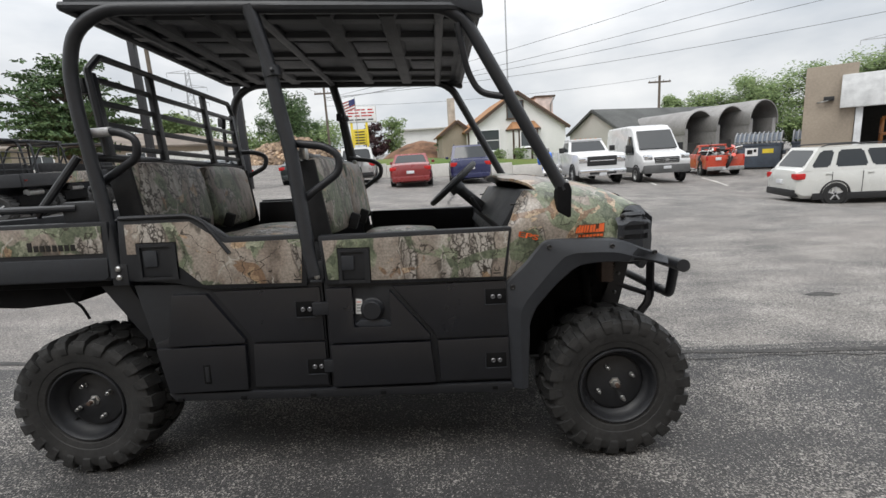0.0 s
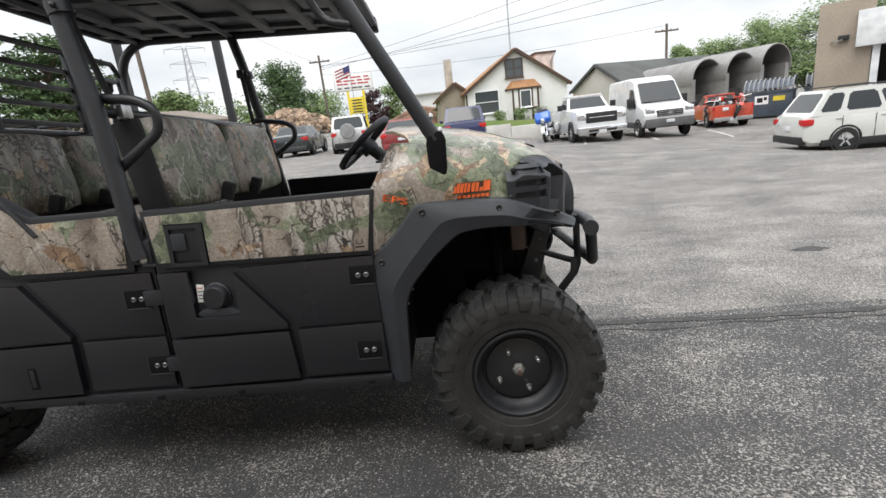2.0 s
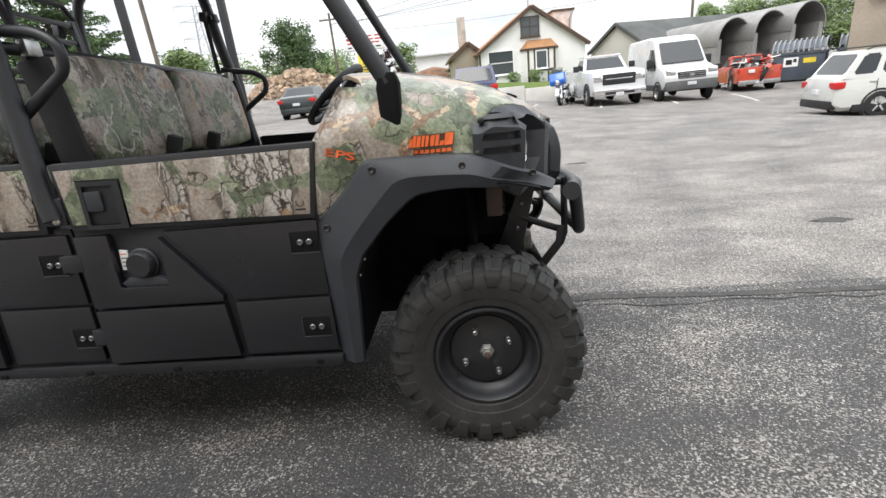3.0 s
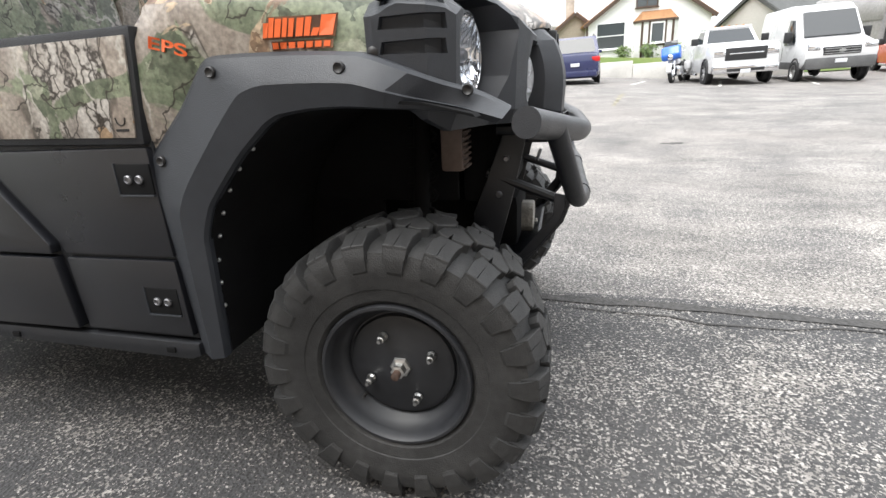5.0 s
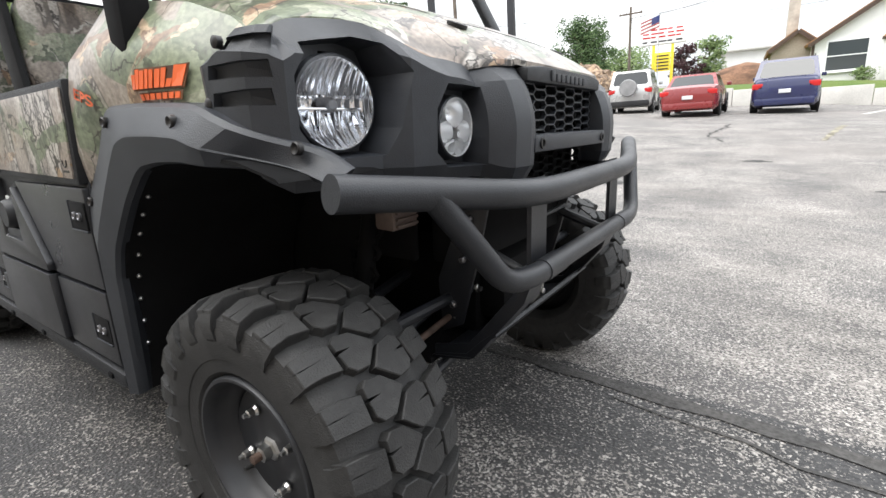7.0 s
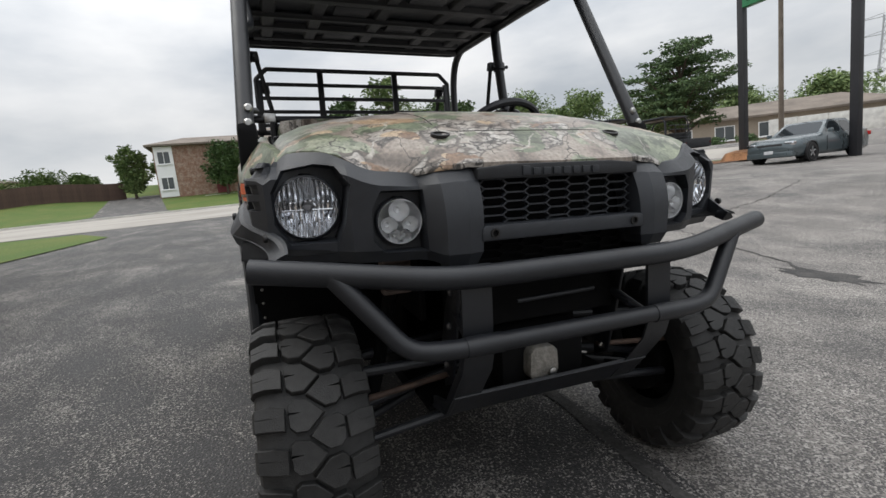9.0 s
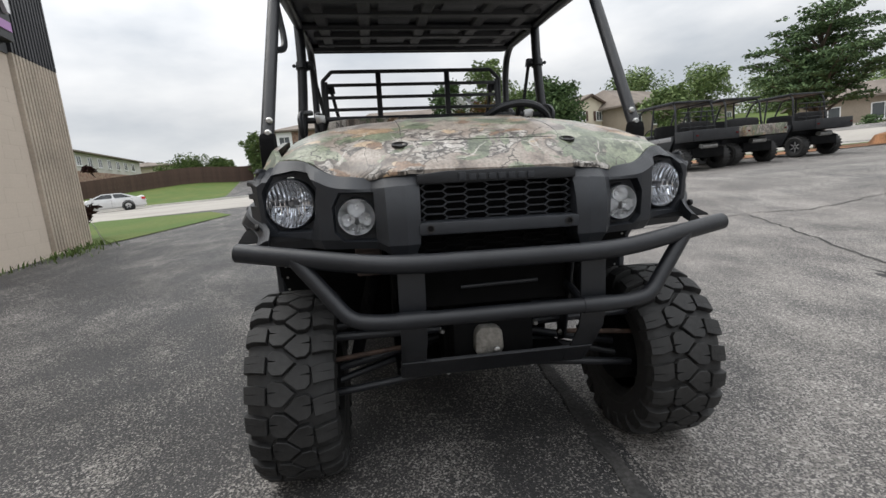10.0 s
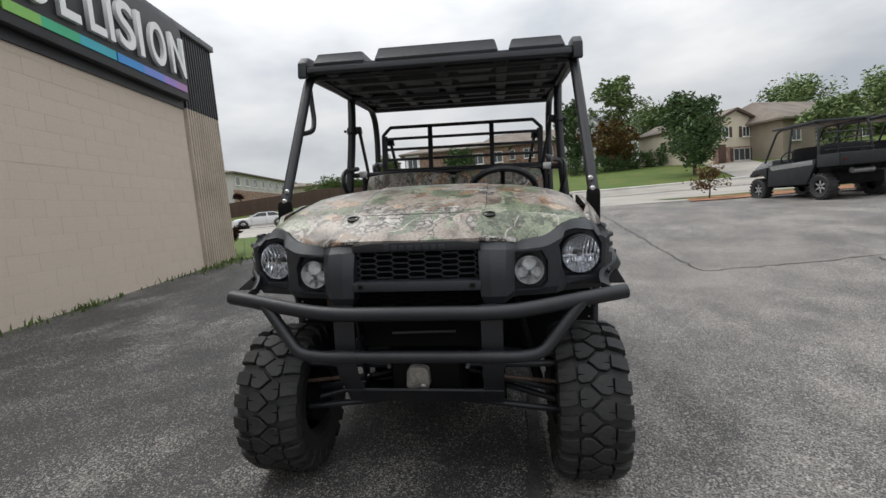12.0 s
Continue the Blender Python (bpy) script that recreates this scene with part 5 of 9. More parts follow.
# unseen plate added to keep the ground under the nose dark
part("belly_plate", box((-0.50, -0.34, 0.352), (0.10, 0.34, 0.368), 0.004), M_DARK, utv)
part("cross_bar", tube([(0.27, -0.12, 0.70), (0.27, 0.14, 0.705)], 0.006, 8), M_TUBE, utv)

# --- roll cage ---
R = 0.0255


def cage_side(s):
    AS_DRAWN.append(part("cage_post", tube([(-0.235, s * 0.748, 1.185), (-0.614, s * 0.726, 1.866), (-0.70, s * 0.73, 1.922), (-1.45, s * 0.742, 1.942), (-2.02, s * 0.745, 1.955), (-2.145, s * 0.75, 1.88), (-2.185, s * 0.75, 1.74), (-2.178, s * 0.75, 1.57), (-2.150, s * 0.75, 1.37), (-2.118, s * 0.755, 1.15), (-2.085, s * 0.785, 0.90)], R, 14, 0.07), M_TUBE, utv, "black steel roll cage tube", angle=40))
    AS_DRAWN.append(part("cage_post", tube([(-1.462, s * 0.744, 1.945), (-1.412, s * 0.735, 1.756), (-1.376, s * 0.742, 1.538), (-1.344, s * 0.75, 1.381), (-1.322, s * 0.765, 1.197), (-1.292, s * 0.79, 0.96), (-1.273, s * 0.80, 0.875)], 0.0285, 14, 0.05), M_TUBE, utv, "black steel roll cage tube", angle=40))
    AS_DRAWN.append(part("cage_collar", tube([(-1.400, s * 0.734, 1.715), (-1.392, s * 0.735, 1.678)], 0.037, 14), M_TUBE, utv))
    for dy in (-0.045, 0.045):
        AS_DRAWN.append(part("bolt", lathe([(0.011, 0), (0.011, 0.006), (0.006, 0.012), (0.004, 0.012)], 8, axis="x"), M_TUBE, utv, m=Matrix.Translation((-1.385, s * 0.735 + dy, 1.697))))
    part("cage_foot", prism([(-0.266, 1.058), (-0.208, 1.058), (-0.204, 1.20), (-0.214, 1.232), (-0.262, 1.232), (-0.272, 1.19)], "y", 0.764 if s > 0 else -0.824, 0.824 if s > 0 else -0.764, 0.014), M_DARK, utv)
    part("cage_foot", box((-2.15, s * 0.805, 0.868), (-2.080, s * 0.853, 0.955), 0.006), M_TUBE, utv)
    part("cage_foot", box((-1.345, s * 0.815, 0.862), (-1.275, s * 0.853, 0.945), 0.006), M_TUBE, utv)
    for x, z in ((-2.117, 0.937), (-2.117, 0.901), (-1.312, 0.912), (-1.303, 0.877)):
        part("bolt", lathe([(0.012, 0), (0.012, 0.007), (0.007, 0.012), (0.005, 0.012)], 10), M_STEEL, utv, m=Matrix.Translation((x, s * 0.852, z)) @ Matrix.Rotation(0 if s > 0 else math.pi, 4, "Z"), angle=25)
    for k in range(2):
        part("bolt", lathe([(0.013, 0), (0.013, 0.006), (0.008, 0.012), (0.005, 0.012)], 10, axis="x"), M_STEEL, utv, m=Matrix.Translation((-0.225 - 0.028 * k, s * (0.788 - 0.004 * k), 1.232 + 0.048 * k)), angle=25)
    # D-shaped grab handles behind the seats
    part("grab_handle", tube([(-2.292, s * 0.715, 1.490), (-2.09, s * 0.765, 1.492), (-2.01, s * 0.775, 1.46), (-2.02, s * 0.775, 1.385), (-2.265, s * 0.735, 1.262)], 0.0165, 12, 0.06), M_TUBE, utv)
    part("grab_handle", tube([(-1.425, s * 0.745, 1.430), (-1.25, s * 0.785, 1.412), (-1.185, s * 0.79, 1.375), (-1.19, s * 0.79, 1.305), (-1.375, s * 0.785, 1.178)], 0.0165, 12, 0.06), M_TUBE, utv)
    # belt guide and webbing
    part("belt_guide", box((-1.475, s * 0.66, 1.685), (-1.435, s * 0.70, 1.735), 0.006), M_PLASTIC, utv)
    part("seat_belt", tube([(-1.45, s * 0.675, 1.70), (-1.40, s * 0.66, 1.40), (-1.37, s * 0.66, 1.20)], 0.012, 6, 0.03), M_STRAP, utv)
    part("seat_belt", tube([(-2.26, s * 0.63, 1.72), (-2.23, s * 0.61, 1.42)], 0.014, 6), M_STRAP, utv)
    part("belt_buckle", box((-1.375, s * 0.655, 1.36), (-1.345, s * 0.715, 1.41), 0.008), M_STEEL, utv, "bright belt tongue")
    part("belt_guide", box((-2.285, s * 0.60, 1.66), (-2.25, s * 0.66, 1.72), 0.006), M_PLASTIC, utv)


for s in SIDES:
    cage_side(s)
part("handle_wrap", tube([(-2.245, -0.727, 1.491), (-2.115, -0.759, 1.492)], 0.0185, 12), mat("pale_handle_wrap", (0.55, 0.55, 0.56), 0.5), utv, "pale grey wrap on a grab handle")
part("grab_handle", tube([(-0.665, -0.712, 1.88), (-0.625, -0.70, 1.70), (-0.575, -0.705, 1.615), (-0.475, -0.748, 1.590)], 0.0135, 12, 0.05), M_TUBE, utv)
AS_DRAWN.append(part("cage_cross", tube([(-0.72, -0.73, 1.922), (-0.72, 0.73, 1.922)], 0.022, 12), M_TUBE, utv))
AS_DRAWN.append(part("cage_cross", tube([(-1.455, -0.74, 1.94), (-1.455, 0.74, 1.94)], 0.022, 12), M_TUBE, utv))
AS_DRAWN.append(part("cage_cross", tube([(-2.04, -0.745, 1.953), (-2.04, 0.745, 1.953)], 0.022, 12), M_TUBE, utv))
AS_DRAWN.append(part("cage_cross", tube([(-1.345, -0.745, 1.375), (-1.345, 0.745, 1.375)], 0.018, 12), M_TUBE, utv))
AS_DRAWN.append(part("cage_cross", tube([(-2.155, -0.745, 1.395), (-2.155, 0.745, 1.395)], 0.018, 12), M_TUBE, utv))

# --- headache rack behind the rear seat ---
AS_DRAWN.append(part("rack_frame", tube([(-2.125, -0.685, 1.40), (-2.159, -0.688, 1.745), (-2.155, -0.618, 1.812), (-2.155, 0.618, 1.812), (-2.159, 0.688, 1.745), (-2.125, 0.685, 1.40)], 0.015, 8, 0.01), M_TUBE, utv))
for x, z in ((-2.158, 1.715), (-2.150, 1.622), (-2.141, 1.532), (-2.130, 1.440)):
    AS_DRAWN.append(part("rack_bar", box((x - 0.009, -0.68, z - 0.012), (x + 0.009, 0.68, z + 0.012), 0.004), M_TUBE, utv))
for y in (-0.267, 0.267):
    AS_DRAWN.append(part("rack_post", prism([(-2.138, 1.40), (-2.110, 1.40), (-2.145, 1.80), (-2.170, 1.80)], "y", y - 0.020, y + 0.020, 0.004), M_TUBE, utv))
for s in SIDES:
    AS_DRAWN.append(part("rack_post", prism([(-2.138, 1.40), (-2.110, 1.40), (-2.148, 1.74), (-2.173, 1.74)], "y", s * 0.672 - 0.020, s * 0.672 + 0.020, 0.004), M_TUBE, utv))

# --- hard roof ---
def roof_plate():
    bm = prism([(-2.275, -0.74), (-2.24, -0.785), (-0.66, -0.785), (-0.585, -0.755), (-0.565, -0.70), (-0.565, 0.70), (-0.585, 0.755), (-0.66, 0.785), (-2.24, 0.785), (-2.275, 0.74)], "z", 1.982, 2.008, 0.010)
    return bm


roof = part("roof", roof_plate(), M_PLASTIC2, utv, "black moulded hard roof")
part("roof_rim", tube([(-2.26, -0.775, 1.975), (-0.655, -0.775, 1.970), (-0.572, -0.69, 1.972), (-0.572, 0.69, 1.972), (-0.655, 0.775, 1.970), (-2.26, 0.775, 1.975), (-2.26, -0.775, 1.975)], 0.018, 8, 0.05), M_PLASTIC2, roof)
for y0, y1 in ((-0.700, -0.395), (-0.345, 0.345), (0.395, 0.700)):
    hi = 2.076 if abs(y0 + y1) < 0.1 else 2.068
    pan = prism([(y0, 2.0), (y1, 2.0), (y1 - 0.02, hi), (y0 + 0.02, hi)], "x", -2.22, -0.560, 0.014)
    for v in pan.verts:
        if v.co.x > -1 and v.co.z > 2.02:
            v.co.x -= 0.03
    part("roof_pan", pan, M_PLASTIC2, roof)
for s in SIDES:
    part("roof_corner", prism([(-0.74, 2.062), (-0.61, 2.058), (-0.555, 2.020), (-0.545, 1.940), (-0.565, 1.935), (-0.66, 1.965), (-0.76, 1.978)], "y", s * 0.735, s * 0.786, 0.010), M_PLASTIC2, roof)
front_lip = prism([(-0.585, 1.998), (-0.552, 1.992), (-0.548, 1.966), (-0.556, 1.960), (-0.60, 1.968), (-0.62, 1.990)], "y", -0.73, 0.73, 0.006)
part("roof_lip", front_lip, M_PLASTIC2, roof)
# stiffening ribs on the underside
for y in (-0.62, -0.36, 0.0, 0.36, 0.62):
    part("roof_rib", prism([(y - 0.045, 1.986), (y - 0.03, 1.962), (y + 0.03, 1.962), (y + 0.045, 1.986)], "x", -2.22, -0.64, 0.005), M_PLASTIC, roof)
for x in (-0.95, -1.22, -1.75, -2.0):
    part("roof_rib", prism([(x - 0.05, 1.986), (x - 0.03, 1.957), (x + 0.03, 1.957), (x + 0.05, 1.986)], "y", -0.70, 0.70, 0.005), M_PLASTIC, roof)
for x, y in ((-1.08, -0.18), (-1.08, 0.18), (-1.38, -0.18), (-1.62, 0.18), (-1.88, -0.18), (-0.80, 0.2)):
    part("roof_dish", box((x - 0.09, y - 0.10, 1.968), (x + 0.09, y + 0.10, 1.985), 0.014), M_PLASTIC2, roof)

# --- seats ---
def cushion(a, b, bulge=0.02, turn=None, n=6):
    """A padded block with soft edges."""
    bm = bmesh.new()
    add_box(bm, a, b)
    bmesh.ops.subdivide_edges(bm, edges=bm.edges, cuts=n, use_grid_fill=True)
    c = Vector([(p + q) / 2 for p, q in zip(a, b)])
    h = Vector([abs(q - p) / 2 for p, q in zip(a, b)])
    for v in bm.verts:
        d = v.co - c
        r = Vector([d[i] / h[i] for i in range(3)])
        k = [1 - 0.5 * (r[(i + 1) % 3] ** 6 + r[(i + 2) % 3] ** 6) * 0.12 for i in range(3)]
        push = [bulge * (1 - r[(i + 1) % 3] ** 2) * (1 - r[(i + 2) % 3] ** 2) * (1 if r[i] > 0.99 else -1 if r[i] < -0.99 else 0) for i in range(3)]
        v.co = c + Vector([d[i] * k[i] + push[i] for i in range(3)])
    if turn:
        bmesh.ops.transform(bm, matrix=Matrix.Translation(c) @ turn @ Matrix.Translation(-c), verts=bm.verts)
    return bm


back_lean = Matrix.Rotation(radians(-9), 4, "Y")
for x, name in ((-2.135, "rear_seat"), (-1.335, "front_seat")):
    for y0, y1 in ((-0.655, -0.006), (0.006, 0.655)):
        part("backrest", cushion((x - 0.055, y0, 1.02), (x + 0.050, y1, 1.375), 0.008, back_lean), M_SEAT, utv, "camouflage vinyl backrest", angle=60)
    for s in SIDES:
        part("bolster", box((x - 0.06, s * 0.664, 1.01), (x + 0.045, s * 0.690, 1.36), 0.012, back_lean), M_STRAP, utv, "black vinyl side")
    part("backrest_shell", box((x - 0.095, -0.64, 1.0), (x - 0.06, 0.64, 1.34), 0.02, back_lean), M_PLASTIC, utv)
    for y0, y1 in ((-0.66, -0.22), (-0.215, 0.215), (0.22, 0.66)):
        part("seat_cushion", cushion((x + 0.07, y0, 0.845 if x > -2 else 0.885), (x + 0.54, y1, 0.945 if x > -2 else 0.99), 0.018), M_SEAT, utv, "camouflage vinyl seat cushion", angle=60)
    for y in (-0.24, 0.10):
        part("belt_latch", box((x + 0.075, y - 0.022, 1.02), (x + 0.125, y + 0.022, 1.10), 0.008, Matrix.Rotation(radians(20), 4, "Y")), M_STRAP, utv)
# steering wheel on the left
stw = part("steering_wheel", ring_of([(0.168, -0.013), (0.180, -0.018), (0.192, -0.013), (0.197, 0), (0.192, 0.013), (0.180, 0.018), (0.168, 0.013), (0.163, 0), (0.168, -0.013)], 40, axis="x"), M_PLASTIC, utv, "black three-spoke steering wheel", m=Matrix.Translation((-0.665, 0.36, 1.235)) @ Matrix.Rotation(radians(48), 4, "Y"))
for a in (0, 120, 240):
    part("spoke", tube([(0.02, 0, 0), (0.0, 0.17 * math.cos(radians(a + 90)), 0.17 * math.sin(radians(a + 90)))], 0.013, 8), M_PLASTIC, stw)
part("wheel_boss", tube([(-0.02, 0, 0), (0.06, 0, 0)], 0.05, 18), M_PLASTIC2, stw)
part("steering_column", tube([(-0.64, 0.36, 1.215), (-0.47, 0.36, 1.07)], 0.036, 14), M_PLASTIC, utv)
part("gear_lever", tube([(-0.50, 0.16, 1.06), (-0.56, 0.16, 1.15)], 0.012, 8), M_PLASTIC, utv)
part("inner_door_edge", box((-1.27, 0.775, 0.86), (-0.5, 0.80, 1.05), 0.01), M_DARK, utv)

# the roof rises a little to the rear
for ob in [roof, *roof.children]:
    AS_DRAWN.append(ob)
    for v in ob.data.vertices:
        x, y, z = v.co
        v.co = (-0.56 + (x + 0.56) * 0.955, y * 0.967, z - 0.058 + 0.030 * (-x - 0.56))


def body_trim(p):
    """The body's true proportions: slimmer and a little lower than it is drawn above."""
    x, y, z = p
    x2 = x * 0.965 if x > 0 else lerp_table([(-3.05, -2.960), (-2.07, -2.025), (-1.285, -1.247), (-0.50, -0.494), (0.0, 0.0)], x)
    k = 0.937 + 0.014 * smooth01(x, 0.0, 0.10) + 0.10 * smooth01(z, 1.30, 1.90)
    return Vector((x2, y * k, z * (0.987 + 0.014 * smooth01(-x, 0.6, 2.0))))


for ob in utv.children:
    if ob in AS_DRAWN or ob.name.split(".")[0] == "wheel":
        continue
    if ob.matrix_basis == Matrix():
        for v in ob.data.vertices:
            v.co = body_trim(v.co)
    else:
        ob.matrix_basis = Matrix.Translation(body_trim(ob.matrix_basis.translation)) @ ob.matrix_basis.to_3x3().to_4x4()

# ---- materials of the surroundings ----
M_GRASS = mat("lawn", (0.080, 0.128, 0.030), 0.9, 0, 0.3, 30, 0.5, 0.5, 60, 0.2, other=(0.125, 0.150, 0.045))
M_CONCRETE = mat("road_concrete", (0.38, 0.355, 0.32), 0.85, 0, 0.10, 40, 0.4, 0.2, 80, 0.3)
M_KERB = mat("pale_kerb_concrete", (0.62, 0.60, 0.56), 0.85, 0, 0.10, 30, 1.0, 0.2, 80, 0.3)
M_SEAL = mat("crack_sealant", (0.050, 0.049, 0.048), 0.85, 0, 0.35, 60, 5, 0.5, 120, 0.3, other=(0.085, 0.081, 0.077))
M_BLOCK = mat("tan_painted_block", (0.60, 0.516, 0.432), 0.8, 0, 0.04, 40, 0.6, 0.2, 90, 0.3, random_piece=0.012)
M_MORTAR = mat("painted_joint", (0.585, 0.502, 0.420), 0.9, 0, 0.1, 30, 1)
M_RIBBED = mat("tan_ribbed_panel", (0.50, 0.425, 0.345), 0.7, 0, 0.10, 30, 1.5, 0.15, 60)
M_BLACKPAINT = mat("black_painted_metal", (0.022, 0.022, 0.026), 0.5, 0, 0.10, 20, 1)
M_SIGNWHITE = mat("white_sign_face", (0.86, 0.86, 0.86), 0.4, 0, 0.02)
M_WHITEWALL = mat("white_stucco", (0.80, 0.79, 0.77), 0.85, 0, 0.05, 30, 0.7, 0.15, 60)
M_BROWNTRIM = mat("brown_trim", (0.075, 0.045, 0.030), 0.6, 0, 0.1, 20, 1)
M_ORANGEROOF = mat("orange_brown_shingle", (0.36, 0.185, 0.085), 0.85, 0, 0.15, 8, 0.6, 0.3, 20)
M_GREYROOF = mat("grey_shingle", (0.085, 0.088, 0.085), 0.85, 0, 0.15, 8, 0.6, 0.3, 20)
M_TANROOF = mat("weathered_tan_shingle", (0.21, 0.175, 0.145), 0.85, 0, 0.15, 8, 0.6, 0.3, 20)
M_BRICK = mat("red_brown_brick", (0.245, 0.135, 0.095), 0.85, 0, 0.30, 9, 2.6, 0.2, 20, other=(0.37, 0.28, 0.22))
M_CREAM = mat("cream_siding", (0.66, 0.59, 0.47), 0.75, 0, 0.06, 10, 0.5)
M_GREYSIDE = mat("pale_grey_siding", (0.55, 0.53, 0.50), 0.75, 0, 0.06, 10, 0.5)
M_STONE = mat("tan_block_pier", (0.34, 0.285, 0.225), 0.85, 0, 0.10, 12, 0.6, 0.2, 20)
M_FENCE = mat("brown_board_fence", (0.085, 0.050, 0.038), 0.8, 0, 0.15, 20, 1, random_piece=0.12)
M_CARGLASS = glass_mat("car_glass", (0.014, 0.018, 0.021), 0.04, 1.58)
M_WINDOW = glass_mat("house_window_glass", (0.06, 0.07, 0.075), 0.08)
M_GALV = mat("grey_corrugated_steel", (0.30, 0.29, 0.28), 0.55, 0.4, 0.12, 10, 0.8)
# insides of bins and open bay, their shade put into the colour
M_INNER = mat("shade_dark_inside", (0.055, 0.054, 0.052), 0.8, 0, 0.15, 10, 0.8)
M_DUMP = mat("slate_blue_painted_steel", (0.075, 0.095, 0.125), 0.5, 0, 0.12, 12, 1.5)
M_BARK = mat("bark", (0.10, 0.075, 0.055), 0.9, 0, 0.2, 30, 3, 0.5, 30)
M_WOODCUT = mat("split_firewood", (0.40, 0.29, 0.195), 0.85, 0, 0.30, 12, 2.5, other=(0.15, 0.11, 0.085), random_piece=0.5)
M_POLE = mat("weathered_timber_pole", (0.16, 0.13, 0.105), 0.9, 0, 0.15, 20, 2)
M_LATTICE = mat("grey_lattice_steel", (0.42, 0.43, 0.44), 0.6, 0.3, 0.05)
M_YELLOW = mat("yellow_sign_paint", (0.80, 0.62, 0.05), 0.5, 0, 0.05)
M_GREENSIGN = mat("green_sign_paint", (0.03, 0.22, 0.09), 0.5, 0, 0.05)
M_CARTYRE = mat("car_tyre_rubber", (0.018, 0.018, 0.018), 0.8, 0, 0.1)
M_ALLOY = mat("silver_alloy_wheel", (0.60, 0.60, 0.61), 0.35, 0.7, 0.05)
M_REDLAMP = mat("red_tail_lamp", (0.50, 0.02, 0.02), 0.2, 0, 0.05)
M_DARKRED = mat("dark_red_lens", (0.12, 0.008, 0.008), 0.25, 0, 0.05)
M_BLACKTRIM = mat("black_car_trim", (0.016, 0.016, 0.017), 0.55, 0, 0.1)
M_MULCH = mat("orange_brown_mulch", (0.35, 0.17, 0.08), 0.95, 0, 0.3, 20, 1.5, 0.6, 30)
M_PLATE = mat("pale_number_plate", (0.70, 0.71, 0.73), 0.5)


def paint(name, base, metal=0.0):
    return mat(name, base, 0.28, metal, 0.03, 30, 1.2, coat=0.6)


def leaf_mat(name, a, b):
    """Leaves that vary from clump to clump, with no light passing through."""
    m = bpy.data.materials.new(name)
    nt, n, l, bs = nodes_of(m)
    geo = n.new("ShaderNodeNewGeometry")
    ramp = n.new("ShaderNodeValToRGB")
    ramp.color_ramp.elements[0].color, ramp.color_ramp.elements[1].color = (*a, 1), (*b, 1)
    l.new(geo.outputs["Random Per Island"], ramp.inputs[0])
    l.new(ramp.outputs[0], bs.inputs["Base Color"])
    bs.inputs["Roughness"].default_value = 0.7
    bs.inputs["Specular IOR Level"].default_value = 0.25
    bs.inputs["Subsurface Weight"].default_value = 0.0
    return m


# green raised to stand in for light passing through the leaves
M_LEAF = leaf_mat("green_leaves", (0.085, 0.135, 0.052), (0.22, 0.285, 0.115))
M_LEAFDARK = leaf_mat("dark_green_leaves", (0.040, 0.075, 0.032), (0.115, 0.175, 0.070))
M_LEAFRED = leaf_mat("rusty_red_leaves", (0.10, 0.030, 0.018), (0.14, 0.13, 0.04))
M_LEAFPURPLE = leaf_mat("purple_leaves", (0.030, 0.012, 0.016), (0.075, 0.035, 0.035))
M_BLADE = leaf_mat("grass_blades", (0.075, 0.120, 0.032), (0.12, 0.16, 0.05))


# ---- road, lawns, kerbs and seams ----
def laid(name, corners, material, lift, label, category, n=24, kind="structure", thick=0.0):
    """A four-cornered sheet laid along the land."""
    a, b, c, d = [Vector((*p, 0)) for p in corners]

    def fn(u, v):
        p = (a * (1 - u) + b * u) * (1 - v) + (d * (1 - u) + c * u) * v
        return (p.x, p.y, height(p.x, p.y) + lift)
    ts = [i / n for i in range(n + 1)]
    ob = part(name, grid_sheet(fn, ts, ts, (0, 0, -thick) if thick else None), material)
    return tagged(ob, label, category, kind=kind)


laid("road", [(-14.2, -60), (-33, -60), (-33, 90), (-17.6, 90)], M_CONCRETE, 0.012, "pale concrete street with worn surface", "road", 60)
laid("kerb", [(-33, -60), (-33.3, -60), (-33.3, 90), (-33, 90)], M_KERB, 0.13, "low concrete kerb along the street", "kerb", 60, thick=0.3)
laid("lawn_south", [(-7.3, -5.3), (-14.0, -9.3), (-14.2, -60), (-7.0, -60)], M_GRASS, 0.015, "mown green lawn strip beside the building", "lawn", 40)
laid("lawn_south_tip", [(-7.3, -5.28), (-11.2, -4.3), (-13.2, -5.5), (-14.0, -9.28)], M_GRASS, 0.017, "green tip of the lawn strip", "lawn", 16)
laid("lawn_west", [(-33.3, -60), (-140, -60), (-140, 90), (-33.3, 90)], M_GRASS, 0.06, "mown green lawns rising past the street", "lawn", 90)
laid("lawn_house", [(-6.0, 25.6), (13, 25.6), (16, 60), (-6.0, 60)], M_GRASS, 0.05, "green lawn round the white house", "lawn", 30)
laid("driveway", [(-33.2, -12.6), (-33.2, -7.0), (-56, -12.0), (-56, -16.5)], M_ASPHALT, 0.10, "grey drive up to the brick flats", "driveway", 20)
laid("driveway", [(-33.2, 16.0), (-33.2, 20.0), (-46, 22.5), (-46, 18.5)], M_CONCRETE, 0.10, "pale concrete drive to the cream house", "driveway", 20)
laid("verge", [(-14.8, 6.4), (-17.5, 7.2), (-17.6, 24), (-14.6, 24)], M_MULCH, 0.03, "orange-brown mulch bed along the street", "verge", 20)
laid("verge_grass", [(-17.5, 6.6), (-18.4, 6.2), (-18.6, 40), (-17.6, 40)], M_GRASS, 0.04, "narrow grass verge along the street", "verge", 20)


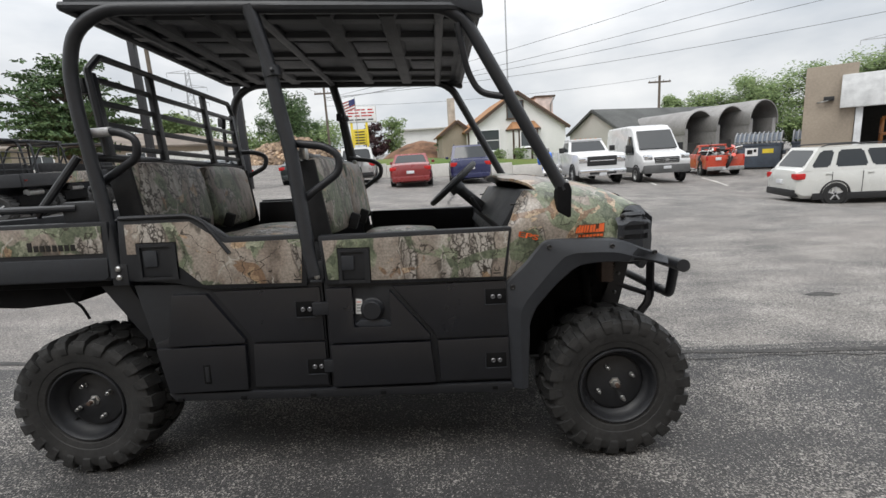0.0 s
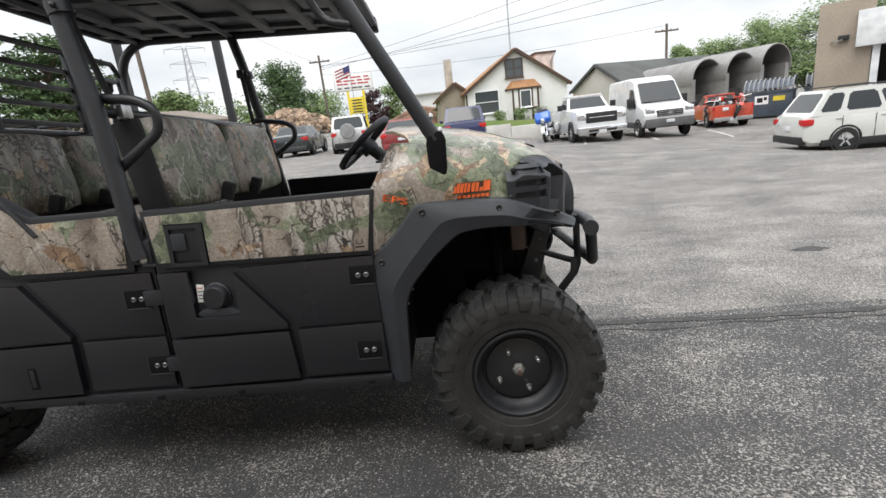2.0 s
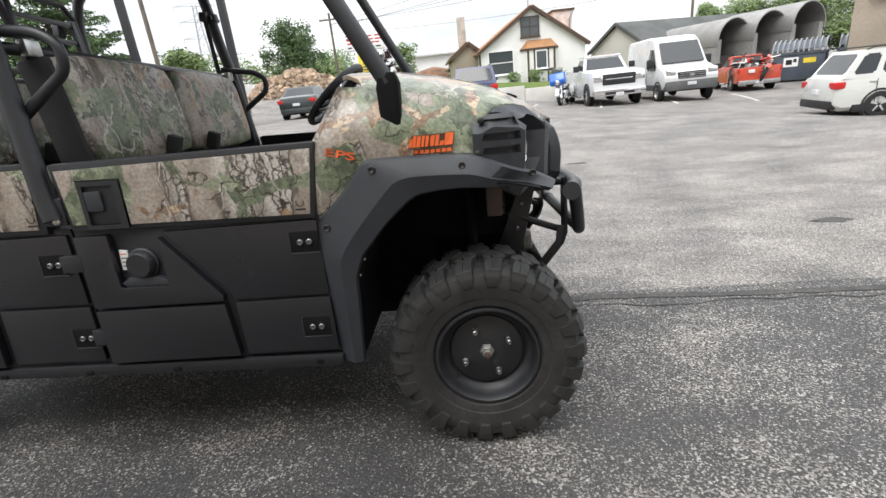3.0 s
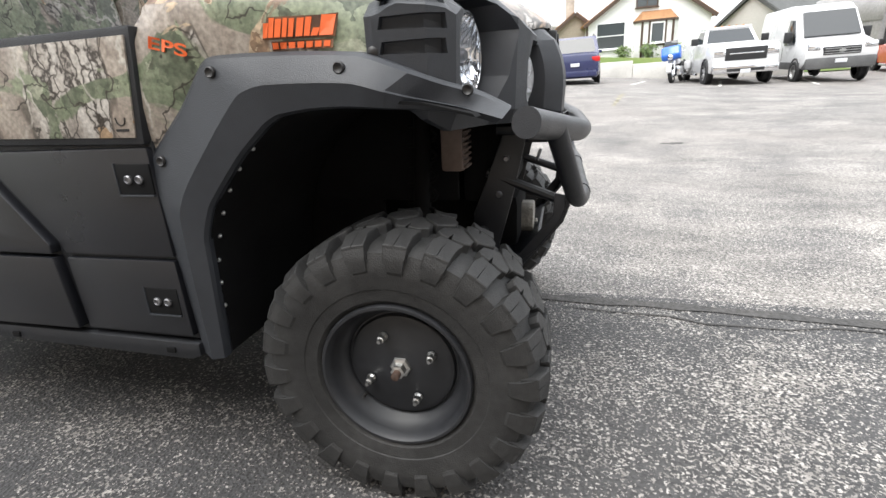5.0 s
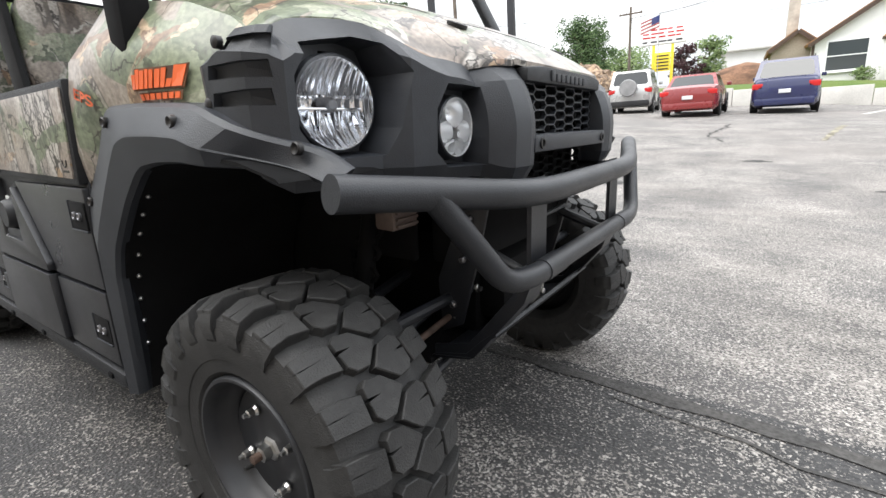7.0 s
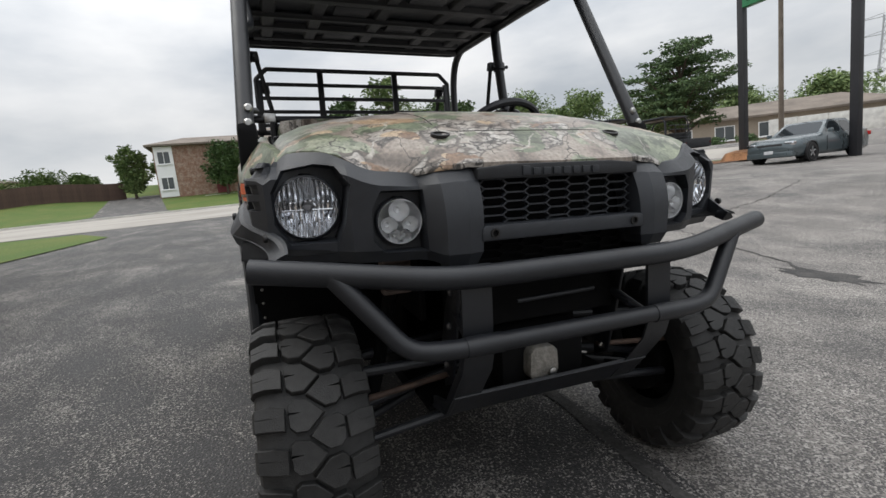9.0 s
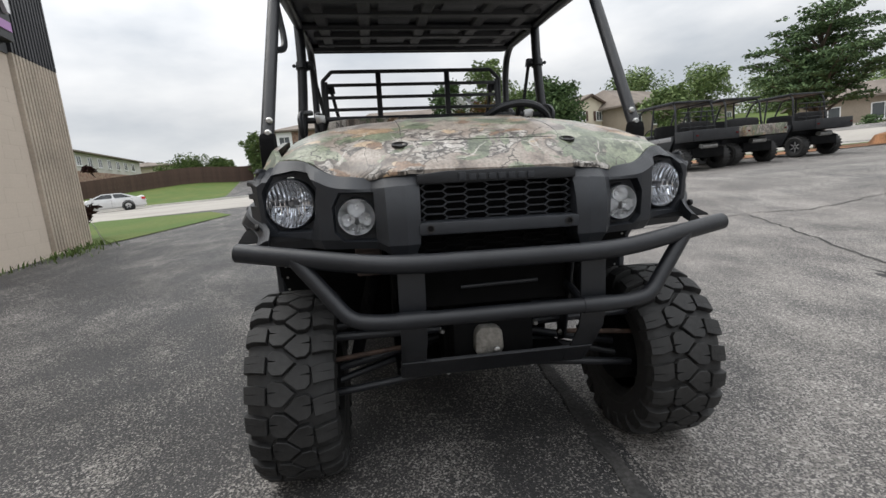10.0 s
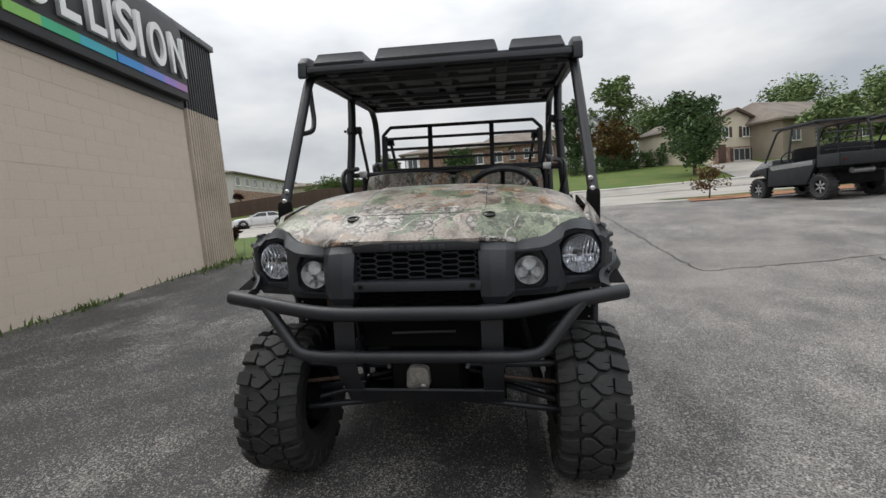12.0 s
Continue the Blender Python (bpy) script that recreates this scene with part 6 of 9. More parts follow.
def low_wall(name, pts, hgt, t, material, label):
    """A low wall that follows the land; its panels are jointed."""
    root = thing(name, label, "wall", kind="structure")
    for (x0, y0), (x1, y1) in zip(pts, pts[1:]):
        d = Vector((x1 - x0, y1 - y0, 0))
        ang = math.atan2(d.y, d.x)
        z = min(height(x0, y0), height(x1, y1))
        part("panel", box((0.01, -t / 2, -0.3), (d.length - 0.01, t / 2, hgt), 0.02), material, root, m=Matrix.Translation((x0, y0, z)) @ Matrix.Rotation(ang, 4, "Z"))
    return root


low_wall("retaining_wall", [(-6.5 + 2.4 * k, 24.9 - 0.06 * k) for k in range(8)], 0.80, 0.25, M_KERB, "pale low concrete retaining wall below the lawn")
low_wall("garden_wall", [(-20.9 + 1.15 * k, 30.0 + 1.0 * k) for k in range(9)], 1.25, 0.12, mat("white_vinyl_fence", (0.74, 0.73, 0.70), 0.6), "white vinyl panel fence")


def ribbon(name, pts, width, material, lift, label, wobble=0.02, seed=1, kind="structure", category="seam"):
    """A narrow uneven strip along the ground, such as a sealed crack."""
    rnd = random.Random(seed)
    dense = []
    for (x0, y0), (x1, y1) in zip(pts, pts[1:]):
        n = max(2, int(math.hypot(x1 - x0, y1 - y0) / 0.12))
        dense += [(x0 + (x1 - x0) * i / n, y0 + (y1 - y0) * i / n) for i in range(n)]
    dense.append(pts[-1])
    bm = bmesh.new()
    prev = None
    for i, (x, y) in enumerate(dense):
        a, b = dense[max(0, i - 1)], dense[min(len(dense) - 1, i + 1)]
        d = Vector((b[0] - a[0], b[1] - a[1], 0)).normalized()
        nrm = Vector((-d.y, d.x, 0))
        w = width * (0.6 + 0.8 * rnd.random())
        o = (rnd.random() - 0.5) * wobble
        row = []
        for k in (-0.5, 0.5):
            p = Vector((x, y, 0)) + nrm * (o + k * w)
            row.append(bm.verts.new((p.x, p.y, height(p.x, p.y) + lift)))
        if prev:
            bm.faces.new((prev[0], prev[1], row[1], row[0]))
        prev = row
    return tagged(part(name, bm, material), label, category, kind=kind)


ribbon("pavement_seam", [(-9, 0.66), (-4.1, 0.61), (0.13, 0.43), (0.96, 0.41), (1.34, 0.37), (2.2, 0.35), (6, 0.36), (12, 0.6)], 0.058, M_SEAL, 0.004, "dark sealed seam across the asphalt", 0.015, 3)
ribbon("pavement_seam", [(0.38, 0.36), (0.9, 0.28), (1.6, 0.29), (3.0, 0.20)], 0.012, M_SEAL, 0.004, "thin dark crack beside the seam", 0.05, 4)
ribbon("pavement_seam", [(-0.6, 12.6), (-0.45, 11.4), (-0.75, 10.4), (-0.3, 9.4)], 0.05, M_SEAL, 0.006, "dark zigzag crack in the asphalt", 0.16, 5)
ribbon("pavement_seam", [(-12, 2.75), (-9.65, 2.79), (-4.5, 2.82), (-4.7, 5.1), (-4.4, 5.8), (-4.6, 7.4), (-5.3, 9.5)], 0.022, M_SEAL, 0.006, "dark forked crack in the asphalt", 0.07, 6)
ribbon("pavement_seam", [(-4.6, 5.0), (-3.2, 4.6), (-1.9, 4.1), (-1.2, 3.7)], 0.03, M_SEAL, 0.006, "dark forked crack in the asphalt", 0.07, 7)
for k, (x, y, s) in enumerate(((-1.40, 3.84, 0.30), (1.74, 5.75, 0.13), (0.33, 7.63, 0.17), (2.9, 1.75, 0.13), (-1.2, 5.6, 0.22))):
    rnd = random.Random(k + 40)
    bm = bmesh.new()
    ring = []
    for i in range(22):
        a = 2 * math.pi * i / 22
        r = s * (0.65 + 0.55 * rnd.random())
        px, py = x + r * math.cos(a) * 1.35, y + r * math.sin(a) * 0.6
        ring.append(bm.verts.new((px, py, height(px, py) + 0.004)))
    bm.faces.new(ring)
    tagged(part("pavement_patch", bm, M_SEAL), "dark broken patch in the asphalt", "patch", kind="structure")
for k in range(4):
    x0 = 2.6 + 2.75 * k
    ribbon("parking_line", [(x0 - 0.3, 17.0 - 0.2 * k), (x0 + 0.6, 20.6 - 0.2 * k)], 0.10, M_KERB, 0.006, "worn white parking line on asphalt", 0.01, 20 + k, category="line")
ribbon("parking_line", [(1.2, 9.6), (1.6, 12.0)], 0.10, mat("worn_yellow_line", (0.27, 0.245, 0.18), 0.9, 0, 0.3, 30, 4), 0.006, "faded yellow line on asphalt", 0.02, 31, category="line")


def blades(name, spots, hgt, label, seed=2, mtl=None):
    """Blades of grass or weed, each a thin bent leaf."""
    rnd = random.Random(seed)
    verts, faces = [], []
    for x, y in spots:
        z = height(x, y) + 0.01
        a, hh = rnd.random() * 6.28, hgt * (0.4 + 0.9 * rnd.random())
        dx, dy = math.cos(a), math.sin(a)
        w = 0.006 + 0.008 * rnd.random()
        b = len(verts)
        verts += [(x - dy * w, y + dx * w, z), (x + dy * w, y - dx * w, z), (x + dx * hh * 0.25 + dy * w * 0.7, y + dy * hh * 0.25 - dx * w * 0.7, z + hh * 0.65), (x + dx * hh * 0.25 - dy * w * 0.7, y + dy * hh * 0.25 + dx * w * 0.7, z + hh * 0.65), (x + dx * hh * 0.6, y + dy * hh * 0.6, z + hh)]
        faces += [(b, b + 1, b + 2, b + 3), (b + 3, b + 2, b + 4)]
    me = bpy.data.meshes.new(name)
    me.from_pydata(verts, [], faces)
    me.materials.append(mtl or M_BLADE)
    return tagged(new(name, me), label, "grass", kind="stuff")


# ---- parked cars ----
def car_wheel(parent, x, y, r, w, rim_mat, spokes=5):
    s = 1 if y > 0 else -1
    tyre = ring_of([(r * 0.62, -w / 2), (r * 0.90, -w / 2), (r * 0.985, -w * 0.38), (r, -w * 0.2), (r, w * 0.2), (r * 0.985, w * 0.38), (r * 0.90, w / 2), (r * 0.62, w / 2)], 28)
    ob = part("wheel", tyre, M_CARTYRE, parent, m=Matrix.Translation((x, y - s * w / 2, r)) @ (Matrix() if s > 0 else Matrix.Rotation(math.pi, 4, "Z")))
    part("rim", lathe([(r * 0.08, w * 0.36), (r * 0.2, w * 0.40), (r * 0.22, w * 0.30), (r * 0.56, w * 0.22), (r * 0.60, w * 0.5), (r * 0.66, w * 0.52), (r * 0.66, w * 0.1)], 28), M_BLACKTRIM if spokes else rim_mat, ob)
    for k in range(spokes):
        a = 2 * math.pi * k / spokes
        bm = box((-r * 0.07, w * 0.34, r * 0.10), (r * 0.07, w * 0.46, r * 0.63), 0.006)
        bmesh.ops.rotate(bm, verts=bm.verts, cent=(0, 0, 0), matrix=Matrix.Rotation(a, 3, "Y"))
        part("spoke", bm, rim_mat, ob)
    return ob


def car(name, label, category, at, yaw, L, W, H, wb, r, colour, hood, belt, tail, glass, kind="car", rim=None, spokes=5, front_over=0.9, cladding=None, scale=1.0, group=""):
    """A car on local axes: x ahead, the middle of the wheelbase at 0. hood, belt, tail: heights; glass: x of the
    windscreen's foot, its top, the rear window's top and its foot."""
    root = thing(name, label, category, Matrix.Translation((*at, height(*at) + 0.005)) @ Matrix.Rotation(radians(yaw), 4, "Z") @ Matrix.Diagonal((scale, scale, scale, 1)), group)
    hw = W / 2
    xf, xr = wb / 2 + front_over, wb / 2 + front_over - L
    zb = r * 0.62
    # lower body: rings along the length
    st = [(xr, zb + 0.22, tail * 0.78, 0.80), (xr + 0.05, zb + 0.10, tail * 0.93, 0.90), (xr + 0.22, zb, tail, 0.97), (glass[3] - 0.02 if glass[3] > xr + 0.4 else xr + 0.45, zb, belt if glass[3] <= xr + 0.4 else tail + 0.01, 1.0),
          ((glass[3] + glass[0]) / 2, zb, belt, 1.0), (glass[0], zb, belt - 0.01, 1.0), (glass[0] + 0.15, zb, hood + 0.03, 0.99), (xf - 0.55, zb, hood, 0.97), (xf - 0.20, zb + 0.02, hood * 0.93, 0.92), (xf - 0.04, zb + 0.10, hood * 0.80, 0.84), (xf, zb + 0.18, hood * 0.66, 0.76)]
    st = sorted(st)
    bm = bmesh.new()
    rings = []
    for x, lo, hi, k in st:
        w = hw * k
        half = [(0.0, lo), (w * 0.86, lo), (w * 0.97, lo + 0.10), (w, lo + (hi - lo) * 0.45), (w * 0.985, lo + (hi - lo) * 0.72), (w * 0.93, hi - 0.045), (w * 0.86, hi), (w * 0.45, hi + 0.018), (0.0, hi + 0.024)]
        pts = half + [(-a, b) for a, b in half[-2:0:-1]]
        rings.append([bm.verts.new((x, a, b)) for a, b in pts])
    n = len(rings[0])
    for a, b in zip(rings, rings[1:]):
        for i in range(n):
            bm.faces.new((a[i], a[(i + 1) % n], b[(i + 1) % n], b[i]))
    bm.faces.new(rings[0][::-1])
    bm.faces.new(rings[-1])
    part("body", bm, colour, root, angle=32)
    # cabin glass, roof and pillars
    gb, gt = hw * 0.94, hw * (0.80 if kind == 'suv' else 0.74)
    ht = H - 0.05

    def cab(x0, x1, x2, x3, zlo, zhi, wlo, whi):
        b = bmesh.new()
        v = [b.verts.new(p) for p in ((x0, -wlo, zlo), (x0, wlo, zlo), (x1, whi, zhi), (x1, -whi, zhi), (x2, -whi, zhi), (x2, whi, zhi), (x3, wlo, zlo), (x3, -wlo, zlo))]
        for q in ((0, 3, 2, 1), (3, 4, 5, 2), (4, 7, 6, 5), (0, 7, 4, 3), (1, 2, 5, 6), (0, 1, 6, 7)):
            b.faces.new([v[i] for i in q])
        return b
    g0, g1, g2, g3 = glass
    part("cabin", bevelled(cab(g0, g1, g2, g3, belt - 0.06, H - 0.02, gb, gt), 0.07, 3, 20), colour, root, angle=40)

    def pane(quad, name="window", label="dark car glass"):
        """A thin pane laid proud on four corners."""
        b = bmesh.new()
        q = [Vector(c) for c in quad]
        nrm = (q[1] - q[0]).cross(q[3] - q[0]).normalized()
        mid = sum(q, Vector()) / 4
        if nrm.dot(mid - Vector(((g0 + g3) / 2, 0, belt))) < 0:
            nrm = -nrm
        lo = [b.verts.new(c - nrm * 0.03) for c in q]
        hi = [b.verts.new(c + nrm * 0.006) for c in q]
        b.faces.new(hi)
        for i in range(4):
            b.faces.new((lo[i], lo[(i + 1) % 4], hi[(i + 1) % 4], hi[i]))
        corner = [e for e in b.edges if (e.verts[0] in lo) != (e.verts[1] in lo)]
        bmesh.ops.bevel(b, geom=corner, offset=0.05, segments=3, affect="EDGES", clamp_overlap=True)
        part(name, b, M_CARGLASS, root, label, smooth=False)
    zt = H - 0.02

    def on_side(s, u, v):
        x = (g0 + (g3 - g0) * u) * (1 - v) + (g1 + (g2 - g1) * u) * v
        return (x, s * (gb + (gt - gb) * v), belt - 0.06 + (zt - belt + 0.06) * v)

    def on_end(xa, xb, u, v):
        return (xa + (xb - xa) * v, (gb + (gt - gb) * v) * u, belt - 0.06 + (zt - belt + 0.06) * v)
    splits = ((0.06, 0.42), (0.46, 0.74), (0.79, 0.95)) if kind in ("suv", "wagon") else ((0.08, 0.49), (0.53, 0.90))
    for s in SIDES:
        for u0, u1 in splits:
            pane([on_side(s, u0, 0.14), on_side(s, u1, 0.14), on_side(s, u1, 0.86), on_side(s, u0, 0.86)])
    for xa, xb, nm in ((g0, g1, "windscreen"), (g3, g2, "rear_window")):
        pane([on_end(xa, xb, -0.86, 0.16), on_end(xa, xb, 0.86, 0.16), on_end(xa, xb, 0.84, 0.88), on_end(xa, xb, -0.84, 0.88)], nm)

    mid = g1 + (g2 - g1) * 0.46
    for s in SIDES:
        if kind == "suv":
            part("roof_rail", tube([(g1 - 0.15, s * (gt - 0.07), H - 0.01), (g1 - 0.3, s * (gt - 0.07), H + 0.045), (g2 + 0.25, s * (gt - 0.07), H + 0.045), (g2 + 0.1, s * (gt - 0.07), H - 0.01)], 0.018, 8, 0.05), M_BLACKTRIM, root)
        part("mirror", box((g0 - 0.38, s * (hw + 0.02), belt + 0.0), (g0 - 0.26, s * (hw + 0.17), belt + 0.13), 0.03), colour if kind != "van" else M_BLACKTRIM, root)
        for hx in (mid + 0.12, mid - 0.95):
            if hx > g3 - 0.1:
                part("door_handle", box((hx, s * (hw * 0.975), belt - 0.17), (hx + 0.16, s * (hw * 0.975 + 0.03), belt - 0.14), 0.008), colour, root)
        for hx in (g0 - 0.32, mid, g3 + 0.75 if kind == "suv" else g3 + 0.45):
            part("door_seam", box((hx - 0.006, s * (hw * 0.99), zb + 0.12), (hx + 0.006, s * (hw * 1.004), belt - 0.10), 0), M_BLACKTRIM, root)
        # lamps
        part("headlight", box((xf - 0.34, s * hw * 0.52, hood * 0.70), (xf - 0.03, s * hw * 0.86, hood * 0.86), 0.03), M_CHROME, root, "clear headlight")
        part("tail_light", box((xr + 0.0, s * hw * 0.64, tail * 0.71), (xr + 0.26, s * hw * 0.965, tail * 0.87), 0.03), M_REDLAMP, root, "red tail light")
    part("grille", box((xf - 0.12, -hw * 0.46, hood * 0.58), (xf - 0.01, hw * 0.46, hood * 0.80), 0.02), M_BLACKTRIM, root)
    part("bumper", box((xf - 0.30, -hw * 0.84, zb + 0.02), (xf + 0.02, hw * 0.84, zb + 0.22), 0.05), cladding or colour, root)
    part("bumper", box((xr - 0.03, -hw * 0.86, zb + 0.06), (xr + 0.28, hw * 0.86, zb + 0.28), 0.05), cladding or colour, root)
    part("number_plate", box((xr - 0.045, -0.16, tail * 0.58), (xr + 0.10, 0.16, tail * 0.58 + 0.12), 0.004), M_PLATE, root, "pale number plate")
    part("number_plate", box((xf - 0.02, -0.15, zb + 0.15), (xf + 0.028, 0.15, zb + 0.26), 0.004), M_PLATE, root, "pale number plate")
    for s in SIDES:
        if cladding:
            part("sill_trim", box((xr + 0.45, s * hw * 0.90, zb - 0.03), (xf - 0.4, s * (hw + 0.012), zb + 0.16), 0.02), cladding, root)
        for x in (wb / 2, -wb / 2):
            arch = ring_of([(r * 1.02, 0.03), (r * 1.06, 0.055), (r * 1.17, 0.055), (r * 1.19, 0.0)], 28)
            part("wheel_arch", arch, cladding or M_BLACKTRIM, root, m=Matrix.Translation((x, s * (hw - 0.042), r * 1.02)) @ (Matrix() if s > 0 else Matrix.Rotation(math.pi, 4, "Z")))
            car_wheel(root, x, s * (hw + 0.022), r, 0.22, rim or M_ALLOY, spokes)
    return root


P_WHITE = paint("white_car_paint", (0.64, 0.64, 0.64))
P_PEARL = paint("pearl_white_paint", (0.60, 0.60, 0.57))
P_RED = paint("dark_red_paint", (0.22, 0.025, 0.025))
P_BLUE = paint("navy_blue_paint", (0.020, 0.025, 0.085))
P_SILVER = paint("silver_paint", (0.50, 0.50, 0.49), 0.4)
P_DARK = paint("dark_green_black_paint", (0.030, 0.036, 0.036))
P_SLATE = paint("slate_grey_paint", (0.10, 0.125, 0.135), 0.3)
P_ORANGE = paint("faded_red_paint", (0.52, 0.065, 0.03))

car("suv", "white compact estate suv with silver alloy wheels", "car", (11.4, 11.1), -9, 4.58, 1.80, 1.70, 2.64, 0.335, P_PEARL, 0.98, 1.08, 1.10, (1.00, 0.30, -1.75, -2.18), "suv", cladding=M_BLACKTRIM, scale=0.95)
car("sedan", "dark red saloon parked nose to the lawn", "car", (-2.15, 18.2), 92, 4.75, 1.80, 1.42, 2.72, 0.32, P_RED, 0.86, 0.95, 1.00, (0.75, 0.0, -1.15, -1.75), "sedan", scale=0.93)
car("suv", "navy blue suv with roof rails", "car", (0.38, 19.6), 90, 4.65, 1.88, 1.73, 2.70, 0.35, P_BLUE, 1.02, 1.10, 1.12, (1.00, 0.35, -1.80, -2.22), "suv", scale=0.95)
old_suv = car("suv", "silver boxy older suv with a covered spare wheel", "car", (-5.0, 21.2), 97, 3.75, 1.70, 1.66, 2.20, 0.34, P_SILVER, 0.98, 1.05, 1.08, (0.70, 0.25, -1.42, -1.68), "suv", cladding=M_BLACKTRIM)
spare = lathe([(0.02, -0.09), (0.30, -0.09), (0.33, -0.05), (0.33, 0.06), (0.30, 0.09), (0.02, 0.10)], 28, axis="x")
part("spare_wheel", spare, mat("grey_spare_cover", (0.28, 0.28, 0.28), 0.6), old_suv, "grey spare wheel cover", m=Matrix.Translation((-1.86, 0.05, 0.98)))
car("sedan", "dark green-black saloon beside the woodpile", "car", (-7.85, 22.2), 93, 4.55, 1.80, 1.42, 2.76, 0.32, P_DARK, 0.86, 0.95, 1.00, (0.75, 0.0, -1.15, -1.75), "sedan")
car("sedan", "slate grey older saloon with a split grille", "car", (-10.39, 17.4), -84, 4.90, 1.85, 1.42, 2.80, 0.32, P_SLATE, 0.86, 0.93, 0.98, (0.80, 0.0, -1.20, -1.85), "sedan", scale=0.95)
car("sedan", "white low saloon parked along the street", "car", (-29.9, -17.4), -66, 4.85, 1.85, 1.32, 2.83, 0.34, P_WHITE, 0.86, 0.95, 1.02, (1.05, 0.1, -1.05, -2.15), "sedan", scale=0.84)


def pickup_bed(root, x0, x1, hw, z0, z1, colour):
    for s in SIDES:
        part("bed_side", box((x0, s * hw * 0.90, z0), (x1, s * hw * 0.99, z1), 0.02), colour, root)
    part("tailgate", box((x0 - 0.02, -hw * 0.9, z0), (x0 + 0.05, hw * 0.9, z1), 0.015), colour, root)
    part("bed_floor", box((x0, -hw * 0.9, z0 - 0.03), (x1, hw * 0.9, z0 + 0.06), 0.01), M_BLACKTRIM, root)


def pickup(label, at, yaw, L, W, H, wb, r, colour, hood, belt, cab_x, bed, z_bed, chrome, scale=1.0):
    hw = W / 2
    root = thing("pickup_truck", label, "truck", Matrix.Translation((*at, height(*at) + 0.005)) @ Matrix.Rotation(radians(yaw), 4, "Z") @ Matrix.Diagonal((scale, scale, scale, 1)))
    xf = wb / 2 + 0.95
    xr = xf - L
    zb = r * 0.90
    c0, c1, c2, c3 = cab_x
    nose = prism([(c3 - 0.05, zb), (xf - 0.10, zb + 0.05), (xf, zb + 0.25), (xf - 0.02, hood - 0.10), (xf - 0.18, hood), (c0, hood + 0.06), (c0 - 0.1, belt), (c3 - 0.05, belt)], "y", -hw * 0.97, hw * 0.97, 0.05)
    part("body", nose, colour, root)
    bm = bmesh.new()
    gb, gt = hw * 0.90, hw * 0.74
    v = [bm.verts.new(p) for p in ((c0, -gb, belt - 0.03), (c0, gb, belt - 0.03), (c1, gt, H - 0.06), (c1, -gt, H - 0.06), (c2, -gt, H - 0.06), (c2, gt, H - 0.06), (c3, gb, belt - 0.03), (c3, -gb, belt - 0.03))]
    for q in ((0, 3, 2, 1), (3, 4, 5, 2), (4, 7, 6, 5), (0, 7, 4, 3), (1, 2, 5, 6), (0, 1, 6, 7)):
        bm.faces.new([v[i] for i in q])
    part("cabin", bevelled(bm, 0.06, 3, 20), colour, root, angle=40)
    part("roof", box((c2 - 0.04, -gt - 0.01, H - 0.09), (c1 + 0.06, gt + 0.01, H), 0.035), colour, root)
    zt = H - 0.06

    def on_side(s, u, v):
        return ((c0 + (c3 - c0) * u) * (1 - v) + (c1 + (c2 - c1) * u) * v, s * (gb + (gt - gb) * v + 0.006), belt - 0.03 + (zt - belt + 0.03) * v)

    def pane(q, name):
        b = bmesh.new()
        f = [b.verts.new(c) for c in q]
        b.faces.new(f)
        geo = bmesh.ops.extrude_face_region(b, geom=b.faces[:])
        mid = Vector(((c0 + c3) / 2, 0, belt))
        for v in geo["geom"]:
            if isinstance(v, bmesh.types.BMVert):
                v.co += (mid - v.co).normalized() * 0.04
        part(name, b, M_CARGLASS, root, "dark car glass", smooth=False)
    for s in SIDES:
        pane([on_side(s, 0.10, 0.12), on_side(s, 0.86, 0.12), on_side(s, 0.86, 0.86), on_side(s, 0.10, 0.86)], "window")
    for xa, xb, e, nm in ((c0, c1, 0.012, "windscreen"), (c3, c2, -0.012, "rear_window")):
        pane([(xa + (xb - xa) * v + e, (gb + (gt - gb) * v) * u, belt - 0.03 + (zt - belt + 0.03) * v + 0.004) for u, v in ((-0.88, 0.12), (0.88, 0.12), (0.86, 0.90), (-0.86, 0.90))], nm)
    for s in SIDES:
        part("mirror", box((c0 - 0.35, s * (hw + 0.03), belt), (c0 - 0.22, s * (hw + 0.26), belt + 0.24), 0.03), M_BLACKTRIM, root)
        part("headlight", box((xf - 0.28, s * hw * 0.60, hood - 0.36), (xf + 0.01, s * hw * 0.95, hood - 0.14), 0.03), M_CHROME, root, "clear headlight")
        part("tail_light", box((xr - 0.005, s * hw * 0.86, z_bed[0] + 0.15), (xr + 0.1, s * hw * 0.995, z_bed[1] - 0.05), 0.01), M_REDLAMP, root, "red tail light")
        part("side_step", tube([(c0 - 0.2, s * hw * 1.0, zb - 0.02), (c3, s * hw * 1.0, zb - 0.02)], 0.045, 10), chrome, root)
        for x in (wb / 2, -wb / 2):
            arch = ring_of([(r * 1.02, 0.05), (r * 1.06, 0.075), (r * 1.20, 0.075), (r * 1.22, 0.0)], 28)
            part("wheel_arch", arch, M_BLACKTRIM, root, m=Matrix.Translation((x, s * (hw - 0.062), r * 1.05)) @ (Matrix() if s > 0 else Matrix.Rotation(math.pi, 4, "Z")))
            car_wheel(root, x, s * (hw + 0.015), r, 0.26, M_ALLOY, 6)
    pickup_bed(root, xr, c3 - 0.06, hw, zb + 0.05, z_bed[1], colour)
    part("grille", box((xf - 0.08, -hw * 0.62, hood - 0.50), (xf + 0.015, hw * 0.62, hood - 0.09), 0.05), M_BLACKTRIM, root)
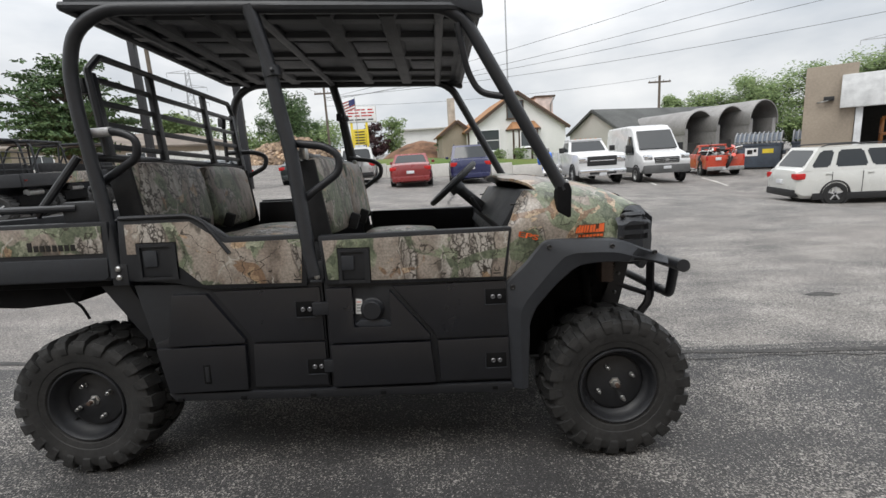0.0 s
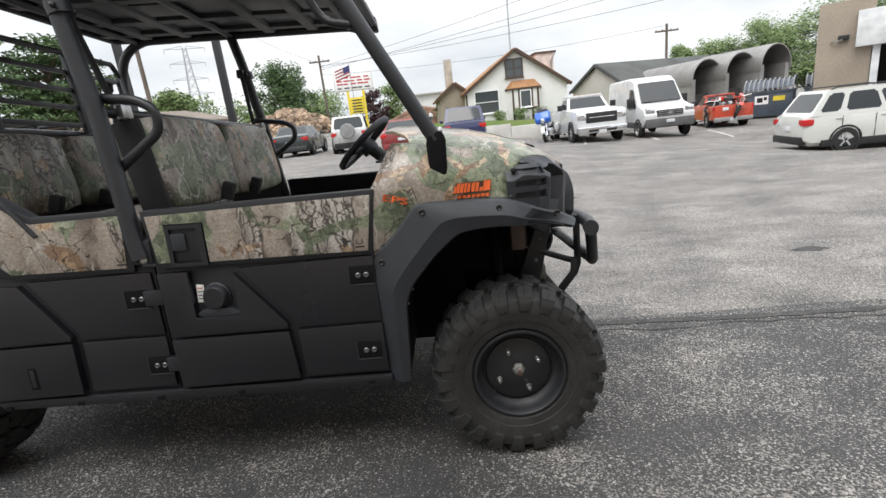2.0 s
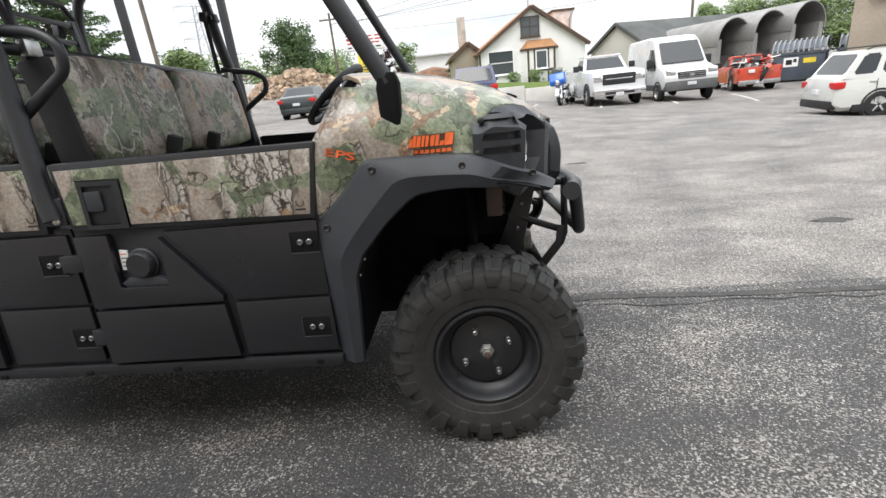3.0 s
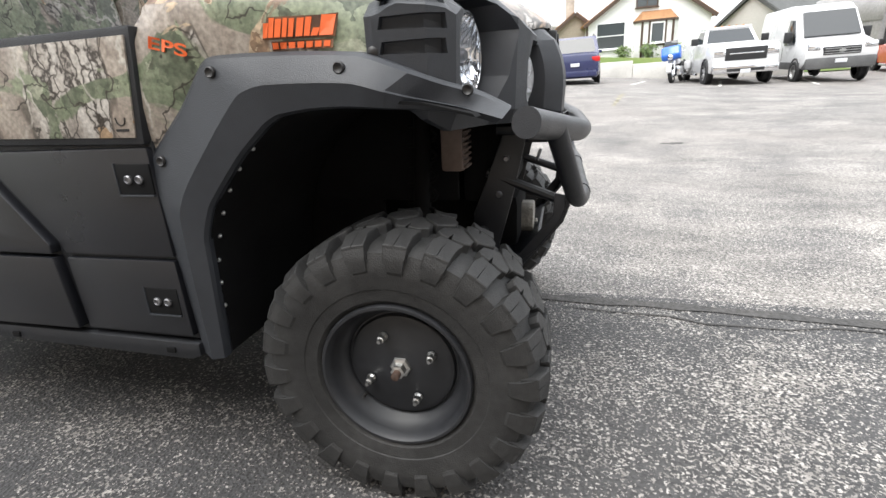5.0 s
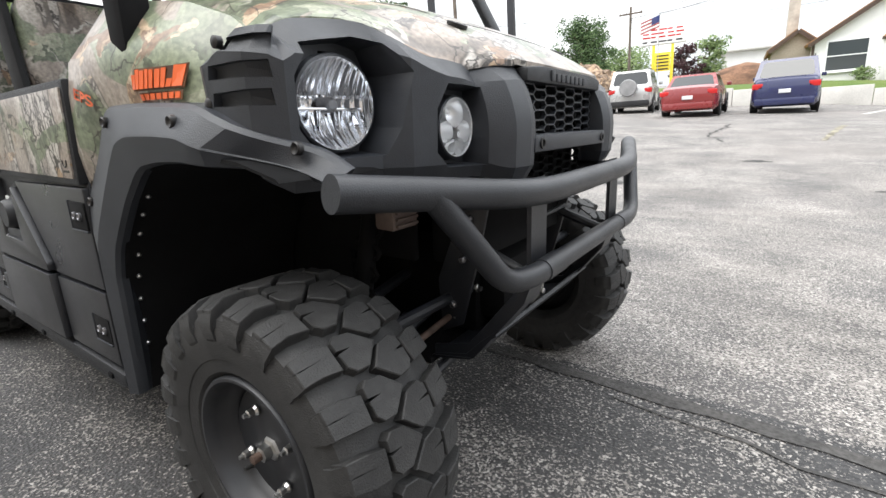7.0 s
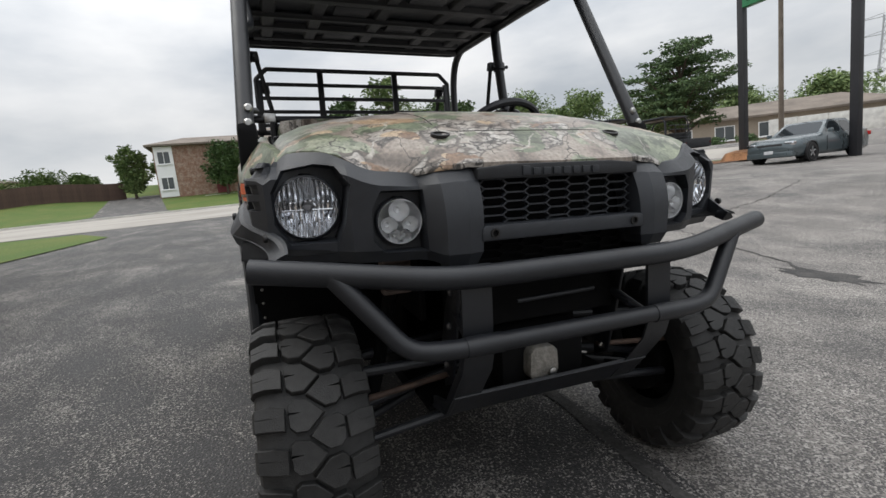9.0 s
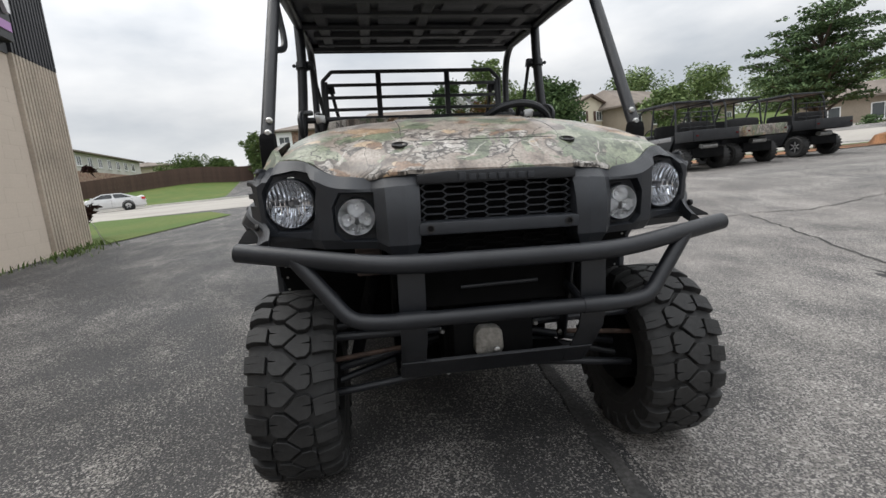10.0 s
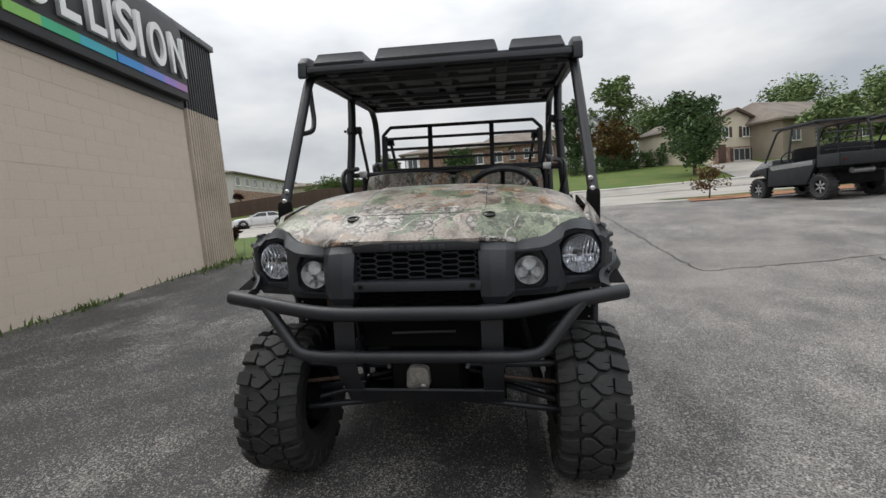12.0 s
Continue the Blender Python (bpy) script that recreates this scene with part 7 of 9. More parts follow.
    part("grille_bar", box((xf - 0.05, -hw * 0.50, hood - 0.30), (xf + 0.03, hw * 0.50, hood - 0.26), 0.01), chrome, root)
    part("bumper", box((xf - 0.12, -hw * 0.97, zb + 0.02), (xf + 0.14, hw * 0.97, zb + 0.30), 0.06), chrome, root, "chrome bumper")
    part("bumper_opening", box((xf + 0.05, -hw * 0.55, zb + 0.08), (xf + 0.146, hw * 0.55, zb + 0.18), 0.01), M_BLACKTRIM, root)
    part("bumper", box((xr - 0.14, -hw * 0.95, zb - 0.02), (xr + 0.02, hw * 0.95, zb + 0.16), 0.03), chrome, root, "chrome bumper")
    part("number_plate", box((xf + 0.135, -0.15, zb + 0.02), (xf + 0.155, 0.15, zb + 0.15), 0.004), M_PLATE, root, "pale number plate")
    part("number_plate", box((xr - 0.155, -0.15, zb), (xr - 0.135, 0.15, zb + 0.12), 0.004), M_PLATE, root, "pale number plate")
    return root


ram = pickup("white heavy pickup truck with chrome bumper and cab lights", (5.88, 20.17), -90, 5.9, 2.03, 1.95, 3.56, 0.40, P_WHITE, 1.28, 1.36, (0.85, 0.30, -0.55, -0.72), None, (0.85, 1.42), M_CHROME)
for k in range(5):
    part("cab_light", box((0.28, -0.5 + 0.235 * k, 1.945), (0.36, -0.44 + 0.235 * k, 1.975), 0.008), mat("amber_lens", (0.7, 0.25, 0.03), 0.3) if k == 0 else bpy.data.materials["amber_lens"], ram)
old = pickup("faded red small pickup loaded with old dirt bikes", (13.3, 22.75), 78, 4.5, 1.69, 1.50, 2.61, 0.33, P_ORANGE, 0.98, 1.02, (0.60, 0.15, -0.35, -0.50), None, (0.62, 1.00), M_ALU)
part("tailgate_mark", box((-2.33, -0.50, 0.80), (-2.315, 0.0, 0.86), 0.0), mat("faded_mark", (0.55, 0.16, 0.11), 0.6), old)
part("tailgate_sticker", box((-2.33, 0.20, 0.76), (-2.315, 0.45, 0.90), 0.004), M_WHITEINK, old)


def dirt_bike(m, colour, label):
    root = thing("dirt_bike", label, "motorcycle", m, "old dirt bikes in the pickup bed")
    for x in (-0.65, 0.65):
        ring = lathe([(0.24, -0.04), (0.30, -0.05), (0.33, -0.02), (0.33, 0.02), (0.30, 0.05), (0.24, 0.04)], 24)
        for f in [f for f in ring.faces if len(f.verts) > 8]:
            ring.faces.remove(f)
        w = part("wheel", ring, M_CARTYRE, root, m=Matrix.Translation((x, 0, 0.33)))
        for k in range(8):
            part("spoke", tube([(0, 0, 0), (0.25 * math.cos(k * 0.785), 0, 0.25 * math.sin(k * 0.785))], 0.006, 5), M_ALU, w)
    part("frame", tube([(-0.65, 0, 0.33), (-0.15, 0, 0.40), (0.15, 0, 0.45), (0.40, 0, 0.85), (-0.1, 0, 0.78), (-0.55, 0, 0.80)], 0.03, 8, 0.05), M_ALU, root)
    part("fork", tube([(0.65, 0.06, 0.33), (0.42, 0.06, 0.95)], 0.025, 8), M_ALU, root)
    part("fork", tube([(0.65, -0.06, 0.33), (0.42, -0.06, 0.95)], 0.025, 8), M_ALU, root)
    part("handlebar", tube([(0.36, -0.38, 1.05), (0.42, -0.15, 0.98), (0.42, 0.15, 0.98), (0.36, 0.38, 1.05)], 0.014, 8), M_BLACKTRIM, root)
    part("fuel_tank", box((0.02, -0.13, 0.72), (0.36, 0.13, 0.92), 0.05), colour, root)
    part("saddle", box((-0.62, -0.10, 0.78), (0.04, 0.10, 0.88), 0.04), M_BLACKTRIM, root)
    part("fender", prism([(-1.0, 0.92), (-0.55, 0.82), (-0.5, 0.86), (-0.98, 0.97)], "y", -0.09, 0.09, 0.01), colour, root)
    part("fender", prism([(0.35, 0.70), (0.80, 0.74), (0.98, 0.66), (0.80, 0.78), (0.35, 0.75)], "y", -0.09, 0.09, 0.008), colour, root)
    part("engine", box((-0.18, -0.14, 0.36), (0.22, 0.14, 0.64), 0.05), M_ALU, root)
    return root


p_bike = paint("bright_red_plastic", (0.60, 0.05, 0.02))
bed_at = old.matrix_basis @ Matrix.Translation((-1.55, 0, 0.35))
dirt_bike(bed_at @ pose(0.1, 0.25, 0.10, 10, -4, 20), p_bike, "red dirt bike leaning in the pickup bed")
dirt_bike(bed_at @ pose(-0.1, -0.2, 0.08, -22, 6, 165), p_bike, "red and grey dirt bike tipped in the pickup bed")
dirt_bike(bed_at @ pose(-0.2, 0.05, 0.20, 35, 0, 80), M_ALU, "stripped grey dirt bike across the pickup bed")


def cargo_van():
    root = thing("cargo_van", "white high-roof cargo van with grey bumpers", "van", Matrix.Translation((8.78, 20.34, height(8.78, 20.34) + 0.005)) @ Matrix.Rotation(radians(-92), 4, "Z"))
    hw = 0.99
    prof = [(-2.75, 0.45), (2.45, 0.45), (2.68, 0.60), (2.72, 0.95), (2.52, 1.18), (1.72, 1.40), (1.02, 2.28), (0.70, 2.46), (0.1, 2.52), (-2.65, 2.50), (-2.78, 2.35)]
    body = bmesh.new()
    part_rows = []
    for y in (-1, 1):
        part_rows.append([body.verts.new((x, y * hw * (1 - 0.115 * max(0, z - 1.15)), z)) for x, z in prof])
    a, b = part_rows
    for i in range(len(prof)):
        j = (i + 1) % len(prof)
        body.faces.new((a[i], a[j], b[j], b[i]))
    body.faces.new(a[::-1])
    body.faces.new(b)
    bmesh.ops.recalc_face_normals(body, faces=body.faces)
    part("body", bevelled(body, 0.11, 3, 20), P_WHITE, root)

    def ys(z):
        return hw * (1 - 0.115 * max(0, z - 1.15))
    ws = bmesh.new()
    q = [ws.verts.new(p) for p in ((1.72, -0.80, 1.43), (1.72, 0.80, 1.43), (1.08, 0.74, 2.22), (1.08, -0.74, 2.22))]
    q2 = [ws.verts.new(v.co + Vector((0.06, 0, 0.035))) for v in q]
    for i in range(4):
        ws.faces.new((q[i], q[(i + 1) % 4], q2[(i + 1) % 4], q2[i]))
    ws.faces.new(q2)
    ws.faces.new(q[::-1])
    part("windscreen", ws, M_CARGLASS, root, "sloping windscreen", smooth=False)
    for s in SIDES:
        side = prism([(1.55, 1.36), (1.02, 2.02), (0.55, 2.05), (0.50, 1.22), (1.50, 1.22)], "y", 0, 0.02, 0.004)
        for v in side.verts:
            v.co.y = s * (ys(v.co.z) - 0.005 + v.co.y)
        part("window", side, M_CARGLASS, root, "side window")
        part("mirror", box((1.20, s * 1.02, 1.30), (1.36, s * 1.25, 1.66), 0.04), M_BLACKTRIM, root)
        part("headlight", box((2.36, s * 0.58, 0.98), (2.70, s * 0.94, 1.20), 0.05), M_CHROME, root, "clear headlight")
        part("sill_trim", box((-2.7, s * 0.95, 0.42), (2.3, s * 1.005, 0.66), 0.02), mat("grey_van_trim", (0.10, 0.10, 0.10), 0.6) if s < 0 else bpy.data.materials["grey_van_trim"], root)
        part("door_seam", box((0.44, s * 0.985, 0.7), (0.455, s * 0.995, 1.15), 0), M_BLACKTRIM, root)
        for x in (1.87, -1.78):
            arch = ring_of([(0.36, 0.03), (0.375, 0.055), (0.42, 0.055), (0.43, 0.0)], 28)
            part("wheel_arch", arch, M_BLACKTRIM, root, m=Matrix.Translation((x, s * 0.955, 0.38)) @ (Matrix() if s > 0 else Matrix.Rotation(math.pi, 4, "Z")))
            car_wheel(root, x, s * 1.02, 0.35, 0.22, M_ALU, 0)
    part("bumper", box((2.30, -0.97, 0.42), (2.76, 0.97, 0.78), 0.08), bpy.data.materials["grey_van_trim"], root, "grey plastic bumper")
    part("grille", box((2.50, -0.52, 0.84), (2.735, 0.52, 1.10), 0.05), M_BLACKTRIM, root)
    for k in range(3):
        part("grille_bar", box((2.70, -0.48, 0.88 + 0.075 * k), (2.745, 0.48, 0.90 + 0.075 * k), 0.006), M_ALU, root)
    part("badge", lathe([(0.10, 0), (0.10, 0.012), (0.02, 0.016)], 20, axis="x"), M_ALU, root, m=Matrix.Translation((2.735, 0, 0.97)) @ Matrix.Diagonal((1, 1, 0.5, 1)))
    part("number_plate", box((2.75, -0.16, 0.60), (2.775, 0.16, 0.72), 0.004), M_PLATE, root, "pale number plate")


cargo_van()


def touring_bike():
    root = thing("motorcycle", "blue and white touring motorcycle on its stand", "motorcycle", Matrix.Translation((4.33, 20.2, height(4.33, 20.2))) @ Matrix.Rotation(radians(-112), 4, "Z") @ Matrix.Rotation(radians(8), 4, "X") @ Matrix.Diagonal((1.0, 1.0, 1.0, 1)))
    blue, white = paint("bright_blue_paint", (0.02, 0.13, 0.55)), P_WHITE
    for x in (-0.80, 0.82):
        w = part("wheel", lathe([(0.20, -0.06), (0.28, -0.07), (0.33, -0.03), (0.33, 0.03), (0.28, 0.07), (0.20, 0.06)], 26), M_CARTYRE, root, m=Matrix.Translation((x, 0, 0.33)))
        part("rim", lathe([(0.03, -0.075), (0.2, -0.065), (0.2, 0.065), (0.03, 0.075)], 26), M_CHROME, w)
    part("engine", box((-0.25, -0.22, 0.25), (0.32, 0.22, 0.62), 0.08), M_CHROME, root)
    part("fuel_tank", box((-0.10, -0.18, 0.68), (0.45, 0.18, 0.92), 0.08), white, root)
    part("saddle", box((-0.85, -0.19, 0.64), (-0.08, 0.19, 0.78), 0.06), M_BLACKTRIM, root)
    part("fairing", prism([(0.42, 0.85), (0.75, 0.88), (0.82, 1.05), (0.66, 1.38), (0.52, 1.36), (0.40, 1.10)], "y", -0.34, 0.34, 0.09, 3), blue, root)
    part("windscreen", prism([(0.60, 1.34), (0.52, 1.56), (0.50, 1.56), (0.57, 1.34)], "y", -0.24, 0.24, 0.008), M_CARGLASS, root)
    for s in SIDES:
        part("fork", tube([(0.82, s * 0.10, 0.33), (0.58, s * 0.10, 1.0)], 0.03, 8), M_CHROME, root)
        part("saddlebag", box((-1.05, s * 0.20, 0.42), (-0.42, s * 0.42, 0.74), 0.07), blue if s < 0 else white, root)
        part("exhaust", tube([(0.2, s * 0.22, 0.28), (-0.4, s * 0.27, 0.26), (-1.1, s * 0.27, 0.30)], 0.04, 10), M_CHROME, root)
    part("fender", prism([(0.45, 0.55), (0.65, 0.70), (0.95, 0.70), (1.17, 0.52), (1.19, 0.40), (1.22, 0.48), (1.05, 0.74), (0.65, 0.75), (0.40, 0.58)], "y", -0.09, 0.09, 0.02), white, root)
    part("handlebar", tube([(0.25, -0.42, 1.12), (0.50, -0.2, 1.15), (0.50, 0.2, 1.15), (0.25, 0.42, 1.12)], 0.016, 8), M_CHROME, root)
    part("headlight", lathe([(0.10, 0), (0.10, 0.05), (0.02, 0.08)], 20, axis="x"), M_CHROME, root, m=Matrix.Translation((0.78, 0, 0.98)))
    part("side_stand", tube([(-0.05, 0.12, 0.3), (-0.05, 0.30, -0.04)], 0.015, 6), M_BLACKTRIM, root)


touring_bike()


# ---- other utility vehicles in the row ----
def far_utility(label, at, yaw, clad, rim_mat, seats=2, rack=True):
    root = thing("utility_vehicle", label, "utility vehicle", Matrix.Translation((*at, height(*at) + 0.004)) @ Matrix.Rotation(radians(yaw), 4, "Z"), "utility vehicles parked in a row")
    for x in (0.0, 2.2):
        for s in SIDES:
            tyre = ring_of([(0.17, -0.11), (0.27, -0.13), (0.315, -0.10), (0.325, -0.05), (0.325, 0.05), (0.315, 0.10), (0.27, 0.13), (0.17, 0.11)], 26)
            w = part("wheel", tyre, M_RUBBER, root, m=Matrix.Translation((x, s * 0.68, 0.325)) @ (Matrix() if s > 0 else Matrix.Rotation(math.pi, 4, "Z")))
            part("rim", lathe([(0.03, 0.06), (0.06, 0.075), (0.15, 0.04), (0.165, 0.11), (0.175, 0.115), (0.175, 0.0)], 26), M_RIM, w)
            for k in range(6):
                bm = box((-0.016, 0.07, 0.03), (0.016, 0.09, 0.165), 0.004)
                bmesh.ops.rotate(bm, verts=bm.verts, cent=(0, 0, 0), matrix=Matrix.Rotation(k * math.pi / 3, 3, "Y"))
                part("spoke", bm, rim_mat, w)
            for k in range(20):
                a = k * math.pi / 10
                bm = box((-0.028, -0.13, 0.305), (0.028, 0.13, 0.332), 0.004)
                bmesh.ops.rotate(bm, verts=bm.verts, cent=(0, 0, 0), matrix=Matrix.Rotation(a, 3, "Y"))
                part("tread_block", bm, M_RUBBER, w)
    part("chassis", box((-0.35, -0.55, 0.34), (2.5, 0.55, 0.62), 0.04), M_DARK, root)
    for s in SIDES:
        part("door", prism([(0.42, 0.40), (0.12, 0.90), (0.12, 1.02), (1.75, 0.98), (1.82, 0.40)], "y", s * 0.70, s * 0.78, 0.02), M_PLASTIC, root)
        part("door_print", prism([(0.20, 0.88), (0.20, 1.0), (1.70, 0.96), (1.62, 0.84)], "y", s * 0.782, s * 0.788, 0.002), clad, root)
        part("fender", prism([(1.82, 0.60), (1.80, 0.95), (2.35, 0.90), (2.55, 0.74), (2.45, 0.70), (2.2, 0.78), (1.95, 0.72)], "y", s * 0.62, s * 0.80, 0.02), M_PLASTIC, root)
        part("bed_side", prism([(-0.60, 0.80), (-0.60, 1.10), (0.06, 1.10), (0.06, 0.80)], "y", s * 0.74, s * 0.80, 0.02), clad if seats == 1 else M_PLASTIC, root)
        part("cage_post", tube([(1.98, s * 0.70, 1.08), (1.55, s * 0.66, 1.86), (1.40, s * 0.64, 1.92), (0.26, s * 0.64, 1.93), (0.16, s * 0.66, 1.82), (0.10, s * 0.70, 0.98)], 0.028, 8, 0.08), M_TUBE, root)
        part("cage_post", tube([(1.02, s * 0.64, 1.92), (1.10, s * 0.72, 0.98)], 0.026, 8), M_TUBE, root)
        part("headlight", box((2.42, s * 0.42, 0.88), (2.56, s * 0.60, 1.0), 0.03), M_CHROME, root, "clear headlight")
    part("hood", prism([(1.85, 0.80), (1.80, 1.15), (2.2, 1.12), (2.52, 0.98), (2.56, 0.70)], "y", -0.62, 0.62, 0.05), clad, root)
    part("bumper", tube([(2.5, -0.55, 0.62), (2.68, -0.3, 0.62), (2.68, 0.3, 0.62), (2.5, 0.55, 0.62)], 0.025, 8), M_TUBE, root)
    part("bed_floor", box((-0.60, -0.74, 0.78), (0.06, 0.74, 0.84), 0.01), M_DARK, root)
    part("tailgate", box((-0.64, -0.78, 0.80), (-0.58, 0.78, 1.10), 0.015), clad if seats == 1 else M_PLASTIC, root)
    part("bed_front", box((0.04, -0.74, 0.84), (0.08, 0.74, 1.12), 0.01), M_PLASTIC, root)
    part("roof", box((0.16, -0.72, 1.93), (1.66, 0.72, 1.985), 0.02), M_PLASTIC2, root)
    for x in (0.12, 0.98):
        part("backrest", cushion((x, -0.62, 0.98), (x + 0.11, 0.62, 1.36), 0.02), M_STRAP, root)
        part("seat_cushion", cushion((x + 0.1, -0.62, 0.86), (x + 0.55, 0.62, 0.97), 0.02), M_STRAP, root)
    part("steering_wheel", ring_of([(0.155, -0.012), (0.17, -0.016), (0.185, 0), (0.17, 0.016), (0.155, 0.012), (0.15, 0), (0.155, -0.012)], 24, axis="x"), M_PLASTIC, root, m=Matrix.Translation((1.62, 0.32, 1.18)) @ Matrix.Rotation(radians(-35), 4, "Y"))
    if rack:
        for z in (1.22, 1.36, 1.50, 1.64):
            part("rack_bar", tube([(0.0, -0.64, z), (0.0, 0.64, z)], 0.014, 6), M_TUBE, root)
        for y in (-0.3, 0.3):
            part("rack_post", tube([(0.0, y, 1.05), (0.0, y, 1.64)], 0.014, 6), M_TUBE, root)
    part("muffler", tube([(-0.35, -0.25, 0.66), (-0.35, 0.28, 0.66)], 0.075, 14), M_ALU, root, "dull metal muffler")
    for s in SIDES:
        part("tail_light", box((-0.66, s * 0.66, 0.93), (-0.635, s * 0.73, 0.97), 0.006), M_DARKRED, root, "dark red tail light")
    return root


P_GREYMET = paint("silver_grey_panel", (0.30, 0.30, 0.31), 0.5)
far_utility("black and silver crew utility vehicle with alloy wheels", (-11.15, 8.85), 190, P_GREYMET, M_ALLOY)
far_utility("camouflage-bedded utility vehicle with an open roof frame", (-11.6, 10.75), 190, M_CAMO, M_RIM, 1, False)
far_utility("black crew utility vehicle with a rear rack", (-12.05, 13.40), 190, P_GREYMET, M_ALLOY)

# ---- buildings ----
def window_unit(parent, m, w, h, frame_mat=None, bars=(1, 0), name="window", depth=0.06, shutters=None):
    """A framed window on local axes: x across, z up, its face towards -y; the pane is set back."""
    t = 0.07
    bm = bmesh.new()
    for x0, x1, z0, z1 in ((-w / 2, w / 2, h - t, h), (-w / 2, w / 2, 0, t), (-w / 2, -w / 2 + t, t, h - t), (w / 2 - t, w / 2, t, h - t)):
        add_box(bm, (x0, -depth, z0), (x1, 0.03, z1))
    for k in range(bars[0]):
        x = -w / 2 + w * (k + 1) / (bars[0] + 1)
        add_box(bm, (x - 0.025, -depth * 0.8, t), (x + 0.025, 0.02, h - t))
    for k in range(bars[1]):
        z = h * (k + 1) / (bars[1] + 1)
        add_box(bm, (-w / 2 + t, -depth * 0.78, z - 0.025), (w / 2 - t, 0.02, z + 0.025))
    ob = part(name, bm, frame_mat or M_SIGNWHITE, parent, m=m, smooth=False)
    part("pane", box((-w / 2 + t * 0.5, -depth * 0.35, t * 0.5), (w / 2 - t * 0.5, 0.0, h - t * 0.5)), M_WINDOW, ob, smooth=False)
    part("sill", box((-w / 2 - 0.06, -depth - 0.07, -0.06), (w / 2 + 0.06, 0.0, 0.0), 0.01), frame_mat or M_SIGNWHITE, ob)
    if shutters:
        for s in SIDES:
            part("shutter", box((s * (w / 2 + 0.03), -0.06, 0), (s * (w / 2 + 0.36), -0.01, h), 0.01), shutters, ob)
    return ob


def gable_house(name, label, at, yaw, w, d, eave, ridge, wall_mat, roof_mat, base=None, over=0.35, trim=None, category="house", lower_brick=0.0):
    """A house whose gable end faces local -y, its front wall at y = 0."""
    z = height(*at) if base is None else base
    root = thing(name, label, category, Matrix.Translation((*at, z)) @ Matrix.Rotation(radians(yaw), 4, "Z"))
    part("wall", prism([(-w / 2, -1.5), (w / 2, -1.5), (w / 2, eave), (0, ridge - 0.12), (-w / 2, eave)], "y", 0, d, 0.0), wall_mat, root, smooth=False)
    slope = math.atan2(ridge - eave, w / 2)
    run = math.hypot(w / 2 + over, (w / 2 + over) * math.tan(slope))
    for s in SIDES:
        bm = box((0, -over, 0), (run, d + over, 0.14), 0.01)
        bmesh.ops.rotate(bm, verts=bm.verts, cent=(0, 0, 0), matrix=Matrix.Rotation(slope, 3, "Y"))
        for v in bm.verts:
            v.co.z += ridge
            v.co.x *= s
        if s < 0:
            bmesh.ops.reverse_faces(bm, faces=bm.faces)
        rp = part("roof", bm, roof_mat, root)
        bm = box((0, -over - 0.06, -0.10), (run, -over, 0.10), 0.0)
        bmesh.ops.rotate(bm, verts=bm.verts, cent=(0, 0, 0), matrix=Matrix.Rotation(slope, 3, "Y"))
        for v in bm.verts:
            v.co.z += ridge
            v.co.x *= s
        part("barge_board", bm, trim or M_BROWNTRIM, root, smooth=False)
    if lower_brick:
        part("brick_base", box((-w / 2 - 0.05, -0.08, -1.5), (w / 2 + 0.05, 0.02, lower_brick), 0.0), M_BRICK, root, smooth=False)
    return root


def long_block(name, label, at, yaw, w, d, eave, ridge, wall_mat, roof_mat, rows=(), base=None, category="house", hip=1.5, brick=0.0):
    """A long house with a hipped roof; its front faces local -y, from x = 0 to w. rows: (height of sill, window width, height, spacing, start)."""
    z = height(*at) if base is None else base
    root = thing(name, label, category, Matrix.Translation((*at, z)) @ Matrix.Rotation(radians(yaw), 4, "Z"))
    part("wall", box((0, 0, -2.0), (w, d, eave), 0.0), wall_mat, root, smooth=False)
    if brick:
        part("brick_base", box((-0.04, -0.05, -2.0), (w + 0.04, 0.0, brick), 0.0), M_BRICK, root, smooth=False)
    o = 0.6
    bm = bmesh.new()
    v = [bm.verts.new(p) for p in ((-o, -o, eave), (w + o, -o, eave), (w + o, d + o, eave), (-o, d + o, eave), (hip + 1.0, d / 2, ridge), (w - hip - 1.0, d / 2, ridge),
                                   (-o, -o, eave - 0.16), (w + o, -o, eave - 0.16), (w + o, d + o, eave - 0.16), (-o, d + o, eave - 0.16))]
    for q in ((0, 1, 5, 4), (1, 2, 5), (2, 3, 4, 5), (3, 0, 4), (6, 7, 1, 0), (7, 8, 2, 1), (8, 9, 3, 2), (9, 6, 0, 3), (9, 8, 7, 6)):
        bm.faces.new([v[i] for i in q])
    part("roof", bm, roof_mat, root, smooth=False)
    for zs, ww, wh, gap, start in rows:
        x = start
        while x + ww / 2 < w - 0.3:
            window_unit(root, Matrix.Translation((x, -0.01, zs)), ww, wh)
            x += gap
    return root


# white gabled house past the parked cars
hx, hy = 4.62, 32.4
house = gable_house("house", "white stucco gabled house with orange-brown roof and brown bay window", (hx, hy), 4, 7.1, 11.0, 2.50, 4.95, M_WHITEWALL, M_ORANGEROOF, base=0.45, over=0.25)
window_unit(house, Matrix.Translation((-0.12, -0.02, 3.15)), 1.25, 1.25, M_BROWNTRIM, (1, 1))
window_unit(house, Matrix.Translation((-2.15, -0.02, 0.95)), 1.75, 1.55, M_SIGNWHITE, (0, 1))
bay = part("bay_window", prism([(-0.85, -0.7), (1.45, -0.7), (1.0, -0.1)], "z", 0.0, 0.02), M_BROWNTRIM, house)
bay.data.clear_geometry()
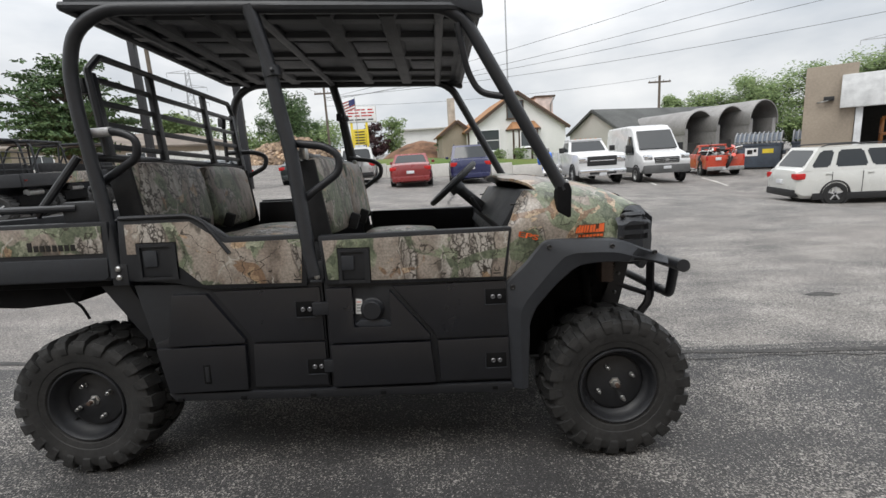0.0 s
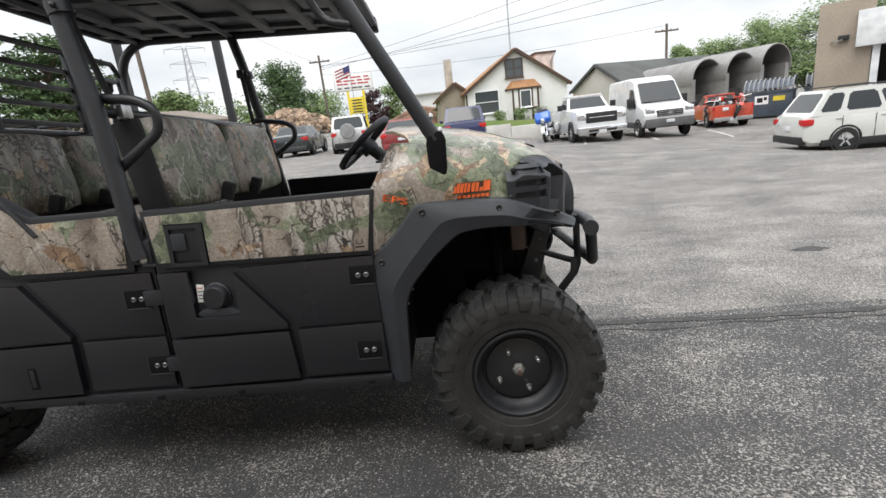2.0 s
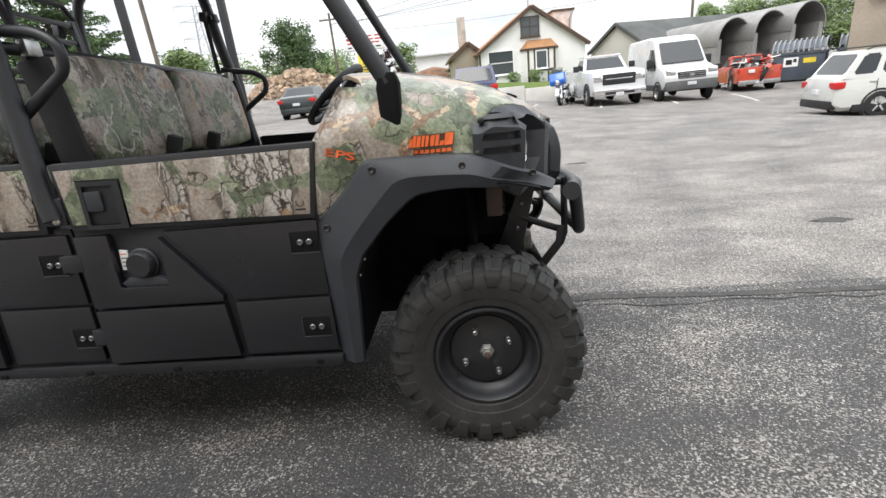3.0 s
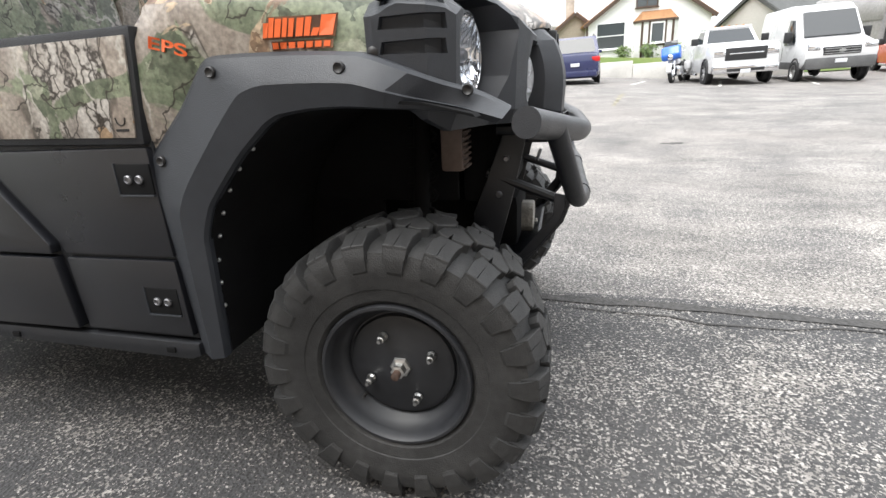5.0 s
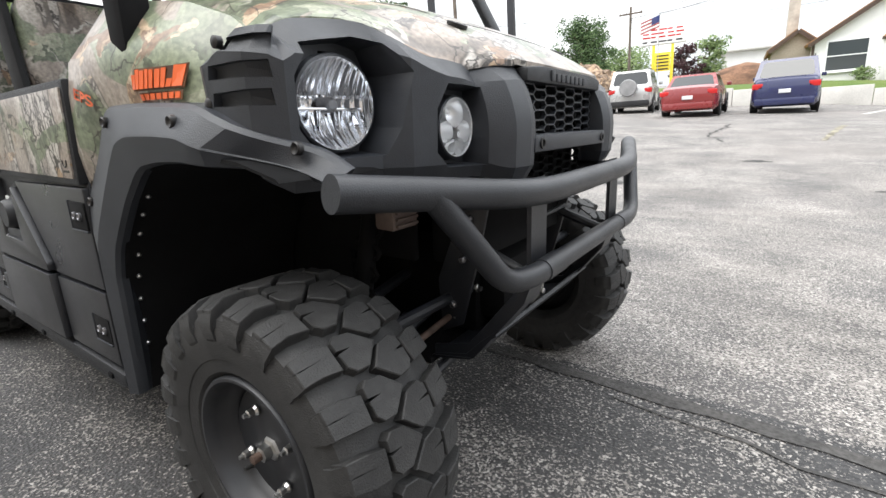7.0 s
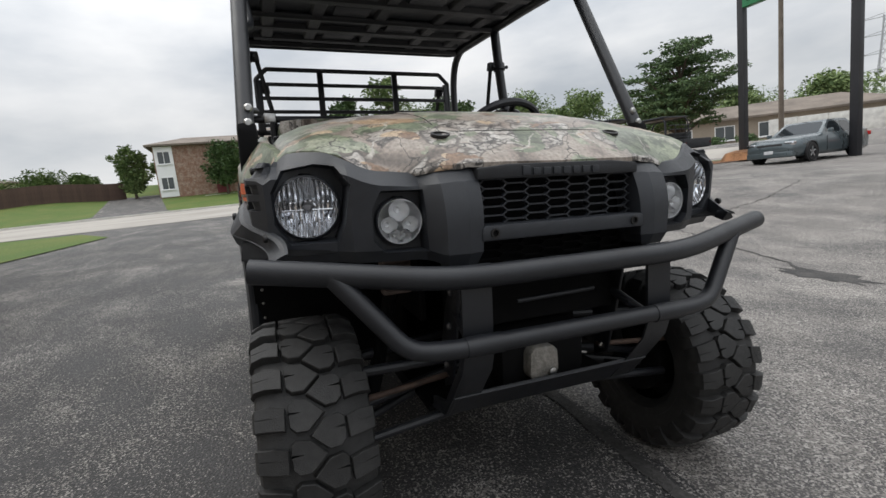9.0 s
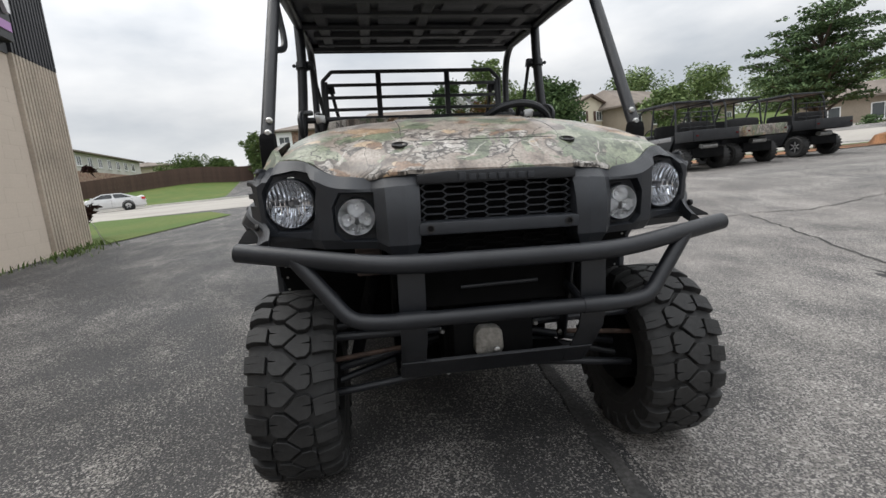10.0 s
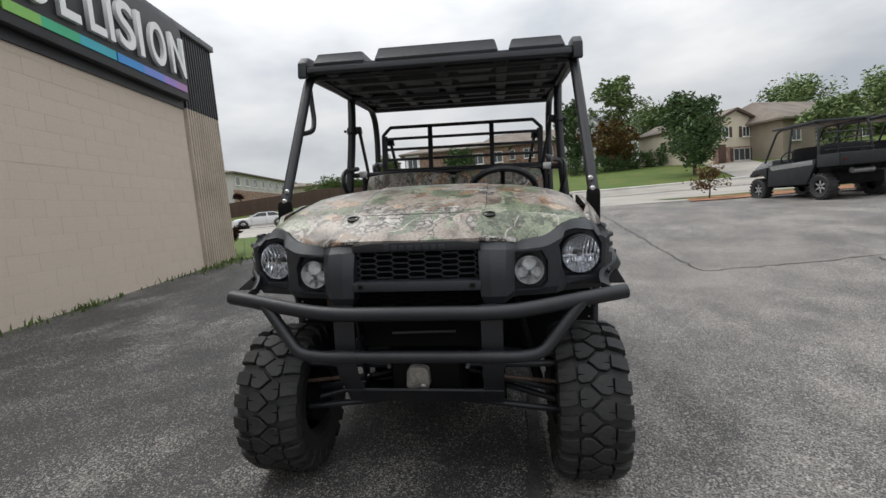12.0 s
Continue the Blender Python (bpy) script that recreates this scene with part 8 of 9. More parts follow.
bmb = prism([(-0.75, 0.0), (1.65, 0.0), (1.30, -0.62), (-0.40, -0.62)], "z", 0.0, 2.30, 0.0)
bay2 = part("bay", bmb, M_WHITEWALL, house, smooth=False)
bpy.data.objects.remove(bay)
part("bay_roof", prism([(-0.85, 0.0), (1.75, 0.0), (1.38, -0.72), (-0.48, -0.72)], "z", 2.30, 2.42, 0.0), M_BROWNTRIM, bay2, smooth=False)
cap = bmesh.new()
q = [cap.verts.new(p) for p in ((-0.85, 0.02, 2.42), (1.75, 0.02, 2.42), (1.38, -0.72, 2.42), (-0.48, -0.72, 2.42), (-0.35, 0.02, 2.95), (1.25, 0.02, 2.95))]
for f in ((3, 2, 5, 4), (2, 1, 5), (0, 3, 4), (0, 1, 2, 3), (0, 4, 5, 1)):
    cap.faces.new([q[i] for i in f])
part("bay_hood", cap, M_ORANGEROOF, bay2, smooth=False)
for x in (-0.42, 0.0, 0.90, 1.32):
    part("bay_post", box((x - 0.06, -0.68, 0.0), (x + 0.06, -0.60, 2.30), 0.0), M_BROWNTRIM, bay2, smooth=False)
part("bay_rail", box((-0.45, -0.67, 0.95), (1.35, -0.61, 1.08), 0.0), M_BROWNTRIM, bay2, smooth=False)
window_unit(bay2, Matrix.Translation((0.45, -0.63, 1.10)), 0.80, 1.15, M_SIGNWHITE, (0, 0))
wing = gable_house("house_wing", "orange-brown roofed side wing of the white house with stone front", (hx - 4.3, hy + 1.2), 4, 2.2, 9.0, 2.45, 3.3, M_STONE, M_ORANGEROOF, base=0.45, over=0.2)
part("dormer", box((2.0, 2.2, 3.2), (3.3, 6.0, 4.75), 0.0), mat("pale_pink_siding", (0.72, 0.62, 0.58), 0.8), house, smooth=False)
part("dormer_roof", box((1.9, 2.1, 4.75), (3.5, 6.1, 4.87), 0.01), M_BROWNTRIM, house)
part("drainpipe", tube([(3.4, 2.1, 4.7), (3.1, 2.1, 4.2), (3.1, 2.1, 3.4)], 0.05, 6), M_GALV, house)
part("chimney", box((-4.7, 3.0, 2.5), (-4.15, 3.6, 5.15), 0.02), mat("pale_chimney_stone", (0.50, 0.45, 0.39), 0.9, 0, 0.2, 6, 1.5), house)
part("corner_board", box((-3.62, -0.03, -0.5), (-3.5, 0.05, 2.6), 0.0), M_BROWNTRIM, house, smooth=False)

# grey-roofed shed behind the van
shed = gable_house("shed", "long low white shed with dark grey shingle roof", (11.6, 37.2), -66, 6.0, 18.0, 2.6, 4.3, M_GREYSIDE, M_GREYROOF, base=-0.2, over=0.2, trim=M_GREYROOF, category="shed")

# three barrel-roofed bins
def barrel_bin(at, yaw, w, length, wall, label):
    root = thing("barrel_roof_bin", label, "storage bin", Matrix.Translation((*at, -0.3)) @ Matrix.Rotation(radians(yaw), 4, "Z"), "barrel-roofed storage bins")
    r = w / 2
    n = 30
    bm = bmesh.new()
    rings = []
    for j in range(41):
        y = length * j / 40
        rr = r + (0.025 if j % 2 else 0.0)
        ring = []
        for k in range(n + 1):
            a = math.pi * (-0.06 + 1.12 * k / n)
            ring.append(bm.verts.new((rr * math.cos(a), y, wall + rr * math.sin(a) * 1.12)))
        rings.append(ring)
    for a, b in zip(rings, rings[1:]):
        for k in range(n):
            bm.faces.new((a[k], a[k + 1], b[k + 1], b[k]))
    geo = bmesh.ops.extrude_face_region(bm, geom=bm.faces[:])
    for v in geo["geom"]:
        if isinstance(v, bmesh.types.BMVert):
            v.co.x *= 0.95
            v.co.z = wall + (v.co.z - wall) * 0.95
    part("barrel_roof", bm, M_GALV, root, angle=70)
    for s in SIDES:
        part("side_wall", box((s * (r - 0.05), 0.1, -0.6), (s * (r - 0.35), length, wall + 0.1), 0.02), M_GALV, root)
    # floor and back wall coloured dark for the shade under the barrel
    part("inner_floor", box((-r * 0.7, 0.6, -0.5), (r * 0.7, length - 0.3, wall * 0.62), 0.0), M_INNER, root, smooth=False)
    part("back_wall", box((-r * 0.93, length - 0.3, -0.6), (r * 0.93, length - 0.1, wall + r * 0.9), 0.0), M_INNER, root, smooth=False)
    return root


for k, (x, y, wall) in enumerate(((17.0, 31.0, 2.25), (18.95, 30.6, 2.40), (20.9, 30.2, 2.65))):
    barrel_bin((x, y), 15, 2.36, 6.0, wall, "grey corrugated barrel roof over block bin walls")


def dumpster(at, yaw, label, sticker=True):
    root = thing("dumpster", label, "dumpster", Matrix.Translation((*at, height(*at))) @ Matrix.Rotation(radians(yaw), 4, "Z"), "dumpsters by the bins")
    part("body", prism([(-1.05, 0.10), (1.05, 0.10), (1.10, 1.30), (-1.10, 1.30)], "y", -0.9, 0.9, 0.02), M_DUMP, root)
    part("rim", prism([(-1.14, 1.26), (1.14, 1.26), (1.14, 1.36), (-1.14, 1.36)], "y", -0.94, 0.94, 0.02), M_DUMP, root)
    bm = bmesh.new()
    for k in range(11):
        x = -1.05 + 0.21 * k
        tube([(x, -0.92, 1.38), (x, -0.75, 1.72), (x, -0.2, 1.98), (x, 0.5, 1.95), (x, 0.92, 1.60)], 0.045, 6, 0.2, bm)
    lid = grid_sheet(lambda u, v: (-1.08 + 2.16 * u, -0.90 + 1.8 * v, 1.36 + 0.56 * math.sin(math.pi * (0.06 + 0.82 * v)) ** 0.8), [0, 0.5, 1], [i / 12 for i in range(13)], (0, 0, -0.03))
    part("lid", lid, M_DUMP, root)
    part("lid_rib", bm, mat("grey_lid_ribs", (0.26, 0.27, 0.28), 0.6) if "grey_lid_ribs" not in bpy.data.materials else bpy.data.materials["grey_lid_ribs"], root)
    for s in SIDES:
        part("lift_pocket", box((s * 1.07, -0.45, 0.75), (s * 1.25, 0.45, 0.95), 0.02), M_DUMP, root)
    for x in (-0.8, 0.8):
        for y in (-0.7, 0.7):
            part("skid", box((x - 0.1, y - 0.1, 0.0), (x + 0.1, y + 0.1, 0.12), 0.01), M_BLACKTRIM, root)
    if sticker:
        part("sticker", box((-0.55, -0.915, 0.72), (0.05, -0.90, 1.15), 0.0), M_SIGNWHITE, root, smooth=False)
        part("sticker_mark", box((-0.45, -0.921, 0.82), (-0.2, -0.914, 1.05), 0.0), M_BLACKINK, root, smooth=False)
        part("sticker_mark", box((-0.15, -0.921, 0.92), (-0.02, -0.914, 1.08), 0.0), M_BLACKINK, root, smooth=False)
        part("sticker", box((0.25, -0.915, 0.85), (0.75, -0.90, 1.08), 0.0), M_YELLOW, root, smooth=False)
    return root


dumpster((16.9, 24.4), -38, "slate blue steel dumpster with ribbed domed lid and stickers")
dumpster((19.4, 23.4), -38, "slate blue steel dumpster with ribbed domed lid", False)

# block building with an open bay
shop = thing("workshop", "tan block workshop with white fascia and an open bay", "workshop", Matrix.Translation((15.05, 18.4, -0.60)) @ Matrix.Rotation(radians(-38), 4, "Z"))
part("pier", box((-0.2, 0.0, -0.5), (1.5, 9.0, 4.62), 0.02), M_STONE, shop)
# back wall of the bay in the same shade-dark colour
part("wall", box((1.5, 5.5, -0.5), (16.0, 6.0, 4.2), 0.0), M_INNER, shop, smooth=False)
part("roof", box((1.5, 0.6, 3.95), (16.0, 6.0, 4.1), 0.02), M_GREYROOF, shop)
part("fascia", box((1.0, -0.35, 2.85), (16.0, 0.30, 4.15), 0.03), mat("white_metal_fascia", (0.74, 0.75, 0.75), 0.5), shop)
for k in range(1, 8):
    part("fascia_joint", box((1.0 + 1.8 * k, -0.358, 2.87), (1.015 + 1.8 * k, -0.35, 4.13)), M_GALV, shop)
part("door_post", box((1.52, -0.1, -0.5), (1.75, 0.3, 2.85), 0.01), mat("white_door_post", (0.70, 0.71, 0.72), 0.5), shop)
part("floor", box((1.5, -0.2, -0.5), (16, 6, 0.02), 0.0), M_KERB, shop)
part("wall_lamp", box((0.45, -0.22, 3.18), (0.80, -0.02, 3.36), 0.03), M_BLACKTRIM, shop)
part("wall_lamp_arm", tube([(0.25, -0.02, 3.15), (0.35, -0.2, 3.15), (0.6, -0.2, 3.2)], 0.03, 6), M_ALU, shop)
rackm = paint("orange_rack_paint", (0.62, 0.22, 0.04))
rack = thing("storage_rack", "orange steel storage rack inside the open bay", "rack", shop.matrix_basis @ Matrix.Translation((2.6, 3.0, 0.02)))
for x in (0, 1.2, 2.4):
    for y in (0, 0.8):
        part("upright", box((x - 0.05, y - 0.05, 0), (x + 0.05, y + 0.05, 2.4), 0.005), rackm, rack)
for z in (0.9, 1.6, 2.3):
    part("beam", box((-0.05, -0.06, z), (2.45, 0.0, z + 0.14), 0.005), rackm, rack)
    part("shelf", box((-0.05, 0.0, z + 0.05), (2.45, 0.8, z + 0.09), 0.0), M_WOODCUT, rack)

# ---- the tan block building with the sign ----
WALL_AT = Matrix.Translation((-7.63, -5.72, 0.20)) @ Matrix.Rotation(math.atan2(0.89, 5.76), 4, "Z")
hall = thing("wall_south", "tan painted block wall with black band and white letters", "building", WALL_AT, kind="structure")
part("wall_core", box((1.38, -9.0, -0.6), (22.0, -0.0012, 4.72), 0.0), M_MORTAR, hall, smooth=False)
part("corner_core", box((0.04, -9.0, -0.6), (1.38, -0.02, 4.72), 0.0), M_RIBBED, hall, smooth=False)
part("footing", box((0.02, -0.3, -0.6), (1.40, 0.075, 0.24), 0.01), M_BLOCK, hall)
# vertical ribs on the corner panel, tan below and black above
for k in range(14):
    x = 0.05 + 0.095 * k
    part("rib", prism([(x, -0.02), (x + 0.012, 0.055), (x + 0.060, 0.055), (x + 0.072, -0.02)], "z", 0.24, 3.25, 0.0), M_RIBBED, hall, smooth=False)
    part("rib", prism([(x, -0.02), (x + 0.012, 0.062), (x + 0.060, 0.062), (x + 0.072, -0.02)], "z", 3.254, 4.68, 0.0), M_BLACKPAINT, hall, smooth=False)
part("rib_back", box((0.04, -0.02, 3.25), (1.38, -0.008, 4.68), 0.0), M_BLACKPAINT, hall, smooth=False)
part("fascia", box((1.39, -0.06, 3.22), (22.0, 0.03, 4.68), 0.0), M_BLACKPAINT, hall, smooth=False)
part("coping", box((0.0, -9.0, 4.68), (22.0, 0.12, 4.80), 0.015), mat("grey_metal_coping", (0.12, 0.12, 0.135), 0.5), hall)
sign = thing("wall_sign", "white raised letters over a rainbow stripe on black panel", "sign", WALL_AT)
part("sign_panel", box((1.43, 0.034, 3.36), (11.5, 0.16, 4.66), 0.01), M_BLACKPAINT, sign)
spans = [("C", 5.12, 5.56), ("O", 4.54, 4.98), ("L", 4.08, 4.42), ("L", 3.60, 3.92), ("I", 3.43, 3.53), ("S", 2.94, 3.32), ("I", 2.74, 2.85), ("O", 2.10, 2.54), ("N", 1.50, 1.93)]
for ch, u0, u1 in spans:
    ob = text_mesh("letter", ch, 1.0, 0.03, M_SIGNWHITE, sign, Matrix(), "white raised letter")
    xs = [v.co.x for v in ob.data.vertices]
    zs = [v.co.y for v in ob.data.vertices]
    kx, kz = (u1 - u0) / (max(xs) - min(xs)), 0.70 / (max(zs) - min(zs))
    for v in ob.data.vertices:
        v.co = ((v.co.x - (max(xs) + min(xs)) / 2) * kx, (v.co.y - min(zs)) * kz, v.co.z)
    ob.matrix_basis = Matrix.Translation(((u0 + u1) / 2, 0.19, 3.73)) @ Matrix.Rotation(math.pi, 4, "Z") @ Matrix.Rotation(math.pi / 2, 4, "X")
stripe = [(0.60, 0.50, 0.05), (0.22, 0.52, 0.10), (0.03, 0.45, 0.22), (0.02, 0.40, 0.50), (0.03, 0.28, 0.70), (0.15, 0.25, 0.70), (0.33, 0.22, 0.62), (0.45, 0.22, 0.50)]
edges = [6.2, 5.2, 4.7, 4.1, 3.37, 2.75, 2.2, 1.8, 1.46]
for k, c in enumerate(stripe):
    part("stripe", box((edges[k + 1] + (0.03 if k in (0, 3) else 0), 0.16, 3.49), (edges[k], 0.175, 3.62), 0.0), mat("stripe_colour", c, 0.4, 0, 0.03), sign, smooth=False)
# weeds along the wall's foot
rnd = random.Random(21)
spots = []
for k in range(1700):
    u = 0.3 + 9.5 * rnd.random()
    clump = 0.5 + 0.5 * math.sin(u * 2.3) * math.sin(u * 0.9 + 1)
    if u > 2 and rnd.random() > 0.05 + 0.45 * clump ** 2:
        continue
    p = WALL_AT @ Vector((u, 0.09 + abs(rnd.gauss(0, 0.10 + (0.12 if u < 2.5 else 0))), 0))
    spots.append((p.x, p.y))
blades("weeds", spots, 0.085, "green weeds along the foot of the block wall", 8)

# ---- houses past the street ----
flats = long_block("apartment_house", "two-storey red-brown brick flats with hipped brown roof", (-52.0, -11.2), 95, 12.0, 16.0, 5.3, 6.9, M_BRICK, M_TANROOF, base=2.2, category="apartment house")
part("bay_panel", box((0.1, -0.10, 0.2), (1.7, 0.0, 5.1), 0.0), M_SIGNWHITE, flats, smooth=False)
for z in (0.9, 3.4):
    window_unit(flats, Matrix.Translation((0.9, -0.11, z)), 1.15, 1.25)
part("door", box((5.2, -0.06, 0.0), (6.4, 0.0, 2.1), 0.01), mat("dark_red_door", (0.18, 0.03, 0.035), 0.5), flats)
part("porch_roof", box((4.6, -1.0, 2.5), (7.0, 0.0, 2.65), 0.02), M_BROWNTRIM, flats)
part("steps", box((4.0, -1.6, -0.6), (7.2, -0.05, 0.0), 0.02), M_KERB, flats)
for x in (8.4, 10.6):
    for z in (0.9, 3.4):
        window_unit(flats, Matrix.Translation((x, -0.02, z)), 1.3, 1.25)
flats2 = long_block("apartment_house", "two-storey brown brick flats with hipped tan roof", (-59.0, -3.0), 95, 14.0, 14.0, 5.3, 7.6, M_BRICK, M_TANROOF, rows=((0.9, 1.3, 1.25, 2.4, 1.5), (3.4, 1.3, 1.25, 2.4, 1.5)), base=2.9, category="apartment house")
town = long_block("terrace_house", "pale two-storey terrace with tan roof behind a brown fence", (-54.7, -34.6), 189.4, 27.0, 9.0, 4.5, 5.5, M_GREYSIDE, M_TANROOF, rows=((2.8, 1.3, 1.2, 3.1, 1.6),), base=3.6, brick=2.2)
town2 = long_block("terrace_house", "cream two-storey terrace with tan roof", (-84.0, -36.0), 176, 14.0, 9.0, 4.5, 5.4, M_CREAM, M_TANROOF, rows=((2.8, 1.1, 1.1, 3.0, 1.6),), base=3.0)


def board_fence(pts, hgt):
    root = thing("board_fence", "tall brown board fence behind the lawn", "fence")
    proto = None
    for (x0, y0), (x1, y1) in zip(pts, pts[1:]):
        d = math.hypot(x1 - x0, y1 - y0)
        ang = math.atan2(y1 - y0, x1 - x0)
        n = int(d / 0.28)
        for i in range(n):
            x, y = x0 + (x1 - x0) * i / n, y0 + (y1 - y0) * i / n
            if proto is None:
                proto = mesh_of("board", box((0.0, -0.02, -0.2), (0.2795, 0.02, hgt), 0.004, seg=1), M_FENCE)
            ob = new("board", proto)
            ob.parent = root
            ob.matrix_basis = Matrix.Translation((x, y, height(x, y))) @ Matrix.Rotation(ang, 4, "Z")
    return root


board_fence([(-44.0, -38.0), (-47.6, -30.3), (-52.3, -20.7), (-55.0, -14.8)], 1.75)

cream = gable_house("house", "cream two-storey house with brown shutters and brick base", (-45.0, 21.2), 118, 5.6, 9.0, 4.0, 5.05, M_CREAM, M_TANROOF, base=2.45, over=0.3, lower_brick=1.7)
M_SHUT = mat("brown_shutter", (0.10, 0.055, 0.04), 0.7)
for x in (-1.35, 1.25):
    window_unit(cream, Matrix.Translation((x, -0.02, 2.55)), 0.95, 0.95, shutters=M_SHUT)
window_unit(cream, Matrix.Translation((0.55, -0.10, 0.40)), 2.1, 1.15, M_KERB, (2, 0), shutters=M_SHUT)
part("door", box((-2.3, -0.12, -0.1), (-1.4, -0.08, 1.95), 0.01), M_SHUT, cream)
tan_house = long_block("house", "long tan two-storey house with weathered hipped roof", (-43.2, 24.2), 118, 22.0, 9.0, 3.9, 6.2, M_STONE, M_TANROOF, rows=((1.9, 1.2, 1.2, 3.2, 1.6),), base=2.2)
white_far = gable_house("house", "white gabled house with grey roof up the slope", (-57.0, 9.8), 60, 5.5, 10.0, 3.6, 6.1, M_WHITEWALL, M_GREYROOF, base=4.5, over=0.3, trim=M_SIGNWHITE)
window_unit(white_far, Matrix.Translation((0.0, -0.02, 3.2)), 0.9, 1.1)
ranch = long_block("house", "low tan brick ranch house with shingle roof", (-34.0, 34.0), 52, 18.0, 9.0, 2.9, 4.3, M_STONE, M_TANROOF, rows=((1.0, 1.6, 1.3, 3.4, 1.8),), base=1.0)
low_white = long_block("commercial_building", "low white flat-fronted building in the distance", (-7.0, 66.0), 6, 16.0, 12.0, 4.3, 4.6, M_WHITEWALL, M_GREYSIDE, base=0.9, category="building")

# ---- signs, poles, lines, pylon ----
def pole(name, label, at, hgt, r, material, category="pole"):
    root = thing(name, label, category, Matrix.Translation((*at, height(*at))))
    part("shaft", tube([(0, 0, -0.3), (0, 0, hgt)], r, 12, 0, None, r * 0.8), material, root)
    return root


gate = thing("pole_sign", "green sign board on two tall black steel posts", "sign", Matrix.Translation((-13.7, 18.6, 0.0)))
for dx, dy in ((0, 0), (4.25, -0.15)):
    part("post", box((dx - 0.13, dy - 0.13, 0.3), (dx + 0.13, dy + 0.13, 11.5), 0.01), M_BLACKPAINT, gate)
part("board", box((0.20, -0.25, 6.75), (4.05, 0.10, 9.6), 0.03), M_GREENSIGN, gate)
part("board_face", box((0.40, -0.27, 6.95), (3.85, -0.25, 9.4), 0.0), M_BLACKTRIM, gate)
part("mulch_mound", lathe([(0.9, -0.2), (0.7, 0.12), (0.3, 0.22)], 18, axis="z"), M_MULCH, gate, m=Matrix.Translation((0, 0, 0.82)))

roadsign = thing("road_sign", "white letter board over a yellow panel on yellow posts", "sign", Matrix.Translation((-8.5, 42.0, 1.4)) @ Matrix.Rotation(radians(10), 4, "Z"))
for x in (-0.62, 0.75):
    part("post", box((x - 0.11, -0.1, -0.3), (x + 0.11, 0.1, 3.4), 0.01), M_YELLOW, roadsign)
part("board", box((-1.65, -0.16, 3.38), (1.65, 0.16, 4.72), 0.03), M_SIGNWHITE, roadsign)
part("board_rim", box((-1.70, -0.12, 3.33), (1.70, 0.12, 4.77), 0.02), M_GREYSIDE, roadsign)
for r_, z in enumerate((4.45, 4.18, 3.92, 3.58)):
    for k in range(5):
        part("text_bar", box((-1.45 + 0.6 * k, -0.175, z - 0.05), (-1.45 + 0.6 * k + 0.35 + 0.1 * ((k + r_) % 3), -0.16, z + 0.06), 0.0), M_REDLAMP if r_ < 3 else M_BLACKINK, roadsign, smooth=False)
part("panel", box((-0.5, -0.13, 1.35), (0.62, 0.13, 2.75), 0.02), M_YELLOW, roadsign)
for z in (2.5, 2.25, 2.0, 1.75, 1.5):
    part("text_bar", box((-0.38, -0.145, z - 0.05), (0.5, -0.13, z + 0.05), 0.0), M_BLACKINK, roadsign, smooth=False)
m_stripe = mat("faded_red_cloth", (0.40, 0.10, 0.10), 0.8)
flag = thing("flag", "striped flag with a blue canton on a thin pole", "flag", Matrix.Translation((-7.9, 38.0, 1.4)) @ Matrix.Rotation(radians(25), 4, "Z") @ Matrix.Diagonal((0.85, 1, 1, 1)))
part("flag_pole", tube([(0, 0, -0.3), (0, 0, 5.1)], 0.03, 8), M_ALU, flag)
for k in range(7):
    fn = (lambda kk: (lambda u, v: (-1.45 * u, 0.10 * math.sin(7 * u), 5.0 - 0.115 * (kk + v) - 0.42 * u)))(k)
    part("stripe", grid_sheet(fn, [i / 10 for i in range(11)], [0, 1], (0, 0.008, 0)), m_stripe if k % 2 == 0 else M_SIGNWHITE, flag)
part("canton", grid_sheet(lambda u, v: (-0.62 * u, 0.10 * math.sin(7 * 0.43 * u) - 0.012, 5.003 - 0.46 * v - 0.18 * u), [i / 6 for i in range(7)], [0, 1], (0, 0.03, 0)), paint("flag_blue", (0.02, 0.03, 0.15)), flag)

def utility_pole(at, hgt, label="weathered timber utility pole with a cross-arm"):
    root = pole("utility_pole", label, at, hgt, 0.14, M_POLE)
    part("cross_arm", box((-1.1, -0.06, hgt - 0.7), (1.1, 0.06, hgt - 0.55), 0.01), M_POLE, root)
    for x in (-1.0, -0.4, 0.4, 1.0):
        part("insulator", lathe([(0.04, 0), (0.06, 0.06), (0.03, 0.14)], 10, axis="z"), M_ALU, root, m=Matrix.Translation((x, 0, hgt - 0.55)))
    return root


utility_pole((-13.5, 51.1), 7.9)
utility_pole((21.0, 46.5), 8.2)
utility_pole((-18.4, 27.6), 12.0)
mast = pole("radio_mast", "thin pale radio mast behind the house", (11.35, 86.5), 46.0, 0.14, M_LATTICE, "mast")


def wire(p, q, sag, r=0.012):
    pts = [Vector(p).lerp(Vector(q), i / 16) - Vector((0, 0, sag * 4 * (i / 16) * (1 - i / 16))) for i in range(17)]
    return tagged(part("power_line", tube(pts, r, 5, 0), M_BLACKTRIM), "thin dark overhead power line", "cable", group="overhead power lines")


for k, z in enumerate((9.4, 8.9, 8.0)):
    wire((-13.5, 51.0, 7.9 + 0.2 * k), (40, 27, z + 4.5 - 1.3 * k), 1.0, 0.016)
wire((-13.5, 51.0, 8.2), (40, 24, 16.5), 1.2, 0.016)
wire((-13.5, 51.0, 7.4), (21.0, 46.5, 7.6), 0.6, 0.014)
wire((-18.4, 27.6, 12.6), (-13.5, 51.1, 8.6), 0.8, 0.014)


